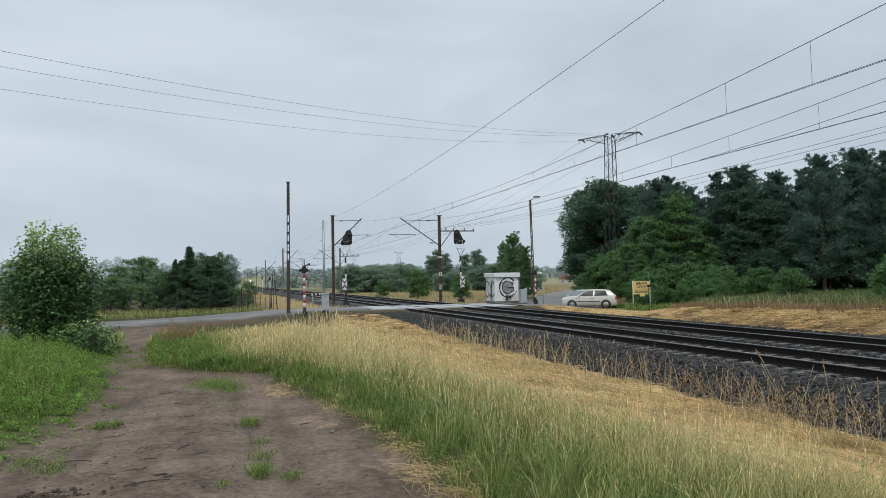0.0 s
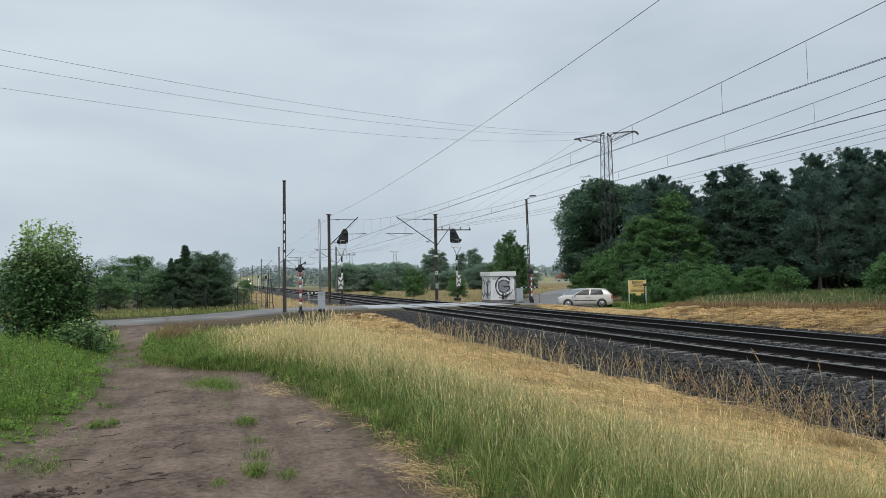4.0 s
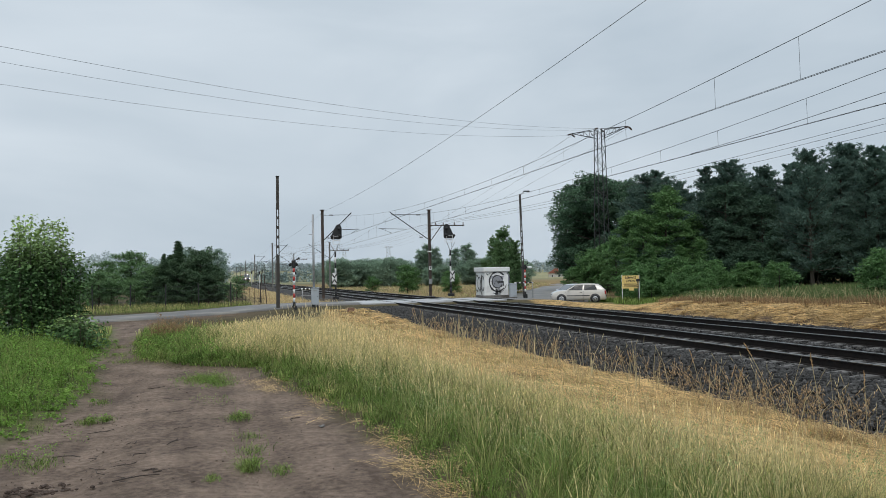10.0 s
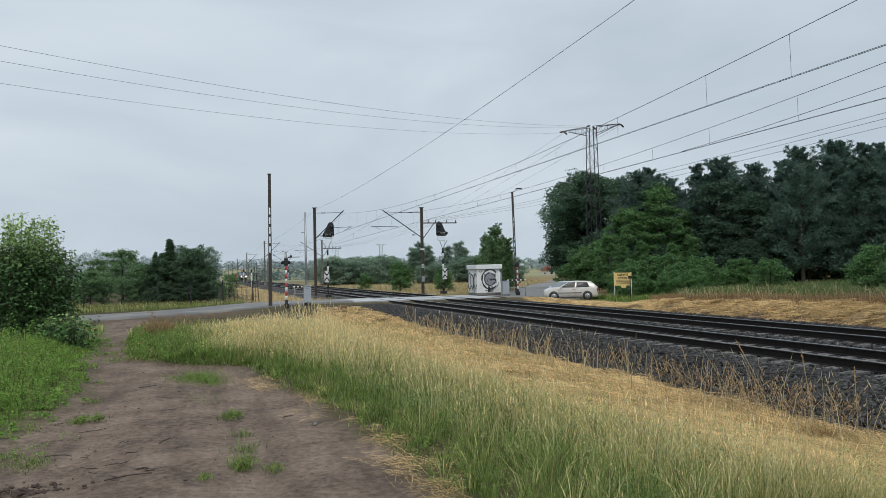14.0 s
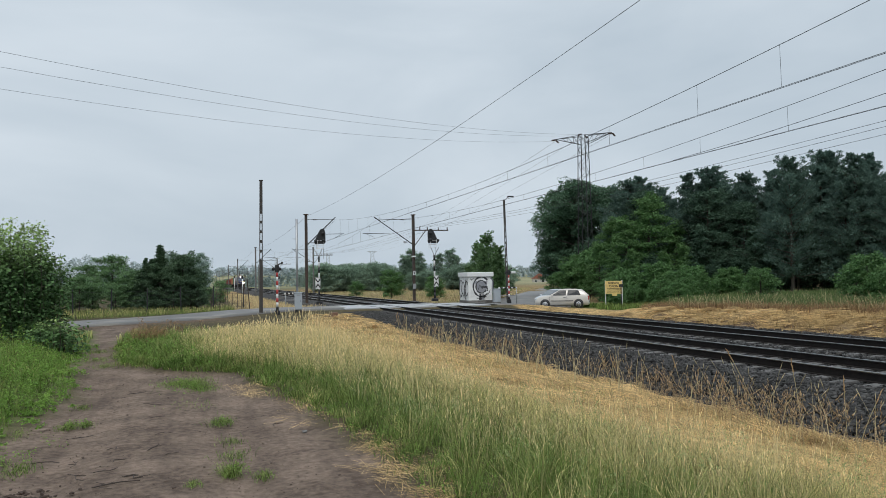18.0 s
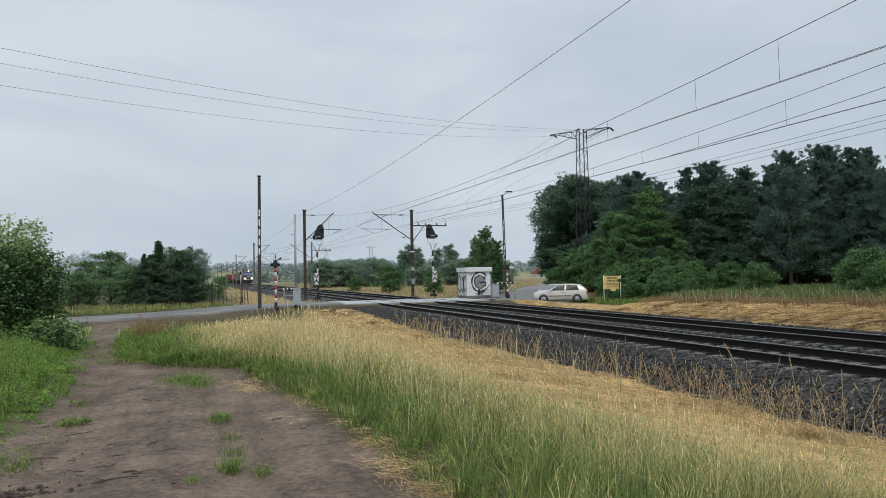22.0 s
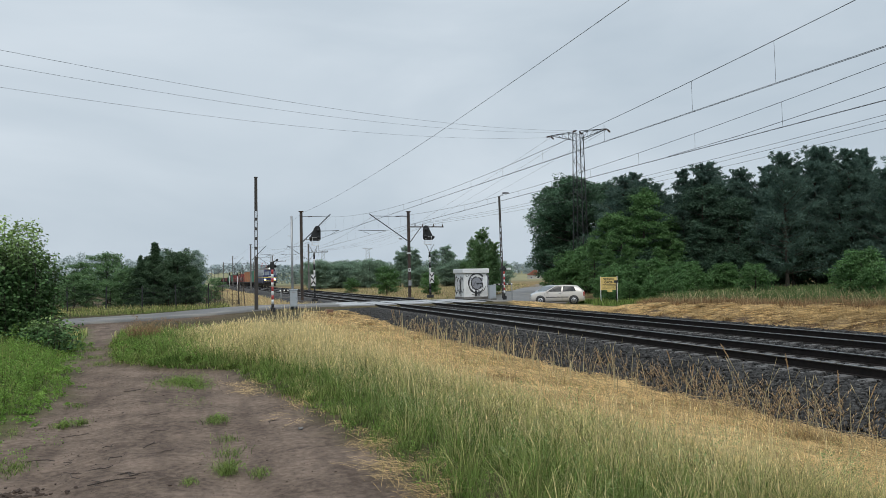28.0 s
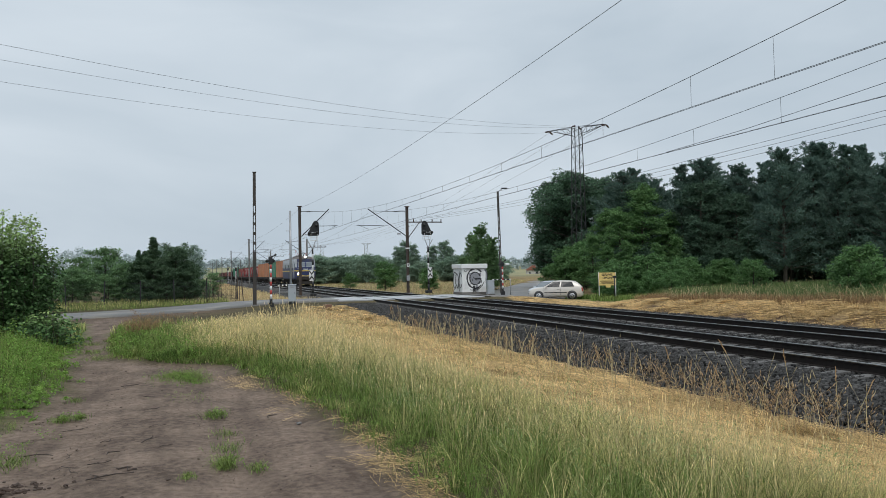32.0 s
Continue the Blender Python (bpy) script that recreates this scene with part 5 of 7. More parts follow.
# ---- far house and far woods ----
def make_distance():
    tile = mat("red_roof_tiles", (0.20, 0.075, 0.05), (0.30, 0.12, 0.08), rough=.8, scale=3, fine=20)
    wall = mat("pale_render", (0.42, 0.40, 0.36), (0.5, 0.48, 0.44), rough=.9, scale=2)
    t = thing("house", pose(169, 380, float(land(169, 380)) - .9, 0, 0, -20), "distant house with a red tiled roof", "house")
    box_part("wall", (0, 0, 1.4), (7, 6, 3.2), wall, t)
    bm = bmesh.new()
    bm_prism(bm, [(-4, 2.9), (4, 2.9), (0, 5.6)], -3.4, 3.4)
    part("roof", bm, tile, t)
    box_part("chimney", (1.2, .5, 5.3), (.5, .5, 1.3), tile, t)
    for dx in (-1.8, 1.8):
        w = box_part("window", (dx, -3.02, 1.6), (1.1, .06, 1.1), M["white"], t)
        box_part("pane", (0 + dx, -3.06, 1.6), (.9, .04, .9), M["glass"], w)
    # woods on the skyline, one after the other, each coloured paler for haze
    R = np.random.RandomState(9)
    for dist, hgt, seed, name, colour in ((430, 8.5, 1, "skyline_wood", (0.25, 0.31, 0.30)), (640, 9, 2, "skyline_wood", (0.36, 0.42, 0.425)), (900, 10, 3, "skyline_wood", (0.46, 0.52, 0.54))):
        m = mat("haze_pale_wood_" + str(seed), colour, tuple(c * 1.25 for c in colour), rough=.9, trans=.2, island=.25, scale=.05, fine=.3, spec=.1)
        pos = []
        for k in range(1000):
            az = radians(R.uniform(-22, 62))
            if dist < 600 and abs(math.degrees(az) - 1.6) < 1.0:
                continue
            d = dist * R.uniform(.92, 1.1)
            if math.sin(az * 9 + seed * 2) + .6 * math.sin(az * 23 + seed) < -.35:
                continue
            x, y = d * math.sin(az), d * math.cos(az)
            h = hgt * (2.3 if dist == 640 and az < .1 else 1.0) * (.45 + .35 * R.rand() + .3 * math.sin(az * 31 + seed) ** 2)
            u = R.rand(80) ** .8
            rad = h * .22 * (1 - .5 * u)
            a = R.uniform(0, 6.28, 80)
            pos.append(np.c_[x + rad * np.cos(a), y + rad * np.sin(a), u * h])
        P = np.concatenate(pos)
        P[:, 2] += land(P[:, 0], P[:, 1])
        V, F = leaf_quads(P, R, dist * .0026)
        tagged(new(name, np_mesh(name, V, F, m)), "grey-green skyline wood with haze put into its colour", "wood", kind="stuff")


make_distance()


# ---- small lineside signals up the track ----
def make_posts():
    for x, y, h in ((8.7, 176, 3.4), (8.6, 214, 3.6), (19.2, 205, 3.4)):
        t = thing("lineside_signal", pose(x, y, float(land(x, y))), "slim pale lineside signal post far up the track", "railway signal", "lineside signals")
        rod_part("post", (0, 0, -.1), (0, 0, h), .07, M["white"], t)
        box_part("head", (0, 0, h + .25), (.34, .2, .7), M["black"], t, "black signal head", bevel=.04)
        box_part("foot", (0, 0, .1), (.4, .4, .3), M["concrete"], t)


make_posts()


# ---- the parked car ----
def make_car(gx, gy, turn, colour, label):
    paint = mat("car_paint", colour, tuple(c * 1.1 for c in colour), rough=.3, metal=.15, scale=2, fine=60, spec=.6)
    trim = mat("dark_plastic_trim", (0.03, 0.03, 0.032), rough=.6)
    alloy = mat("wheel_alloy", (0.42, 0.43, 0.44), (0.5, 0.5, 0.51), rough=.35, metal=.7)
    # the windscreen's pale colour stands for the sky reflected in it
    screen = mat("sky_pale_windscreen_glass", (0.15, 0.175, 0.19), (0.2, 0.225, 0.24), rough=.1, spec=.9)
    lampg = mat("headlamp_glass", (0.55, 0.58, 0.6), (0.7, 0.72, 0.74), rough=.12, spec=.8)
    redg = mat("tail_lamp_glass", (0.4, 0.03, 0.025), (0.5, 0.06, 0.05), rough=.2)
    t = thing("hatchback_car", pose(gx, gy, float(land(gx, gy)) - .03, 0, 0, turn), label, "car", "parked cars")
    # body: rounded sections from tail to nose; each (x, top, half width, foot)
    prof = [(-2.08, .62, .60, .36), (-2.06, .80, .74, .30), (-2.0, .97, .80, .24), (-1.88, 1.10, .83, .21), (-1.68, 1.29, .845, .20), (-1.48, 1.385, .855, .20), (-1.1, 1.43, .865, .20), (-.5, 1.45, .87, .20), (-.05, 1.435, .87, .20), (.18, 1.385, .87, .20),
            (.5, 1.215, .87, .20), (.8, 1.05, .868, .20), (.98, .965, .865, .20), (1.3, .925, .855, .20), (1.62, .865, .83, .20), (1.86, .785, .78, .22), (2.0, .68, .70, .26), (2.06, .54, .58, .32)]
    bm = bmesh.new()
    rings = []
    for x, top, w, foot in prof:
        belt = min(.93, top - .05)
        up = max(0.0, (top - belt - .05) / .47)
        wr = w * (.93 - .22 * up)
        half = [(0, foot), (w * .86, foot), (w * .97, foot + .07), (w, .5 if top > .6 else top - .1), (w * .995, lerp(.5, belt, .6) if belt > .55 else belt - .02), (w * .96, belt), (wr + (w * .95 - wr) * .45, lerp(belt, top, .5)), (wr, top - .06 * (1 + up) * .6), (wr - .09, top - .012), (wr * .5, top + .006), (0, top + .012)]
        ring = half + [(-y, z) for y, z in half[-2:0:-1]]
        rings.append([bm.verts.new((x, y, z)) for y, z in ring])
    n = len(rings[0])
    for a, b in zip(rings, rings[1:]):
        for i in range(n):
            bm.faces.new((a[i], a[(i + 1) % n], b[(i + 1) % n], b[i]))
    bm.faces.new(rings[0])
    bm.faces.new(rings[-1][::-1])
    bmesh.ops.recalc_face_normals(bm, faces=bm.faces)
    part("body", bm, paint, t, smooth=True)

    def pane(name, corners, glass=M["glass"]):
        c = [Vector(p) for p in corners]
        mid = sum(c, Vector()) / 4
        nrm = (c[1] - c[0]).cross(c[3] - c[0]).normalized()
        if nrm.dot(mid - Vector((-.5, 0, .9))) < 0:
            nrm = -nrm
        b = bmesh.new()
        lo, hi = [b.verts.new(p - nrm * .03) for p in c], [b.verts.new(mid + (p - mid) * .98 + nrm * .034) for p in c]
        b.faces.new(lo)
        b.faces.new(hi)
        for i in range(4):
            b.faces.new((lo[i], lo[(i + 1) % 4], hi[(i + 1) % 4], hi[i]))
        bmesh.ops.recalc_face_normals(b, faces=b.faces)
        return part(name, b, glass, t)
    pane("windscreen", [(.93, -.70, .99), (.93, .70, .99), (.24, .56, 1.36), (.24, -.56, 1.36)], screen)
    pane("rear_window", [(-1.95, -.60, 1.04), (-1.95, .60, 1.04), (-1.56, .54, 1.355), (-1.56, -.54, 1.355)])
    for s in (-1, 1):
        pane("side_window", [(.74, s * .822, .965), (-.30, s * .826, .965), (-.36, s * .652, 1.365), (.14, s * .652, 1.355)])
        pane("side_window", [(-.40, s * .826, .965), (-1.42, s * .806, .985), (-1.24, s * .660, 1.345), (-.46, s * .652, 1.365)])
    for s in (-1, 1):
        box_part("rubbing_strip", (0, s * .872, .55), (1.7, .02, .06), trim, t)
        box_part("door_handle", (-.2, s * .872, .80), (.18, .025, .03), trim, t)
        box_part("door_seam", (-.38, s * .866, .62), (.012, .012, .58), trim, t)
        box_part("door_seam", (.92, s * .862, .62), (.012, .014, .54), trim, t)
        bm = bmesh.new()
        bm_box(bm, (.72, s * .93, .98), (.12, .2, .13), .03)
        part("mirror", bm, paint, t)
        bm = bmesh.new()
        bm_box(bm, (1.88, s * .56, .69), (.26, .34, .13), .03)
        part("headlight", bm, lampg, t, "clear headlamp")
        bm = bmesh.new()
        bm_box(bm, (-1.99, s * .7, .76), (.12, .22, .3), .03)
        part("tail_light", bm, redg, t, "red tail lamp")
        for wx in (1.26, -1.25):
            bm = bmesh.new()
            y0 = s * .785
            bm_rod(bm, (wx, y0 - .1, .3), (wx, y0 + .1, .3), .305, n=24)
            bmesh.ops.bevel(bm, geom=[e for e in bm.edges if abs(e.verts[0].co.y - e.verts[1].co.y) < .01], offset=.03, segments=2, affect="EDGES")
            # no arch is cut; a dark disc gives its shade
            rod_part("arch_shade_disc", (wx, s * .80, .33), (wx, s * .872, .33), .365, trim, t, "dark disc in place of the shaded wheel arch", n=20)
            wh = part("wheel", bm, M["rubber"], t, "black tyre", smooth=False)
            rim = rod_part("rim", (wx, y0 + s * .085, .3), (wx, y0 + s * .108, .3), .21, alloy, wh, n=20)
            bm = bmesh.new()
            for k in range(5):
                a = k * 2 * math.pi / 5 + .3
                bm_rod(bm, (wx + .1 * math.cos(a), y0 + s * .104, .3 + .1 * math.sin(a)), (wx + .1 * math.cos(a), y0 + s * .113, .3 + .1 * math.sin(a)), .042, n=8)
            part("rim_openings", bm, trim, wh)
    box_part("front_bumper_strip", (2.055, 0, .48), (.03, 1.3, .07), trim, t)
    box_part("grille", (2.035, 0, .66), (.05, .75, .1), trim, t)
    box_part("lower_grille", (2.03, 0, .34), (.05, 1.1, .1), trim, t)
    box_part("plate", (2.07, 0, .40), (.02, .52, .11), M["white"], t, "plain pale plate")
    box_part("rear_bumper_strip", (-2.075, 0, .5), (.03, 1.5, .08), trim, t)


make_car(26.55, 55.45, 152, (0.60, 0.57, 0.53), "champagne three-door hatchback car parked beside the crossing")
make_car(27.75, 59.2, 212, (0.52, 0.56, 0.60), "pale silver hatchback car parked behind the champagne one")


# ---- the freight train ----
BLUE = mat("dark_blue_loco_paint", (0.018, 0.028, 0.10), (0.03, 0.045, 0.14), rough=.45, scale=2, fine=30, stain=(0.03, 0.03, 0.05), stain_scale=.9)
PALE = mat("pale_grey_loco_paint", (0.36, 0.40, 0.44), (0.45, 0.48, 0.52), rough=.5, scale=2, fine=30, stain=(0.25, 0.27, 0.29), stain_scale=.9)
YELLOW = mat("yellow_stripe_paint", (0.66, 0.48, 0.08), (0.74, 0.55, 0.12), rough=.5)
GRIME = mat("grimy_underframe", (0.022, 0.019, 0.017), (0.05, 0.042, 0.035), rough=.8, scale=5, fine=40)
GLOW = mat("headlamp_glow", (1.0, 0.93, 0.80), (1.0, 0.95, 0.84), emit=60.0)
# the sky's reflection is put into the cab glass as a pale base colour
CABGLASS = mat("sky_pale_cab_glass", (0.16, 0.19, 0.22), (0.24, 0.27, 0.30), rough=.12, spec=.9)
ROOFGREY = mat("sooty_grey_roof_paint", (0.10, 0.09, 0.09), (0.18, 0.16, 0.155), rough=.7, scale=3, fine=30)
WHEELS = []
TRAIN = []


def bogie(parent, y, axles, pitch, radius, spin):
    b = thing_part("bogie", parent)
    b.location = (0, y, 0)
    bm = bmesh.new()
    half = (axles - 1) * pitch / 2
    for s in (-1, 1):
        bm_box(bm, (s * 1.02, 0, radius + .12), (.14, half * 2 + 1.3, .34), .03)
        for k in range(axles):
            bm_box(bm, (s * 1.08, -half + k * pitch, radius), (.2, .4, .42), .03)
    bm_box(bm, (0, 0, radius + .1), (1.9, .5, .25))
    part("frame", bm, GRIME, b)
    for k in range(axles):
        bm = bmesh.new()
        bm_rod(bm, (-1.0, 0, 0), (1.0, 0, 0), .085, n=10)
        for s in (-1, 1):
            bm_rod(bm, (s * .70, 0, 0), (s * .84, 0, 0), radius, n=24)
            bm_box(bm, (s * .86, radius * .45, 0), (.04, .16, .16))
        w = part("wheelset", bm, GRIME, b)
        w.location = (0, -half + k * pitch, radius)
        if spin:
            WHEELS.append((w, -half + k * pitch, radius))


def buffers(parent, y, s):
    for dx in (-.87, .87):
        rod_part("buffer", (dx, y, 1.05), (dx, y + s * .5, 1.05), .11, GRIME, parent, n=10)
        rod_part("buffer_head", (dx, y + s * .5, 1.05), (dx, y + s * .56, 1.05), .24, GRIME, parent, n=14)
    rod_part("coupling", (0, y, 1.0), (0, y + s * .4, .85), .06, GRIME, parent)


def make_loco():
    t = thing("electric_locomotive", pose(TRACK_X[1], 0, 0), "blue and grey six-axle electric locomotive with lit headlamps", "locomotive")
    L, W = 18.2, 1.5
    y0 = .6

    def shell(name, zs, material, label=""):
        """Rings of the body at heights zs: (z, half width, front set back)."""
        bm = bmesh.new()
        rings = []
        for z, w, back in zs:
            c = .22
            f, e = y0 + back, y0 + L - back
            p = [(-w + c, f), (w - c, f), (w, f + .4), (w, e - .4), (w - c, e), (-w + c, e), (-w, e - .4), (-w, f + .4)]
            rings.append([bm.verts.new((x, y, z)) for x, y in p])
        for a, b in zip(rings, rings[1:]):
            for i in range(8):
                bm.faces.new((a[i], a[(i + 1) % 8], b[(i + 1) % 8], b[i]))
        bm.faces.new(rings[0][::-1])
        bm.faces.new(rings[-1])
        bmesh.ops.recalc_face_normals(bm, faces=bm.faces)
        return part(name, bm, material, t, label)
    shell("lower_body", [(.95, 1.44, .06), (1.1, W, .02), (2.12, W, .0)], BLUE, "dark blue lower body")
    shell("stripe", [(2.12, W + .006, -.006), (2.26, W + .006, -.004)], YELLOW, "yellow stripe round the body")
    shell("middle_body", [(2.26, W, .0), (2.70, W, .08)], BLUE)
    shell("upper_body", [(2.70, W, .08), (3.55, 1.48, .30), (3.95, 1.42, .38)], PALE, "pale grey upper body with windows")
    shell("roof", [(3.95, 1.42, .38), (4.18, 1.2, .5), (4.30, .8, .75), (4.34, .4, .9)], ROOFGREY, "sooty domed roof")
    # dark blue cab front between the pale sides
    bm = bmesh.new()
    rows = [[bm.verts.new((x, y0 + back - .012, z)) for x in (-w, 0, w)] for z, w, back in ((2.70, 1.27, .08), (3.55, 1.25, .30), (3.95, 1.19, .38))]
    for lo, hi in zip(rows, rows[1:]):
        for k in range(2):
            bm.faces.new((lo[k], lo[k + 1], hi[k + 1], hi[k]))
    r = bmesh.ops.extrude_face_region(bm, geom=list(bm.faces))
    bmesh.ops.translate(bm, verts=[v for v in r["geom"] if isinstance(v, bmesh.types.BMVert)], vec=(0, .02, 0))
    bmesh.ops.recalc_face_normals(bm, faces=bm.faces)
    part("cab_front", bm, BLUE, t, "dark blue cab front round the windscreens")
    # chevron of the stripe on the front
    for s in (-1, 1):
        bm = bmesh.new()
        ribbon(bm, [(s * 1.27, 1.52), (s * .0, 1.40)], .09, y0 - .001, .01)
        part("front_stripe", bm, YELLOW, t)
        bm = bmesh.new()
        v = [bm.verts.new((x, y0 + .08 + (z - 2.70) * .2588 - d, z)) for d in (.010, .045) for x, z in ((s * .09, 2.80), (s * 1.14, 2.80), (s * 1.10, 3.44), (s * .09, 3.44))]
        for f in ((0, 1, 2, 3), (7, 6, 5, 4), (0, 4, 5, 1), (1, 5, 6, 2), (2, 6, 7, 3), (3, 7, 4, 0)):
            bm.faces.new([v[i] for i in f])
        bmesh.ops.recalc_face_normals(bm, faces=bm.faces)
        pane = part("windscreen", bm, CABGLASS, t, "windscreen pane coloured pale for the sky's reflection")
        for za, zb in ((2.77, 2.81), (3.43, 3.48)):
            bm = bmesh.new()
            zm = (za + zb) / 2
            bm_box(bm, (s * .62, y0 + .08 + (zm - 2.70) * .2588 - .035, zm), (1.12, .04, zb - za))
            part("window_frame", bm, PALE, pane)
        hl = rod_part("headlight", (s * 1.08, y0 + .06, 1.76), (s * 1.08, y0 - .06, 1.76), .17, BLUE, t, n=16)
        rod_part("lamp_glass", (s * 1.08, y0 - .06, 1.76), (s * 1.08, y0 - .075, 1.76), .13, GLOW, hl, "brightly lit lamp glass", n=16)
        rod_part("handrail", (s * .75, y0 - .05, 2.5), (s * 1.3, y0 - .05, 2.5), .02, M["galv"], t)
        box_part("side_window", (s * (W - .0), y0 + 1.35, 2.98), (.05, .75, .6), CABGLASS, t)
        box_part("cab_door", (s * (W + .004), y0 + 2.05, 2.2), (.02, .65, 2.0), PALE, t, bevel=.005)
        for k in range(9):
            yy = y0 + 3.6 + k * 1.35
            if k % 3 == 1:
                box_part("side_window", (s * (W - .005), yy, 2.98), (.05, .8, .5), CABGLASS, t)
            else:
                g = box_part("grille", (s * (W - .0), yy, 2.95), (.05, 1.05, .62), M["galv"], t)
                for q in range(5):
                    box_part("slat", (s * (W + .03), yy, 2.72 + q * .115), (.02, 1.0, .05), PALE, g)
        for k in range(2):
            rod_part("step_rail", (s * 1.53, y0 + 1.6 + k * .9, .9), (s * 1.53, y0 + 1.6 + k * .9, 2.9), .018, M["galv"], t)
    th = rod_part("top_headlight", (0, y0 + .8, 4.22), (0, y0 + .25, 4.22), .2, PALE, t, n=16)
    rod_part("lamp_glass", (0, y0 + .25, 4.22), (0, y0 + .235, 4.22), .13, GLOW, th, "brightly lit top lamp glass", n=16)
    box_part("buffer_beam", (0, y0 + .1, 1.05), (2.75, .25, .45), GRIME, t, bevel=.03)
    box_part("snow_plough", (0, y0 + .15, .45), (2.5, .12, .5), GRIME, t, bevel=.03)
    box_part("number_plate", (0, y0 - .012, 2.42), (.7, .01, .12), M["white"], t, "pale plate with a plain bar")
    buffers(t, y0, -1)
    buffers(t, y0 + L, 1)
    box_part("underframe", (0, y0 + L / 2, .95), (2.5, L - 1, .3), GRIME, t)
    box_part("battery_box", (0, y0 + L / 2, .62), (2.3, 2.2, .5), GRIME, t, bevel=.03)
    for s in (0, 1):
        yy = y0 + (3.2 if s == 0 else L - 3.2)
        p = thing_part("pantograph", t)
        up = s == 1
        z0 = 4.55
        zt = 5.72 if up else 4.9
        for dx in (-.5, .5):
            rod_part("insulator", (dx, yy - .5, 4.25), (dx, yy - .5, 4.55), .07, M["insul"], p)
            rod_part("insulator", (dx, yy + .5, 4.25), (dx, yy + .5, 4.55), .07, M["insul"], p)
            for q in (-1, 1):
                km = (dx * 1.1, yy + q * 1.05, (z0 + zt) / 2)
                rod_part("lower_arm", (dx, yy + q * .3, z0), km, .025, M["red"], p, n=6)
                rod_part("upper_arm", km, (dx * .7, yy + q * .12, zt), .02, M["red"], p, n=6)
        for q in (-.15, .15):
            rod_part("collector_strip", (-.75, yy + q, zt), (.75, yy + q, zt), .025, M["darksteel"], p, n=6)
    for k in range(4):
        box_part("roof_box", (0, y0 + 6.2 + k * 1.9, 4.42), (.9, 1.2, .28), ROOFGREY, t, bevel=.04)
    for k in range(5):
        rod_part("roof_insulator", (.35, y0 + 5.2 + k * 1.9, 4.32), (.35, y0 + 5.2 + k * 1.9, 4.75), .06, M["insul"], t)
    rod_part("roof_busbar", (.35, y0 + 3.4, 4.77), (.35, y0 + L - 3.4, 4.77), .025, M["darksteel"], t, n=6)
    bogie(t, y0 + 4.1, 3, 1.75, .625, True)
    bogie(t, y0 + L - 4.1, 3, 1.75, .625, True)
    TRAIN.append((t, 0.0))


def flat_frame(t, L):
    bm = bmesh.new()
    for s in (-1, 1):
        bm_box(bm, (s * 1.2, L / 2, 1.02), (.12, L - 1.0, .3))
    for k in range(7):
        bm_box(bm, (0, .7 + k * (L - 1.4) / 6, 1.02), (2.4, .2, .24))
    part("underframe", bm, GRIME, t)
    buffers(t, .55, -1)
    buffers(t, L - .55, 1)
    bogie(t, 2.3, 2, 1.8, .46, False)
    bogie(t, L - 2.3, 2, 1.8, .46, False)


def container_wagon(colour, label):
    L = 13.9
    t = thing("container_wagon", pose(TRACK_X[1], 0, 0), label, "freight wagon", "wagons of the train")
    flat_frame(t, L)
    x, ln, h = 1.22, 12.19, 2.9
    z0 = 1.19
    c = thing_part("container", t)
    bm = bmesh.new()
    # corrugated long walls and ends
    for s in (-1, 1):
        n = 44
        pts = []
        for k in range(n + 1):
            dx = .0 if (k // 2) % 2 else .04
            pts.append((s * (x - dx), .7 + ln * k / n))
        lo = [bm.verts.new((a, b, z0 + .12)) for a, b in pts]
        hi = [bm.verts.new((a, b, z0 + h - .1)) for a, b in pts]
        for k in range(n):
            bm.faces.new((lo[k], lo[k + 1], hi[k + 1], hi[k]))
    for y in (.74, .66 + ln):
        n = 12
        pts = [(-x + 2 * x * k / n, y + (.0 if (k // 2) % 2 else .03)) for k in range(n + 1)]
        lo = [bm.verts.new((a, b, z0 + .12)) for a, b in pts]
        hi = [bm.verts.new((a, b, z0 + h - .1)) for a, b in pts]
        for k in range(n):
            bm.faces.new((lo[k], lo[k + 1], hi[k + 1], hi[k]))
    part("body", bm, colour, c)
    box_part("roof", (0, .7 + ln / 2, z0 + h - .06), (2 * x, ln, .06), colour, c)
    box_part("floor", (0, .7 + ln / 2, z0 + .08), (2 * x, ln, .14), colour, c)
    bm = bmesh.new()
    for s in (-1, 1):
        for y in (.76, .64 + ln):
            bm_box(bm, (s * (x - .05), y, z0 + h / 2), (.14, .14, h))
        for z in (z0 + .06, z0 + h - .06):
            bm_box(bm, (s * (x - .03), .7 + ln / 2, z), (.1, ln, .12))
    part("frame", bm, colour, c)
    for dx in (-.9, -.35, .35, .9):
        rod_part("lock_rod", (dx, .66, z0 + .15), (dx, .66, z0 + h - .15), .025, M["galv"], c, n=6)
    return t, L


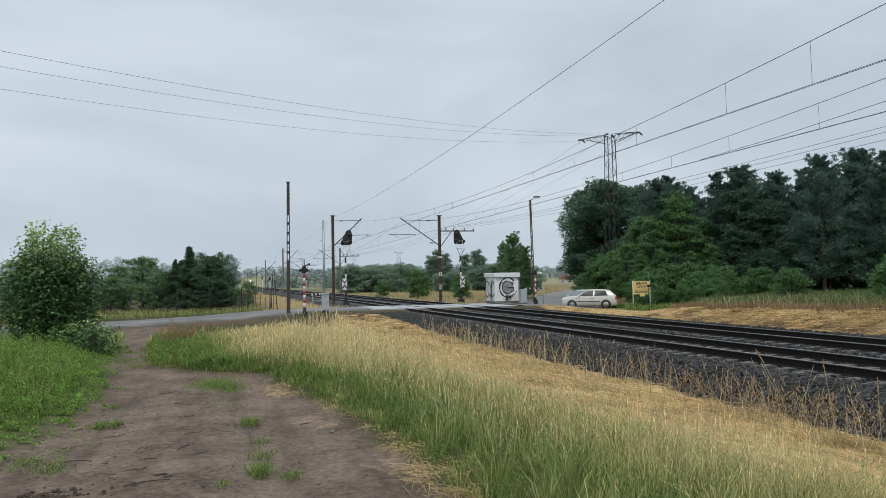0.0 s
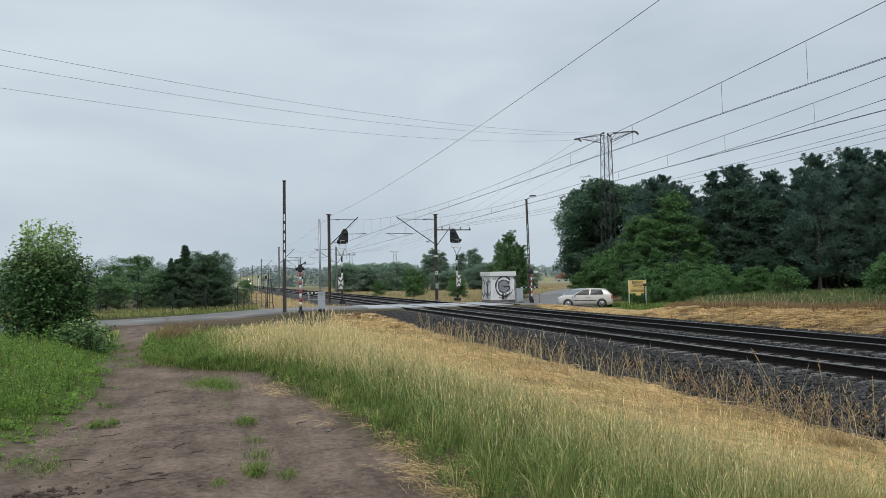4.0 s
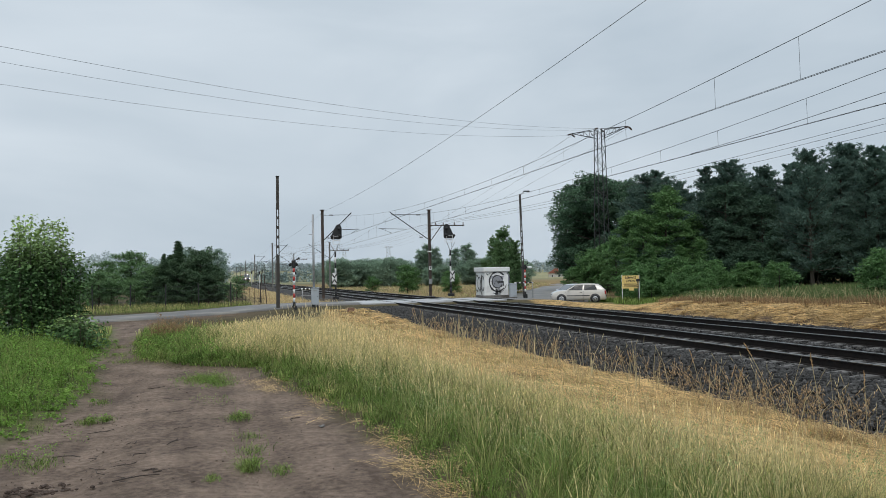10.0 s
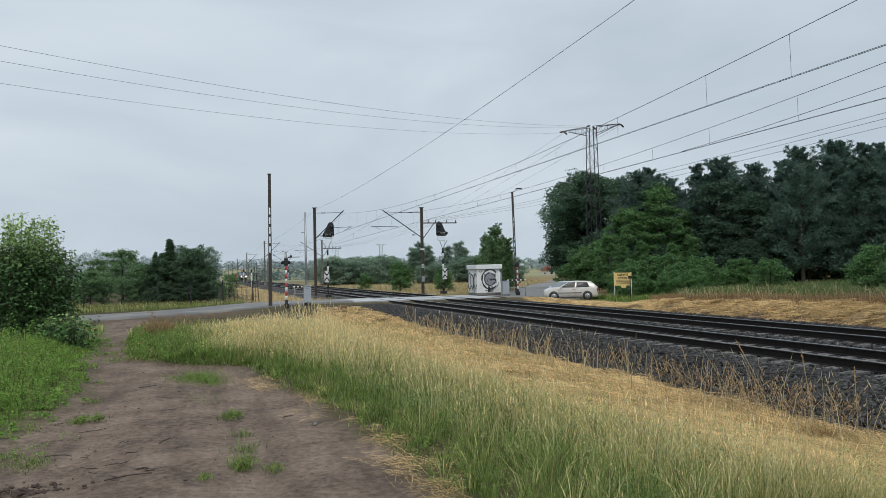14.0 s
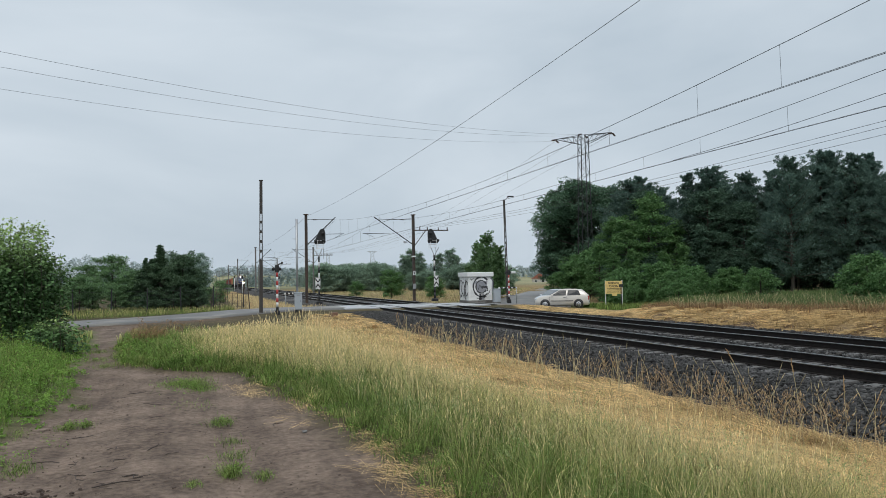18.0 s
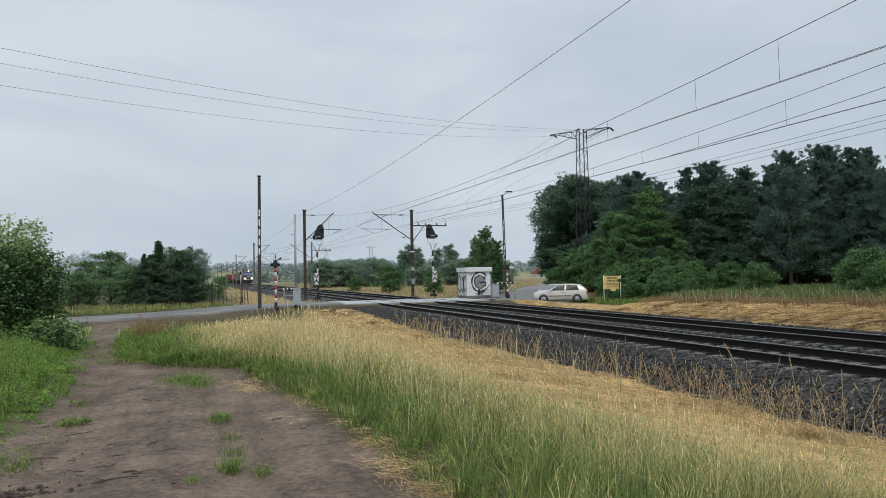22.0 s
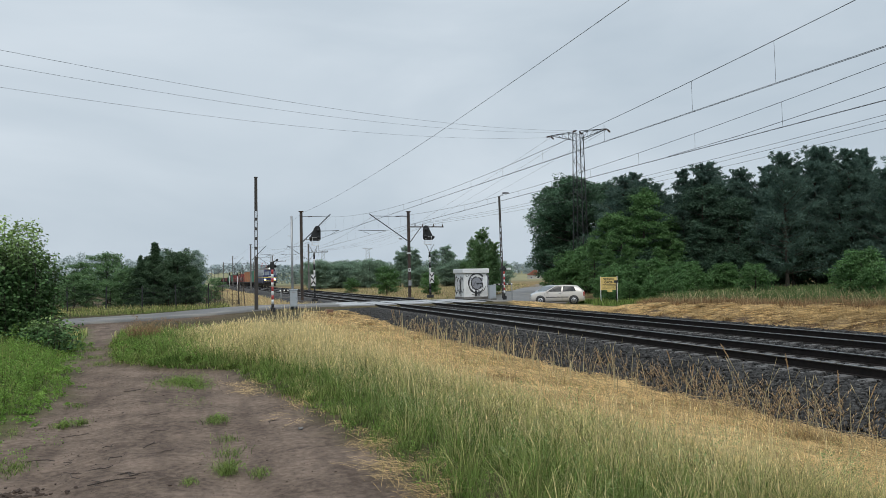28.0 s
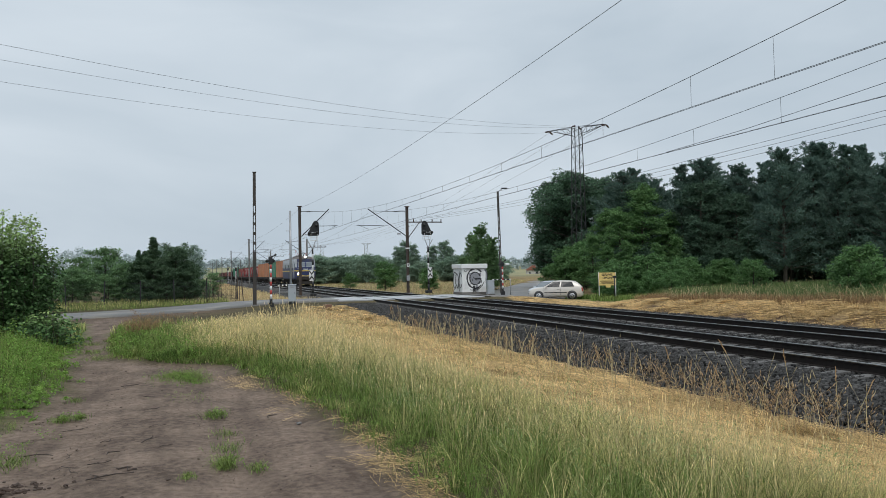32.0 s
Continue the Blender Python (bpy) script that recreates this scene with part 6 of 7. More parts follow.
def tank_wagon(frame_mat, barrel_mat, label):
    L = 13.6
    t = thing("tank_container_wagon", pose(TRACK_X[1], 0, 0), label, "freight wagon", "wagons of the train")
    flat_frame(t, L)
    for k in range(2):
        y = .75 + k * 6.15
        c = thing_part("tank_container", t)
        ln, h, z0 = 6.0, 2.55, 1.19
        bm = bmesh.new()
        bm_rod(bm, (0, y + .2, z0 + h / 2), (0, y + ln - .2, z0 + h / 2), 1.08, n=24)
        bmesh.ops.bevel(bm, geom=[e for e in bm.edges if abs(e.verts[0].co.y - e.verts[1].co.y) < .01], offset=.25, segments=3, affect="EDGES")
        part("barrel", bm, barrel_mat, c, smooth=True)
        for yy in (y + .08, y + ln - .08):
            bm = bmesh.new()
            for s in (-1, 1):
                bm_box(bm, (s * 1.16, yy, z0 + h / 2), (.13, .13, h))
                bm_box(bm, (0, yy, z0 + h / 2 + s * (h / 2 - .07)), (2.4, .13, .13))
                bm_rod(bm, (s * 1.15, yy, z0 + h / 2), (0, yy, z0 + h - .1), .05, n=5)
                bm_rod(bm, (s * 1.15, yy, z0 + h / 2), (0, yy, z0 + .1), .05, n=5)
            part("end_frame", bm, frame_mat, c)
        bm = bmesh.new()
        for s in (-1, 1):
            for z in (z0 + .07, z0 + h - .07):
                bm_box(bm, (s * 1.16, y + ln / 2, z), (.12, ln, .12))
            bm_rod(bm, (s * 1.16, y + .1, z0 + .1), (s * 1.16, y + ln / 2, z0 + h - .1), .045, n=5)
            bm_rod(bm, (s * 1.16, y + ln - .1, z0 + .1), (s * 1.16, y + ln / 2, z0 + h - .1), .045, n=5)
        part("side_frame", bm, frame_mat, c)
        box_part("walkway", (0, y + ln / 2, z0 + h - .02), (.6, ln - .3, .05), M["galv"], c)
    return t, L


def open_wagon(colour, label):
    L = 14.0
    t = thing("open_wagon", pose(TRACK_X[1], 0, 0), label, "freight wagon", "wagons of the train")
    flat_frame(t, L)
    for s in (-1, 1):
        w = box_part("side_wall", (s * 1.4, L / 2, 2.1), (.08, L - 1.3, 1.85), colour, t)
        for k in range(9):
            box_part("rib", (s * 1.47, .9 + k * (L - 1.8) / 8, 2.1), (.1, .12, 1.8), colour, w)
        box_part("end_wall", (0, L / 2 + s * (L / 2 - .7), 2.1), (2.75, .08, 1.85), colour, t)
    box_part("load", (0, L / 2, 2.6), (2.7, L - 1.5, .5), GRIME, t, "dark heaped load", bevel=.15)
    return t, L


def make_train():
    make_loco()
    orange = mat("orange_container_paint", (0.46, 0.17, 0.07), (0.55, 0.23, 0.10), rough=.55, scale=1, fine=20, stain=(0.36, 0.13, 0.06), stain_scale=.6)
    green = mat("green_container_paint", (0.035, 0.20, 0.12), (0.06, 0.27, 0.17), rough=.55, scale=1, fine=20, stain=(0.06, 0.15, 0.10), stain_scale=.6)
    redp = mat("red_frame_paint", (0.24, 0.04, 0.038), (0.33, 0.07, 0.06), rough=.55, scale=1, fine=20)
    tankw = mat("white_tank_shell", (0.46, 0.45, 0.45), (0.6, 0.58, 0.58), rough=.4, scale=1, fine=20, stain=(0.38, 0.2, 0.18), stain_scale=.5)
    maroon = mat("faded_maroon_paint", (0.14, 0.05, 0.045), (0.22, 0.09, 0.08), rough=.7, scale=1, fine=20)
    at_y = 19.6
    row = [container_wagon(orange, "flat wagon with an orange corrugated container"), container_wagon(green, "flat wagon with a green corrugated container"),
           container_wagon(orange, "flat wagon with an orange corrugated container"), container_wagon(orange, "flat wagon with an orange corrugated container")]
    for k in range(6):
        row.append(tank_wagon(redp, tankw, "flat wagon with red-framed tank containers"))
    for k in range(3):
        row.append(container_wagon(maroon if k % 2 else green, "flat wagon with a faded corrugated container"))
    for k in range(12):
        row.append(open_wagon(maroon if k % 3 else GRIME, "dark open freight wagon with a heaped load"))
    for t, L in row:
        TRAIN.append((t, at_y))
        at_y += L


make_train()


# ---- grass, straw and weeds ----
GR = np.random.RandomState(17)


def blades(x, y, z, h, w, lean, az, tip=1.0, bend=1.0):
    """Tapered blades of five corners: foot, middle and tip, leaning towards az."""
    n = len(x)
    ux, uy = np.cos(az), np.sin(az)
    fa = GR.uniform(0, 6.283, n)
    sx, sy = np.cos(fa), np.sin(fa)
    P = np.zeros((n, 5, 3))
    l1, l2 = lean * .35 * h, lean * h * bend
    for i, s in ((0, -.5), (1, .5)):
        P[:, i] = np.stack([x + sx * w * s, y + sy * w * s, z - .02], -1)
    for i, s in ((2, -.42), (3, .42)):
        P[:, i] = np.stack([x + ux * l1 + sx * w * s, y + uy * l1 + sy * w * s, z + h * .55], -1)
    P[:, 4] = np.stack([x + ux * l2, y + uy * l2, z + h * (1 - .3 * lean * lean)], -1)
    base = (np.arange(n) * 5)[:, None, None]
    F = (np.array([(0, 1, 3), (0, 3, 2), (2, 3, 4)])[None] + base).reshape(-1, 3)
    tp = np.tile(np.array([0, 0, .62, .62, 1.0]), (n, 1)) * np.broadcast_to(np.asarray(tip, float), (n,))[:, None]
    return P.reshape(-1, 3), F, tp.ravel()


def heads(x, y, z, L, w, az, lean):
    """Slim seed heads: a spindle of six corners."""
    n = len(x)
    d = np.stack([np.cos(az) * lean, np.sin(az) * lean, np.ones(n)], -1)
    d /= np.linalg.norm(d, axis=1)[:, None]
    a = np.cross(d, np.array([0, 1.0, 0.1]))
    a /= np.linalg.norm(a, axis=1)[:, None]
    b = np.cross(d, a)
    p = np.stack([x, y, z], -1)
    P = np.stack([p, p + d * L[:, None] * .45 + a * w[:, None], p + d * L[:, None] * .4 + b * w[:, None], p + d * L[:, None] * .45 - a * w[:, None],
                  p + d * L[:, None] * .4 - b * w[:, None], p + d * L[:, None]], 1)
    f = np.array([(0, 2, 1), (0, 3, 2), (0, 4, 3), (0, 1, 4), (5, 1, 2), (5, 2, 3), (5, 3, 4), (5, 4, 1)])
    return P.reshape(-1, 3), (f[None] + (np.arange(n) * 6)[:, None, None]).reshape(-1, 3)


def join(sets):
    V, F, T, off = [], [], [], 0
    for s in sets:
        V.append(s[0])
        F.append(s[1] + off)
        T.append(s[2] if len(s) > 2 else np.ones(len(s[0])))
        off += len(s[0])
    return np.concatenate(V), np.concatenate(F), np.concatenate(T)


def stuff(name, sets, material, label, category):
    V, F, T = join(sets)
    tagged(new(name, np_mesh(name, V, F, M[material], {"tip": T})), label, category, kind="stuff")


def scatter(n, x0, x1, y0, y1, power=1.6):
    """Spots in a field, denser near the camera."""
    return GR.uniform(x0, x1, n), y0 + (y1 - y0) * GR.rand(n) ** power


def pick(x, y, ok):
    return x[ok], y[ok]


def off_road(x, y, d):
    """Spots at least d metres from the road's middle."""
    return np.array([((ROAD[:, 0] - a) ** 2 + (ROAD[:, 1] - b) ** 2).min() > d * d for a, b in zip(x, y)], bool)


def wid(x, y, w, least=.00085):
    return np.maximum(w, least * np.hypot(x, y)) * GR.uniform(.7, 1.3, len(x))


def patch(x, y, s, seed):
    return .5 + .5 * bumps(x, y, s, seed)


def straw_edge(y):
    """Where the mown straw begins beside the railway."""
    return np.interp(y, [4, 5.7, 7.6, 9, 11.3, 14.2, 17.4, 24, 30, 36, 45], [5.5, 5.1, 4.75, 4.5, 4.2, 3.85, 3.45, 3.3, 3.6, 4.7, 6.2])


def verge_end(x):
    return np.interp(x, [-3, 0, 2, 4], [27.0, 28.5, 31.5, 34])


def across(x, y):
    """0 at the sandy way's edge, 1 where the straw begins."""
    b = track_edges(y)[1]
    return (x - b) / (straw_edge(y) - b)


def golden(x, y):
    """How far the verge has ripened: green by the way, gold towards the straw and further off."""
    v = across(x, y)
    return np.maximum(smooth(.32, .85, v), smooth(.22, .52, v) * smooth(10, 17, y))


def tussocks():
    """Arching bunches that stand out of the verge."""
    out = []
    for n, x0, x1, tipped, hh in ((5200, -2.2, 5.4, .05, .40), (1800, -2.0, 5.4, .38, .46), (3400, -.4, 5.8, .78, .52)):
        cx, cy = scatter(n, x0, x1, 4.6, 26, 1.35)
        ok = (cx > track_edges(cy)[1] + .12) & (cx < straw_edge(cy) + .2) & ((tipped > .3) == (GR.rand(n) < golden(cx, cy) * .8 + .10))
        cx, cy = pick(cx, cy, ok)
        k = 26
        th = GR.uniform(0, 6.283, (len(cx), k))
        r = GR.uniform(0, .06, th.shape)
        x, y = (cx[:, None] + np.cos(th) * r).ravel(), (cy[:, None] + np.sin(th) * r).ravel()
        h = (GR.uniform(.5, 1.2, len(cx))[:, None] * GR.uniform(.5, 1.15, th.shape)).ravel() * hh
        h *= .36 + .64 * smooth(0, .9, x - track_edges(y)[1])
        h *= 1 - .4 * smooth(.75, 1.05, across(x, y))
        shade = np.repeat(np.clip(tipped + GR.normal(0, .12, len(cx)), 0, 1), k)
        out.append(blades(x, y, land(x, y), h, wid(x, y, .0046, .00060), GR.uniform(.15, 1.2, len(x)), th.ravel(), np.clip(shade + GR.normal(0, .05, len(x)), 0, 1)))
    return out


def lying(x, y, ln, thick, lift, way, arch=.02):
    """Stalks that lie on the ground along the direction way, each bowed a little."""
    n = len(x)
    z = land(x, y) + lift
    ux, uy = np.cos(way), np.sin(way)
    P = np.zeros((n, 6, 3))
    bow = GR.normal(0, .12, n) * ln
    for i, u in enumerate((-.5, 0, .5)):
        cx, cy = x + ux * ln * u - uy * bow * (u == 0), y + uy * ln * u + ux * bow * (u == 0)
        cz = z + (arch * GR.uniform(.2, 1.6, n) if u == 0 else GR.normal(-.012, .012, n))
        w = thick * (1.0 if u == 0 else .7)
        P[:, i * 2] = np.stack([cx - uy * w, cy + ux * w, cz], -1)
        P[:, i * 2 + 1] = np.stack([cx + uy * w, cy - ux * w, cz + w * .6], -1)
    F = (np.array([(0, 1, 3), (0, 3, 2), (2, 3, 5), (2, 5, 4)])[None] + (np.arange(n) * 6)[:, None, None]).reshape(-1, 3)
    return P.reshape(-1, 3), F, np.ones(n * 6)


def swaths(n, k, x0, x1, y0, y1, power, ok, along, ln, lift, least):
    """Bunches of k stalks swept the same way, heaped here and there."""
    cx, cy = scatter(n, x0, x1, y0, y1, power)
    cx, cy = pick(cx, cy, ok(cx, cy))
    m = len(cx)
    way = np.repeat(along + .75 * bumps(cx, cy, .8, 3.0) + .5 * bumps(cx, cy, 2.6, 1.0) + GR.normal(0, .25, m), k) + GR.normal(0, .22, m * k)
    up = np.repeat(lift * (1 - .8 * smooth(38, 44, cy) * (cx > 20)) * np.clip(.25 + .75 * bumps(cx, cy, 1.9, 6.0) + GR.normal(0, .3, m), .0, 1.5), k) * GR.uniform(.3, 1, m * k)
    x, y = np.repeat(cx, k) + GR.normal(0, .10, m * k), np.repeat(cy, k) + GR.normal(0, .10, m * k)
    return lying(x, y, GR.uniform(*ln, m * k), np.maximum(.0020, least * np.hypot(x, y)) * GR.uniform(.6, 1.3, m * k), up, way)


def plumes(x, y, h, least):
    """Seeding grass: thin bowed stems, each with a loose head of small spikelets up its last third."""
    n = len(x)
    az, le = GR.uniform(0, 6.283, n), GR.uniform(.05, .75, n)
    z = land(x, y)
    out = [blades(x, y, z, h, np.maximum(.0034, least * np.hypot(x, y)), le, az, 1.0)]
    for u in np.linspace(.66, 1.0, 6):
        q = GR.normal(0, .012, (2, n))
        w = le * h * (.35 + (u - .55) / .45 * .65)
        zz = z + h * (.55 + (u - .55) / .45 * (.45 - .3 * le * le))
        out.append(heads(x + np.cos(az) * w + q[0], y + np.sin(az) * w + q[1], zz, h * GR.uniform(.08, .13, n), np.maximum(.0068, least * 1.5 * np.hypot(x, y)) * GR.uniform(.7, 1.3, n), az + GR.normal(0, .7, n), le * 1.4 + .2))
    return out


def make_grass():
    # green verge between the sandy way and the straw
    x, y = scatter(130000, -2.4, 5.6, 4.2, 34, 1.5)
    _, b = track_edges(y)
    ok = (x > b + .06 * GR.randn(len(x))) & (x < straw_edge(y) + .35 * GR.randn(len(x))) & (GR.rand(len(x)) < .22 + .85 * smooth(.3, .7, patch(x, y, 1.9, 1.0))) & (y < verge_end(x) + GR.randn(len(x)))
    x, y = pick(x, y, ok)
    v = across(x, y)
    h = (.06 + .22 * smooth(0, .45, v) - .10 * smooth(.7, 1.0, v)) * GR.uniform(.4, 1.35, len(x)) * (.45 + .95 * patch(x, y, 1.4, 2.0))
    gold = .16 + .66 * golden(x, y) * smooth(.1, .55, patch(x, y, .9, 9.0) + .35 * golden(x, y))
    dry = np.where(GR.rand(len(x)) < gold, GR.uniform(.35, 1, len(x)), GR.uniform(0, .28, len(x)))
    stuff("green_grass", [blades(x, y, land(x, y), h, wid(x, y, .0042, .0006), GR.uniform(.1, 1.0, len(x)), GR.uniform(0, 6.283, len(x)), dry), *tussocks()],
          "grassgreen", "rank green grass on the verge of the dirt way", "grass")
    # tall ripe grass among it, in loose drifts
    x, y = scatter(112000, -2.2, 6.4, 4.4, 40, 1.12)
    _, b = track_edges(y)
    v = across(x, y)
    drift = smooth(.32, .78, patch(x, y, 1.15, 5.0))
    ok = (v > .18 + .12 * GR.rand(len(x))) & (v < 1.02 + (.20 + .16 * smooth(13, 8, y)) * np.abs(GR.randn(len(x)))) & (y < verge_end(x) + GR.randn(len(x))) & (GR.rand(len(x)) < smooth(40, 31, y)) & (GR.rand(len(x)) < .26 + .66 * golden(x, y) + .3 * smooth(14, 20, y)) & (GR.rand(len(x)) < .22 + .8 * drift) & (GR.rand(len(x)) < smooth(-1.6, 1.0, x) + .9 * smooth(15, 11, y))
    x, y = pick(x, y, ok)
    v = across(x, y)
    h = (.46 + .10 * smooth(14, 24, y)) * (.5 + .5 * smooth(-.8, 1.4, x)) * GR.uniform(.5, 1.4, len(x)) * (.5 + .8 * patch(x, y, 1.15, 5.0)) * (1 - .66 * smooth(21, 32, y)) * (1 - .38 * smooth(.75, 1.05, v))
    # the one high bunch beside the straw path
    n = 900
    bx, by = GR.normal(2.25, .30, n), GR.normal(17.6, .8, n)
    x, y, h = np.concatenate([x, bx]), np.concatenate([y, by]), np.concatenate([h, GR.uniform(.45, 1.12, n)])
    z = land(x, y)
    az = GR.normal(1.2, 1.6, len(x))
    le = GR.uniform(.03, .70, len(x)) ** 1.4
    st = blades(x, y, z, h, wid(x, y, .0034, .00048), le, az, GR.uniform(.5, 1.0, len(x)))
    k = GR.rand(len(x)) < .5
    hd = heads(x[k] + np.cos(az[k]) * le[k] * h[k] * .8, y[k] + np.sin(az[k]) * le[k] * h[k] * .8, z[k] + h[k] * .88, h[k] * GR.uniform(.12, .2, k.sum()),
               np.maximum(.0026, .00020 * np.hypot(x[k], y[k])), az[k], le[k] * 1.2)
    stuff("ripe_grass", [st, hd], "ripe", "tall ripe straw-coloured grass with seed heads", "grass")
    # mown straw beside the ballast, swept into bunches along the track
    sets = [swaths(9000, 12, 3.0, 8.9, 4.5, 50, 1.7, lambda x, y: (x > straw_edge(y) - .25 + .35 * GR.randn(len(x))) & (x < 8.55 + .3 * bumps(x * 0, y, 1.3, 1.0)) & (y < 47) & (GR.rand(len(x)) < 1 - .7 * smooth(34, 44, y)),
                   1.75, (.22, .62), .13, .00034)]
    # straw spilled on the way's edge
    for cx, cy, sx, sy, n in ((1.72, 8.2, .16, .8, 26), (1.9, 6.8, .22, .6, 44), (.85, 13.6, .16, .7, 20), (1.35, 11.0, .14, .6, 12)):
        xx, yy = np.repeat(GR.normal(cx, sx, n), 11) + GR.normal(0, .06, n * 11), np.repeat(GR.normal(cy, sy, n), 11) + GR.normal(0, .08, n * 11)
        sets.append(lying(xx, yy, GR.uniform(.10, .45, n * 11), np.full(n * 11, .0013), GR.uniform(-.04, .03, n * 11), np.repeat(GR.normal(2.5, .5, n), 11) + GR.normal(0, .3, n * 11), .015))
    # the far side's mown bank
    def bank(x, y):
        ok = (x > 20.8 + .5 * bumps(x, y, .9, 4.0)) & np.where(y < 37, x < 23.2 + .2 * bumps(x, y, .7, 2.0), x < 26.5)
        return ok & (GR.rand(len(x)) < .2 + .8 * smooth(.25, .6, patch(x, y, 2.3, 8.0)) + .5 * smooth(21.6, 22.6, x))
    sets.append(swaths(5200, 10, 20.3, 27.5, 10, 52, 1.15, bank, 2.7, (.35, .95), .16, .00030))
    x, y = scatter(20000, 20.3, 27.0, 9, 52, 1.2)
    x, y = pick(x, y, bank(x, y))
    low = 1 - .7 * smooth(36, 40, y)
    sets.append(blades(x, y, land(x, y), GR.uniform(.08, .26, len(x)) * low, wid(x, y, .006, .0005), GR.uniform(.7, 1.6, len(x)), GR.normal(3.5, .5, len(x)), 1.0))
    stuff("mown_straw", sets, "straw", "golden mown straw lying beside the railway", "straw")
    xs, ys = scatter(26000, 3.0, 8.5, 4.6, 34, 1.6)
    ok = (xs > straw_edge(ys) - .4) & (GR.rand(len(xs)) < .12 + .9 * smooth(.4, .75, patch(xs, ys, 1.3, 7.0)) * smooth(8.6, 6.0, xs))
    xs, ys = pick(xs, ys, ok)
    stuff("stubble", [blades(xs, ys, land(xs, ys), GR.uniform(.04, .26, len(xs)) * np.where(GR.rand(len(xs)) < .12, 2.2, 1), wid(xs, ys, .0030, .0005), GR.uniform(.2, 1.0, len(xs)), GR.uniform(0, 6.283, len(xs)), GR.uniform(.0, 1, len(xs)))],
          "ripe", "short golden stubble standing in the mown straw", "stubble")
    # brown seeding grass along the ballast's foot and on the far bank's shoulder
    x, y = [], []
    for cx, cy, r, n in ((7.5, 10.7, .16, 16), (7.4, 10.2, .14, 16), (7.5, 9.9, .2, 14), (7.6, 9.6, .2, 14), (7.6, 9.3, .16, 12), (7.5, 8.7, .16, 16), (7.6, 8.1, .22, 16), (7.9, 8.3, .2, 12), (7.3, 11.7, .14, 12), (8.1, 14.3, .2, 12), (8.0, 15.4, .25, 14),
                         (7.5, 25.3, .3, 14), (7.8, 22.8, .35, 16), (8.3, 22.5, .2, 12), (8.2, 20.7, .3, 14), (7.9, 29.0, .4, 18), (7.7, 17.6, .3, 14), (7.9, 12.9, .25, 14)):
        x.append(GR.normal(cx, r, n * 2))
        y.append(GR.normal(cy, r * 1.6, n * 2))
    x, y = np.concatenate(x + [GR.uniform(7.5, 8.6, 70)]), np.concatenate(y + [7.5 + 26 * GR.rand(70) ** 1.2])
    sets = plumes(x, y, GR.uniform(.18, .72, len(x)), .00022)
    # a rust-brown mound of old grass where the way meets the road's verge
    x, y = GR.normal(-1.4, .40, 1100), GR.normal(24.9, .5, 1100)
    sets.append(blades(x, y, land(x, y), GR.uniform(.35, .9, 1100) * np.exp(-((x + 1.4) / .65) ** 2), wid(x, y, .006, .0004), GR.uniform(.2, 1.3, 1100), GR.uniform(0, 6.283, 1100), GR.uniform(0, .6, 1100)))
    x, y = scatter(26000, 22.6, 25.0, 14, 38.0, 1.0)
    ok = GR.rand(len(x)) < smooth(22.6, 22.9, x) * smooth(25.0, 24.0, x) * (.35 + .65 * patch(x, y, .9, 4.0))
    x, y = pick(x, y, ok)
    sets.append(blades(x, y, land(x, y), GR.uniform(.15, .46, len(x)), wid(x, y, .006, .0005), GR.uniform(.1, 1.0, len(x)), GR.uniform(0, 6.283, len(x)), GR.uniform(0, .7, len(x))))
    stuff("brown_grass", sets, "brownseed", "brown seeding grass beside the ballast and on the far bank", "grass")
    # thin upright stalks along the ballast's foot and on the far bank
    x, y = scatter(280, 7.0, 8.7, 5.0, 30, 1.2)
    h = GR.uniform(.2, .95, len(x))
    az, le = GR.uniform(0, 6.283, len(x)), GR.uniform(.05, .55, len(x))
    z = land(x, y)
    st = blades(x, y, z, h, wid(x, y, .0042), le, az, 1.0)
    hd = heads(x + np.cos(az) * le * h * .85, y + np.sin(az) * le * h * .85, z + h * .86, h * .2, np.maximum(.006, .0004 * np.hypot(x, y)), az, le * 1.5)
    x2, y2 = scatter(9000, 23.0, 33, 12, 42, 1.0)
    ok = (y2 < 36 + 1.2 * (x2 - 23.2)) & (GR.rand(len(x2)) < .12 + .9 * patch(x2, y2, .9, 4.0) * smooth(25, 23.4, x2))
    x2, y2 = pick(x2, y2, ok)
    h2 = GR.uniform(.35, .95, len(x2))
    st2 = blades(x2, y2, land(x2, y2), h2, wid(x2, y2, .005, .00042), GR.uniform(.1, .9, len(x2)), GR.uniform(0, 6.283, len(x2)), 1.0)
    x3, y3 = scatter(30000, -30, 9.0, 57.5, 150, 1.6)
    ok = (x3 > 2.4 + .02 * (y3 - 57)) & (GR.rand(len(x3)) < .25 + .75 * patch(x3, y3, .3, 3.0))
    x3, y3 = pick(x3, y3, ok)
    st3 = blades(x3, y3, land(x3, y3), GR.uniform(.1, .35, len(x3)), wid(x3, y3, .01, .0005), GR.uniform(.1, .6, len(x3)), GR.uniform(0, 6.283, len(x3)), 1.0)
    x4, y4 = scatter(20000, 20.5, 75, 73, 190, 1.5)
    x4, y4 = pick(x4, y4, off_road(x4, y4, 3.6))
    st4 = blades(x4, y4, land(x4, y4), GR.uniform(.12, .4, len(x4)), wid(x4, y4, .010, .0004), GR.uniform(.1, .6, len(x4)), GR.uniform(0, 6.283, len(x4)), 1.0)
    stuff("dry_stalks", [st, hd, st2, st3, st4], "grassdry", "dry pale grass stalks beside the railway", "grass")
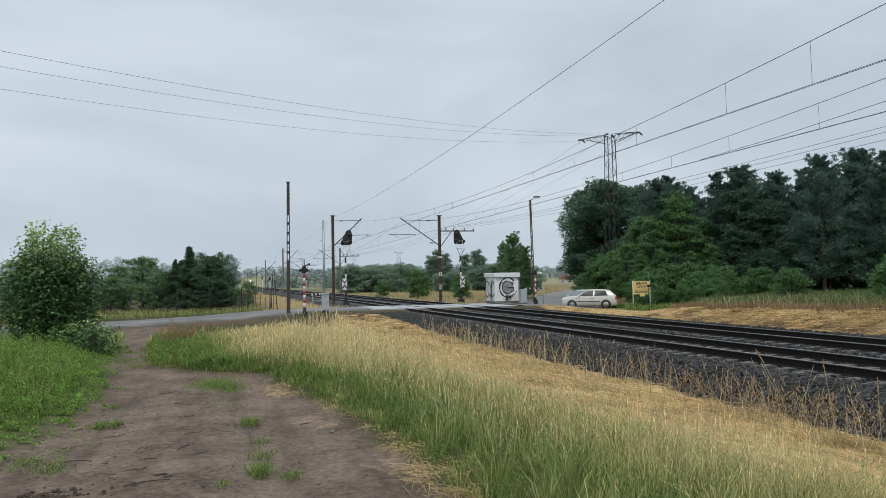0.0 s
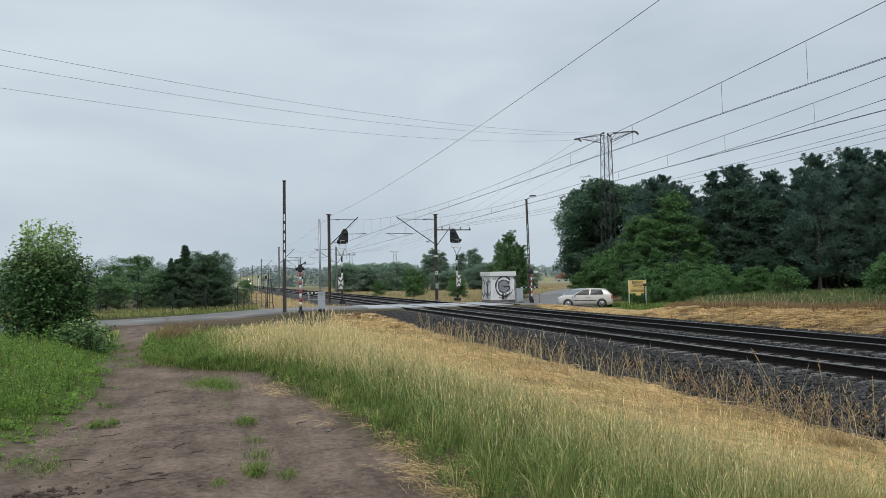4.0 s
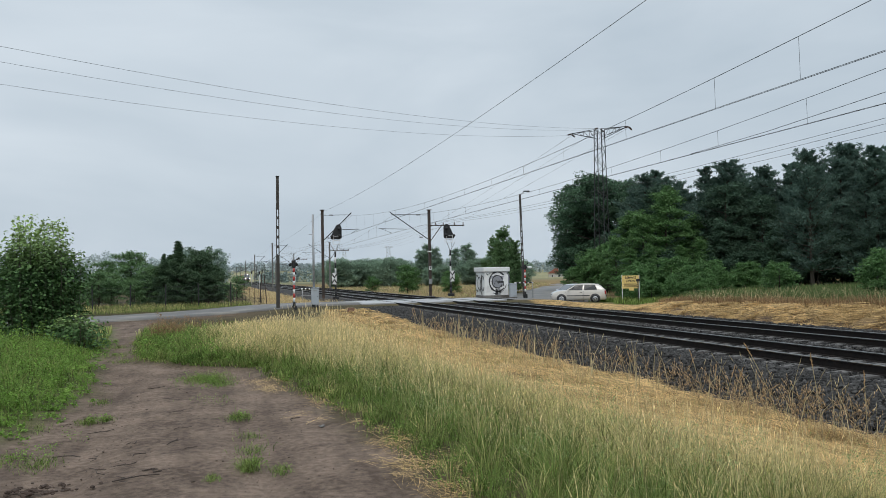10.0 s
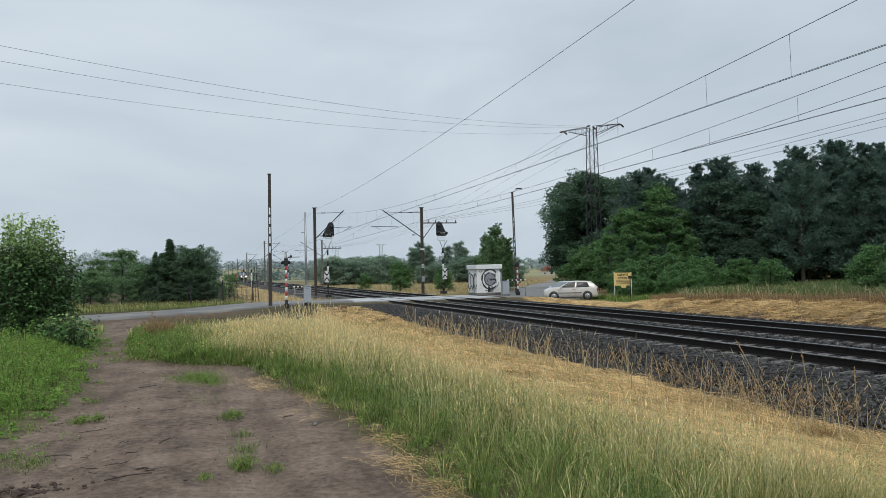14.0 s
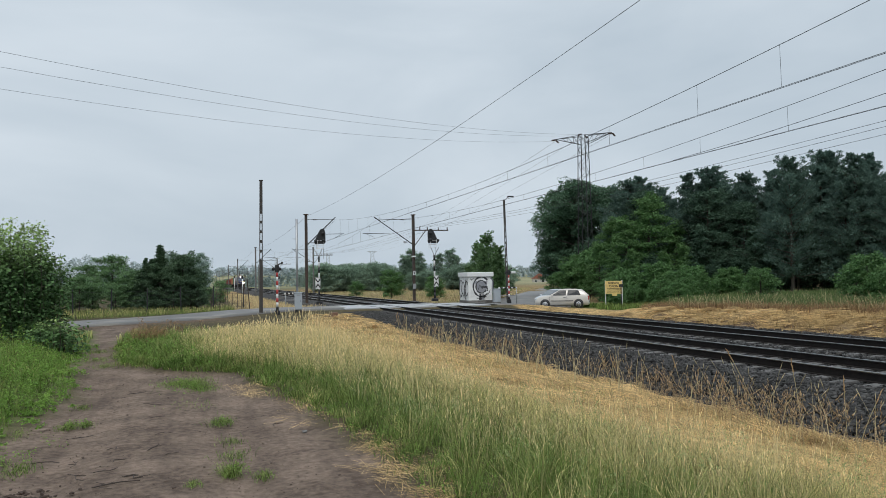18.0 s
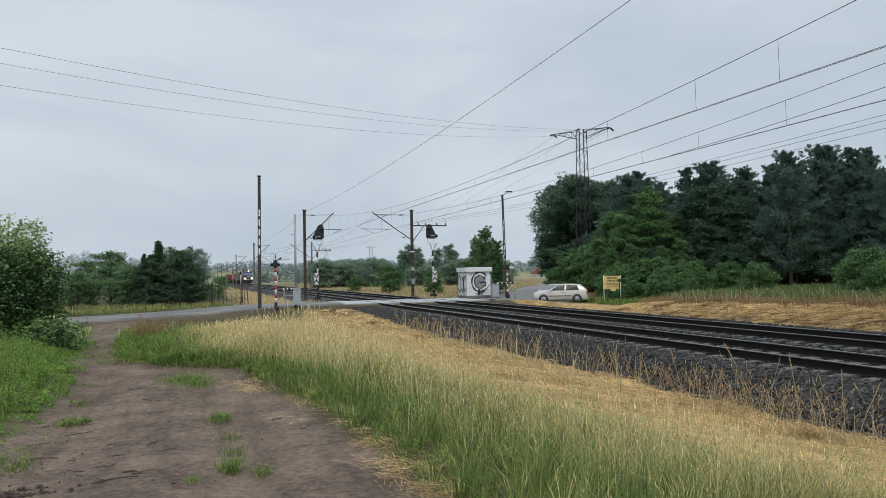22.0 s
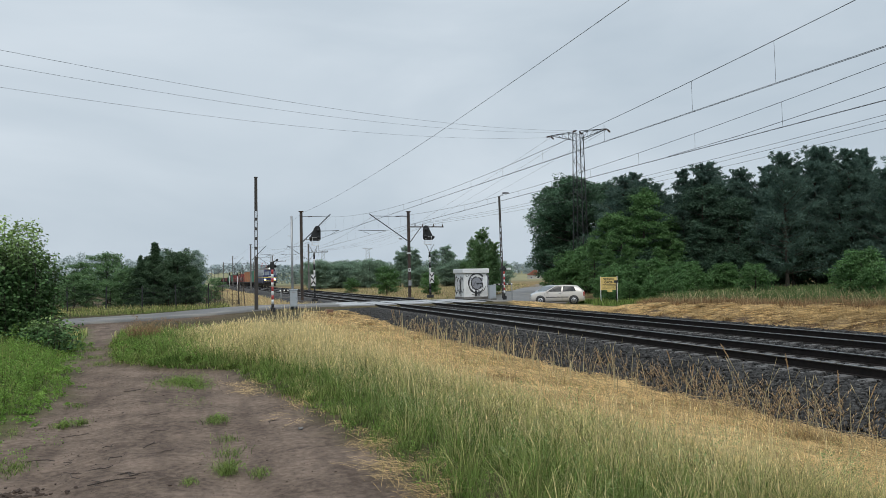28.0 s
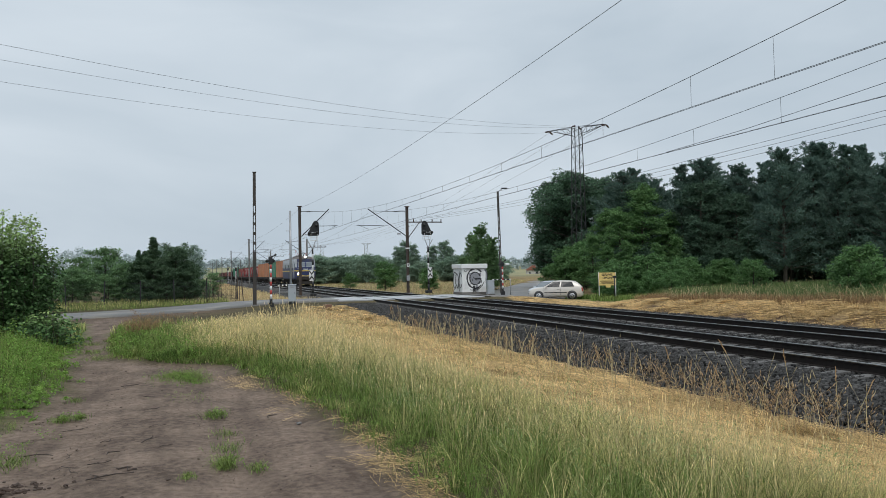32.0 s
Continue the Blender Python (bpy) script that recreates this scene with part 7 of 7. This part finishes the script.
    # green tall grass on top of the far bank and before the wood
    x, y = scatter(120000, 23.2, 46, 12, 48, 1.0)
    x = 23.2 + 22.8 * ((x - 23.2) / 22.8) ** 1.9
    ok = (x > 23.5 + .3 * bumps(x, y, .8, 2.0)) & (y < 62 - .62 * (x - 40)) & (y > .62 * x - 4) & (y < 36.5 + 1.25 * (x - 23.2) + .8 * GR.randn(len(x)))
    x, y = pick(x, y, ok)
    rim = smooth(24.4, 23.4, x + .5 * bumps(x, y, 1.2, 6.0))
    hb = GR.uniform(.22, .66, len(x)) * (.8 + .35 * patch(x, y, .7, 3.0)) * (1 - .35 * rim)
    a = blades(x, y, land(x, y), hb, wid(x, y, .009, .00045), GR.uniform(.1, .9, len(x)), GR.uniform(0, 6.283, len(x)), np.clip(GR.rand(len(x)) * .1 + rim * GR.uniform(.0, .4, len(x)) + .4 * (GR.rand(len(x)) < .03), 0, 1))
    xg, yg = scatter(9000, 24.5, 36, 43, 56, 1.0)
    ok = (yg > 43 + .2 * (xg - 26)) & (xg > 25.5 + .35 * (56 - yg)) & (np.hypot(xg - 25.8, yg - 53.6) > 2.6)
    xg, yg = pick(xg, yg, ok)
    a2 = blades(xg, yg, land(xg, yg), GR.uniform(.15, .5, len(xg)), wid(xg, yg, .011), GR.uniform(.1, .7, len(xg)), GR.uniform(0, 6.283, len(xg)), GR.rand(len(xg)) * .15)
    x, y = scatter(5000, -9.5, 1.5, 27, 37, 1.0)
    ok = (GR.rand(len(x)) < patch(x, y, .5, 1.0) * smooth(38, 31, y + 2 * bumps(x, y, .8, 1.0)) * smooth(-9.5, -6, x)) & ((x < track_edges(y)[0]) | (x > track_edges(y)[1])) & (y < np.interp(x, [-30, -8, -1, 4], [32.0, 39.6, 43.5, 45.5]))
    x, y = pick(x, y, ok)
    b2 = blades(x, y, land(x, y), GR.uniform(.12, .35, len(x)), wid(x, y, .01), GR.uniform(.1, .6, len(x)), GR.uniform(0, 6.283, len(x)), GR.rand(len(x)) * .8)
    # the verge of the sandy way and tufts in it
    x, y = scatter(16000, -9.0, -1.8, 8.6, 26, 1.2)
    ok = x < track_edges(y)[0] - .3 * GR.rand(len(x))
    x, y = pick(x, y, ok)
    rise = smooth(0, 1.2, track_edges(y)[0] - x)
    b3 = blades(x, y, land(x, y), (.10 + .36 * rise) * GR.uniform(.5, 1.4, len(x)) * (.5 + .7 * patch(x, y, 1.3, 2.0)), wid(x, y, .006), GR.uniform(.1, .7, len(x)), GR.uniform(0, 6.283, len(x)), GR.rand(len(x)) * .3)
    x, y = scatter(26000, -28, 2.4, 50, 67, 1.0)
    ok = y > np.interp(x, [-28, -20, -8, -1.5, 2.4], [43.5, 48.0, 53.0, 55.8, 57.2]) + .6 * GR.rand(len(x))
    x, y = pick(x, y, ok)
    b4 = blades(x, y, land(x, y), GR.uniform(.12, .5, len(x)) * (.4 + patch(x, y, .8, 3.0)), wid(x, y, .008, .00036), GR.uniform(.1, .8, len(x)), GR.uniform(0, 6.283, len(x)), np.where(GR.rand(len(x)) < .35 + .4 * patch(x, y, .5, 6.0), GR.uniform(.4, .9, len(x)), .08))
    x, y = scatter(15000, 20.5, 75, 73, 190, 1.4)
    ok = GR.rand(len(x)) < .2 + .8 * patch(x, y, .15, 2.0)
    x, y = pick(x, y, ok)
    x, y = pick(x, y, off_road(x, y, 3.6))
    b5 = blades(x, y, land(x, y), GR.uniform(.1, .32, len(x)), wid(x, y, .010, .0004), GR.uniform(.1, .6, len(x)), GR.uniform(0, 6.283, len(x)), np.where(GR.rand(len(x)) < .5, .7, .15))
    stuff("bank_grass", [a], "bankgrass", "rank dark green grass on top of the far bank", "grass")
    sets = [a2, b2, b3, b4, b5]
    for cx, cy, r, n, hh in ((-.24, 14.9, .40, 700, .17), (.0, 14.2, .25, 260, .11), (-.1, 12.4, .3, 120, .06), (.27, 7.85, .085, 330, .14), (.55, 7.6, .08, 120, .08), (-.06, 7.5, .07, 90, .07), (.24, 10.7, .13, 240, .10), (.33, 8.6, .16, 150, .08), (.33, 9.4, .14, 90, .06),
                             (-1.61, 11.1, .10, 220, .09), (-1.42, 11.2, .08, 140, .09), (-1.72, 8.7, .16, 220, .09), (-2.2, 10.7, .2, 200, .1), (-2.06, 9.0, .2, 160, .08), (-1.68, 12.8, .12, 110, .08), (-2.3, 20.5, .35, 300, .14), (-2.0, 18.9, .3, 260, .14), (-2.7, 23.0, .3, 260, .18)):
        xx, yy = GR.normal(cx, r * .55, n), GR.normal(cy, r, n)
        sets.append(blades(xx, yy, land(xx, yy) - .05, .8 * hh * GR.uniform(.3, 1.2, n), np.full(n, .0052), GR.uniform(.5, 2.2, n), GR.uniform(0, 6.283, n), GR.rand(n) * .25))
    stuff("grass_tufts", sets, "grassgreen", "green grass tufts on the bare dirt and far bank", "grass")


make_grass()


def make_weeds():
    """Leafy weeds: upright stems with small leaves."""
    def plants(x, y, h, n_leaf, leaf):
        z = land(x, y)
        n = len(x)
        ax, ay = GR.normal(0, .14, n), GR.normal(0, .14, n)
        u = GR.uniform(.1, 1.0, (n, n_leaf))
        px = x[:, None] + ax[:, None] * u * h[:, None] + GR.normal(0, .03, u.shape)
        py = y[:, None] + ay[:, None] * u * h[:, None] + GR.normal(0, .03, u.shape)
        pz = z[:, None] + u * h[:, None]
        P = np.stack([px, py, pz], -1).reshape(-1, 3)
        V, F = leaf_quads(P, GR, leaf, .05)
        return V, F
    x, y = scatter(7200, -9.0, -1.6, 8.6, 26, 1.2)
    a, _ = track_edges(y)
    ok = x < a - .15 + .25 * GR.randn(len(x))
    x, y = pick(x, y, ok)
    rise = smooth(0, 1.2, track_edges(y)[0] - x)
    h = (.08 + .47 * rise) * (1 - .35 * smooth(17, 23, y)) * GR.uniform(.4, 1.35, len(x)) * (.35 + 1.1 * patch(x, y, 1.3, 2.0)) * (.55 + .75 * smooth(.3, .75, patch(x, y, 3.1, 4.0))) * (.45 + .55 * smooth(10.0, 12.5, y))
    V, F = plants(x, y, h, 34, .036)
    x2, y2 = GR.uniform(-2.6, 1.6, 1300), GR.uniform(17, 28.5, 1300)
    ok = (x2 > track_edges(y2)[1] + .1 + .3 * GR.rand(len(x2))) & (GR.rand(len(x2)) < smooth(1.8, -.6, x2 + .8 * bumps(x2, y2, .6, 3.0)) * smooth(30, 25, y2 + 2 * bumps(x2, y2, .5, 2.0)))
    x2, y2 = pick(x2, y2, ok)
    V2, F2 = plants(x2, y2, GR.uniform(.12, .42, len(x2)), 24, .042)
    x3, y3 = GR.uniform(-2.2, 3.2, 1500), GR.uniform(6, 24, 1500)
    d = x3 - track_edges(y3)[1]
    ok = (d > 0) & (d < .7)
    x3, y3 = pick(x3, y3, ok)
    V3, F3 = plants(x3, y3, GR.uniform(.08, .25, len(x3)), 14, .026)
    x4, y4 = np.concatenate([GR.normal(cx, r, n) for cx, r, n in ((-.25, .2, 90), (-.05, .15, 30), (.3, .06, 8), (-1.5, .1, 16), (.24, .07, 10), (-1.9, .2, 30))]), np.concatenate([GR.normal(cy, r, n) for cy, r, n in ((14.9, .4, 90), (14.2, .3, 30), (7.85, .08, 8), (11.1, .1, 16), (10.7, .1, 10), (9.2, .4, 30))])
    V4, F4 = plants(x4, y4, GR.uniform(.03, .10, len(x4)), 12, .022)
    V4[:, 2] -= .05
    x5, y5 = scatter(420, 1.5, 6.4, 5.0, 15, 1.2)
    k5 = across(x5, y5)
    x5, y5 = pick(x5, y5, (k5 > .25) & (k5 < 1.3))
    V5, F5 = plants(x5, y5, GR.uniform(.2, .5, len(x5)), 46, .019)
    tagged(new("bedstraw", np_mesh("bedstraw", V5, F5, mat("bedstraw_leaf", (0.20, 0.30, 0.11), (0.34, 0.44, 0.19), rough=.7, trans=.35, island=.4, spec=.12))), "feathery pale green bedstraw among the verge grass", "weeds", kind="stuff")
    parts, off = [], 0
    for f in (F, F2, F3, F4):
        parts.append(f + off)
        off += len(f) * 4
    V, F = np.concatenate([V, V2, V3, V4]), np.concatenate(parts)
    tagged(new("leafy_weeds", np_mesh("leafy_weeds", V, F, M["weed"])), "lush bright green weeds beside the dirt way", "weeds", kind="stuff")
    # pale bedstraw blossoms in the verge
    pale = mat("pale_blossom", (0.30, 0.36, 0.15), (0.46, 0.50, 0.26), rough=.7, trans=.3, island=.3)
    pos = []
    for k in range(70):
        y = GR.uniform(5.2, 14)
        x = GR.uniform(track_edges(y)[1] + .4, straw_edge(y) + .5)
        h = GR.uniform(.3, .5)
        n = 60
        pos.append(np.c_[GR.normal(x, .05, n), GR.normal(y, .05, n), float(land(x, y)) + h * GR.uniform(.65, 1.05, n)])
    P = np.concatenate(pos)
    V, F = leaf_quads(P, GR, .014, -.2)
    tagged(new("bedstraw_blossom", np_mesh("bedstraw_blossom", V, F, pale)), "pale foamy blossom among the verge grass", "flowers", kind="stuff")
    # rust-brown docks near the road
    dock = mat("rusty_dock_seed", (0.22, 0.13, 0.07), (0.36, 0.23, 0.12), rough=.8, trans=.15, island=.3)
    pos = []
    for k in range(14):
        x, y = GR.normal(-1.3, .9), GR.normal(31.0, 1.2)
        h, n = GR.uniform(.3, .75), 60
        pos.append(np.c_[GR.normal(x, .06, n), GR.normal(y, .06, n), float(land(x, y)) + h * GR.uniform(.2, 1.0, n)])
    for k in range(420):
        y = GR.uniform(15, 36)
        x = 23.55 + .3 * float(bumps(0, y, 1.0, 3.0)) + GR.normal(0, .12)
        if float(patch(0, y, .8, 1.0)) > GR.rand():
            pos.append(np.c_[GR.normal(x, .06, 30), GR.normal(y, .08, 30), float(land(x, y)) + GR.uniform(.2, .5) * GR.uniform(.1, 1.0, 30)])
    V, F = leaf_quads(np.concatenate(pos), GR, .05, -.2)
    tagged(new("dock_weeds", np_mesh("dock_weeds", V, F, dock)), "rust-brown seeding weeds near the road and on the bank", "weeds", kind="stuff")


make_weeds()


# ---- single tall stalks before the rails ----
def make_stalks():
    seedm = mat("rusty_seed_head", (0.42, 0.26, 0.12), (0.56, 0.38, 0.2), rough=.8, trans=.2, scale=8, fine=60)
    R = random.Random(21)
    spots = [(6.15, 7.6, 1.12, -.32), (6.75, 7.7, 1.02, -.1), (6.9, 7.2, .88, -.02), (5.7, 8.4, .95, -.2), (6.0, 8.8, .75, .12), (5.4, 9.3, .85, -.25), (6.6, 9.4, .7, .2), (5.9, 10.6, .8, -.2),
             (5.2, 11.5, .85, -.12), (5.5, 13.0, .8, -.3), (5.8, 14.5, .82, -.1), (5.4, 17.0, .95, -.2), (5.9, 18.5, .9, .1), (4.9, 19.5, 1.0, -.15), (5.6, 22.0, 1.0, -.2), (6.3, 24.5, .95, -.1),
             (7.1, 9.3, .7, -.3), (7.3, 10.2, .62, .25), (6.4, 6.6, .8, .3)]
    for x, y, h, lean in spots:
        z = float(land(x, y))
        t = thing("grass_stalk", pose(x, y, z, 0, 0, R.uniform(-30, 10)), "single tall dry grass stalk with a rusty seed head", "grass stalk", "tall stalks by the rails")
        pts = [(lean * h * u ** 1.6, 0, h * u) for u in (0, .2, .4, .6, .8, 1.0)]
        bm = bmesh.new()
        wire(bm, pts, .0035, 4)
        part("stem", bm, M["grassdry"], t)
        bm = bmesh.new()
        e, d = Vector(pts[-1]), (Vector(pts[-1]) - Vector(pts[-2])).normalized()
        for k in range(9):
            c = e + d * (k * .017 - .03)
            bm_rod(bm, c, c + d * .026 + Vector((R.uniform(-.012, .012), R.uniform(-.012, .012), .004)), .007 * (1 - k * .06) * R.uniform(.8, 1.3), .003, 5)
        part("seed_head", bm, seedm, t)


make_stalks()


# ---- clods, twigs and stones on the way ----
def make_litter():
    R = random.Random(5)
    wood = mat("dark_wet_twig", (0.03, 0.022, 0.018), (0.07, 0.05, 0.04), rough=.8, scale=10, fine=80)
    earth = mat("dark_earth_clod", (0.05, 0.034, 0.026), (0.10, 0.07, 0.055), rough=.95, scale=12, fine=80, bump=.01)
    for x, y, ln, a in ((-.48, 9.28, .26, 58), (-.60, 7.95, .20, -30), (-.58, 7.99, .26, -12), (-1.1, 8.13, .44, -58), (-.85, 7.7, .36, -70), (-2.29, 10.18, .38, -6), (-.80, 8.74, .13, 40), (-.92, 9.37, .12, 20), (-.42, 10.12, .2, 16), (-1.23, 8.72, .26, 88), (-.88, 8.31, .22, 10),
                        (-.74, 7.75, .4, 22), (-1.5, 8.9, .3, -8), (-.7, 12.6, .3, 160), (-1.0, 14.0, .3, 15), (-.55, 11.4, .2, 10), (.9, 10.2, .16, 70), (-1.35, 10.2, .3, 12), (-.3, 8.9, .14, 30)):
        z = float(land(x, y)) - .045
        t = thing("twig", pose(x, y, z, 0, 0, a), "small dark twig lying on the dirt way", "twig", "twigs on the way")
        bm = bmesh.new()
        p = [(-ln / 2, 0, .008), (-ln / 6, R.uniform(-.05, .05), .016), (ln / 6, R.uniform(-.05, .05), .013), (ln / 2, R.uniform(-.07, .07), .018)]
        wire(bm, p, R.uniform(.0025, .0055), 6)
        bm_rod(bm, p[1], (p[1][0] + ln * .2, ln * .16, .014), .004, .002, 5)
        bm_rod(bm, p[2], (p[2][0] + ln * .22, -ln * R.uniform(.08, .2), .02), .0035, .0015, 5)
        part("stem", bm, wood, t)

    def clod(name, x, y, s, material, label, cat, sink=.4):
        z = float(land(x, y)) - .05
        bm = bmesh.new()
        bmesh.ops.create_icosphere(bm, subdivisions=1 if s < .02 else 2, radius=s)
        for v in bm.verts:
            v.co *= 1 + .8 * noise.noise(v.co / s * 1.9 + Vector((x * 7, y * 7, 0)))
            v.co.z *= .55
        ob = new(name, mesh_of(bm, name, material))
        ob.matrix_basis = pose(x, y, z + s * .2, 0, 0, R.uniform(0, 360))
        tagged(ob, label, cat, cat + " on the way")
    for k in range(60):
        clod("earth_clod", R.gauss(-1.5, .17), R.gauss(7.6, .12), R.uniform(.008, .030), earth, "dark moist clod of earth on the way", "clod")
    for k in range(46):
        y = R.uniform(7, 17)
        a, b = track_edges(y)
        clod("earth_clod", R.uniform(float(a), float(b)), y, R.uniform(.006, .02), earth, "small crumb of earth on the way", "clod")
    clod("stone", 1.19, 9.64, .032, M["concrete"], "small grey stone on the dirt way", "stone")
    b = thing("brick_block", pose(7.1, 44.0, float(land(7.1, 44.0)), 0, 0, 20), "brown weathered brick block lying in the grass", "block")
    box_part("block", (0, 0, .12), (.42, .3, .3), mat("brown_brick", (0.16, 0.09, 0.06), (0.24, 0.14, 0.1), rough=.9, scale=6), b, bevel=.03)


make_litter()


def make_crumbs():
    """Fine crumbs of earth strewn over the bare way."""
    n = 6000
    y = 6 + 14 * GR.rand(n) ** 1.3
    a, b = track_edges(y)
    x = a + (b - a) * GR.rand(n)
    ok = GR.rand(n) < .25 + .75 * patch(x, y, 2.0, 6.0)
    x, y = pick(x, y, ok)
    n = len(x)
    s = GR.uniform(.002, .005, n) * np.where(GR.rand(n) < .06, 2.0, 1.0)
    cube = np.array([(i, j, k) for i in (-1, 1) for j in (-1, 1) for k in (-.6, .7)], float)
    quad = np.array([(0, 1, 3, 2), (4, 6, 7, 5), (0, 4, 5, 1), (2, 3, 7, 6), (0, 2, 6, 4), (1, 5, 7, 3)])
    P = cube[None] * (1 + GR.uniform(-.5, .4, (n, 8, 3))) * s[:, None, None]
    P += np.stack([x, y, land(x, y) - .055], -1)[:, None]
    m = mat("earth_crumbs", (0.075, 0.054, 0.042), (0.20, 0.15, 0.115), rough=.95, scale=3, fine=20, island=.4)
    tagged(new("earth_crumbs", np_mesh("earth_crumbs", P.reshape(-1, 3), (quad[None] + (np.arange(n) * 8)[:, None, None]).reshape(-1, 4), m)),
           "fine dark crumbs of earth on the dirt way", "soil", kind="stuff")


make_crumbs()


# ---- what moves: the train rolls up the second track at an even speed ----
SPEED = 15.4


def train_y(t):
    return 117.4 + SPEED * (32.0 - t)


def motions():
    for t, back in TRAIN:
        walk(t, [(s, pose(TRACK_X[1], train_y(s) + back, 0)) for s in (0, 4, 8, 12, 16, 20, 24, 28, 32)])
    step = 1 / 30
    for w, y, r in WHEELS:
        turn = math.degrees(SPEED * step / r)
        walk(w, [(k * step, pose(0, y, r, turn * k)) for k in range(961)])


motions()
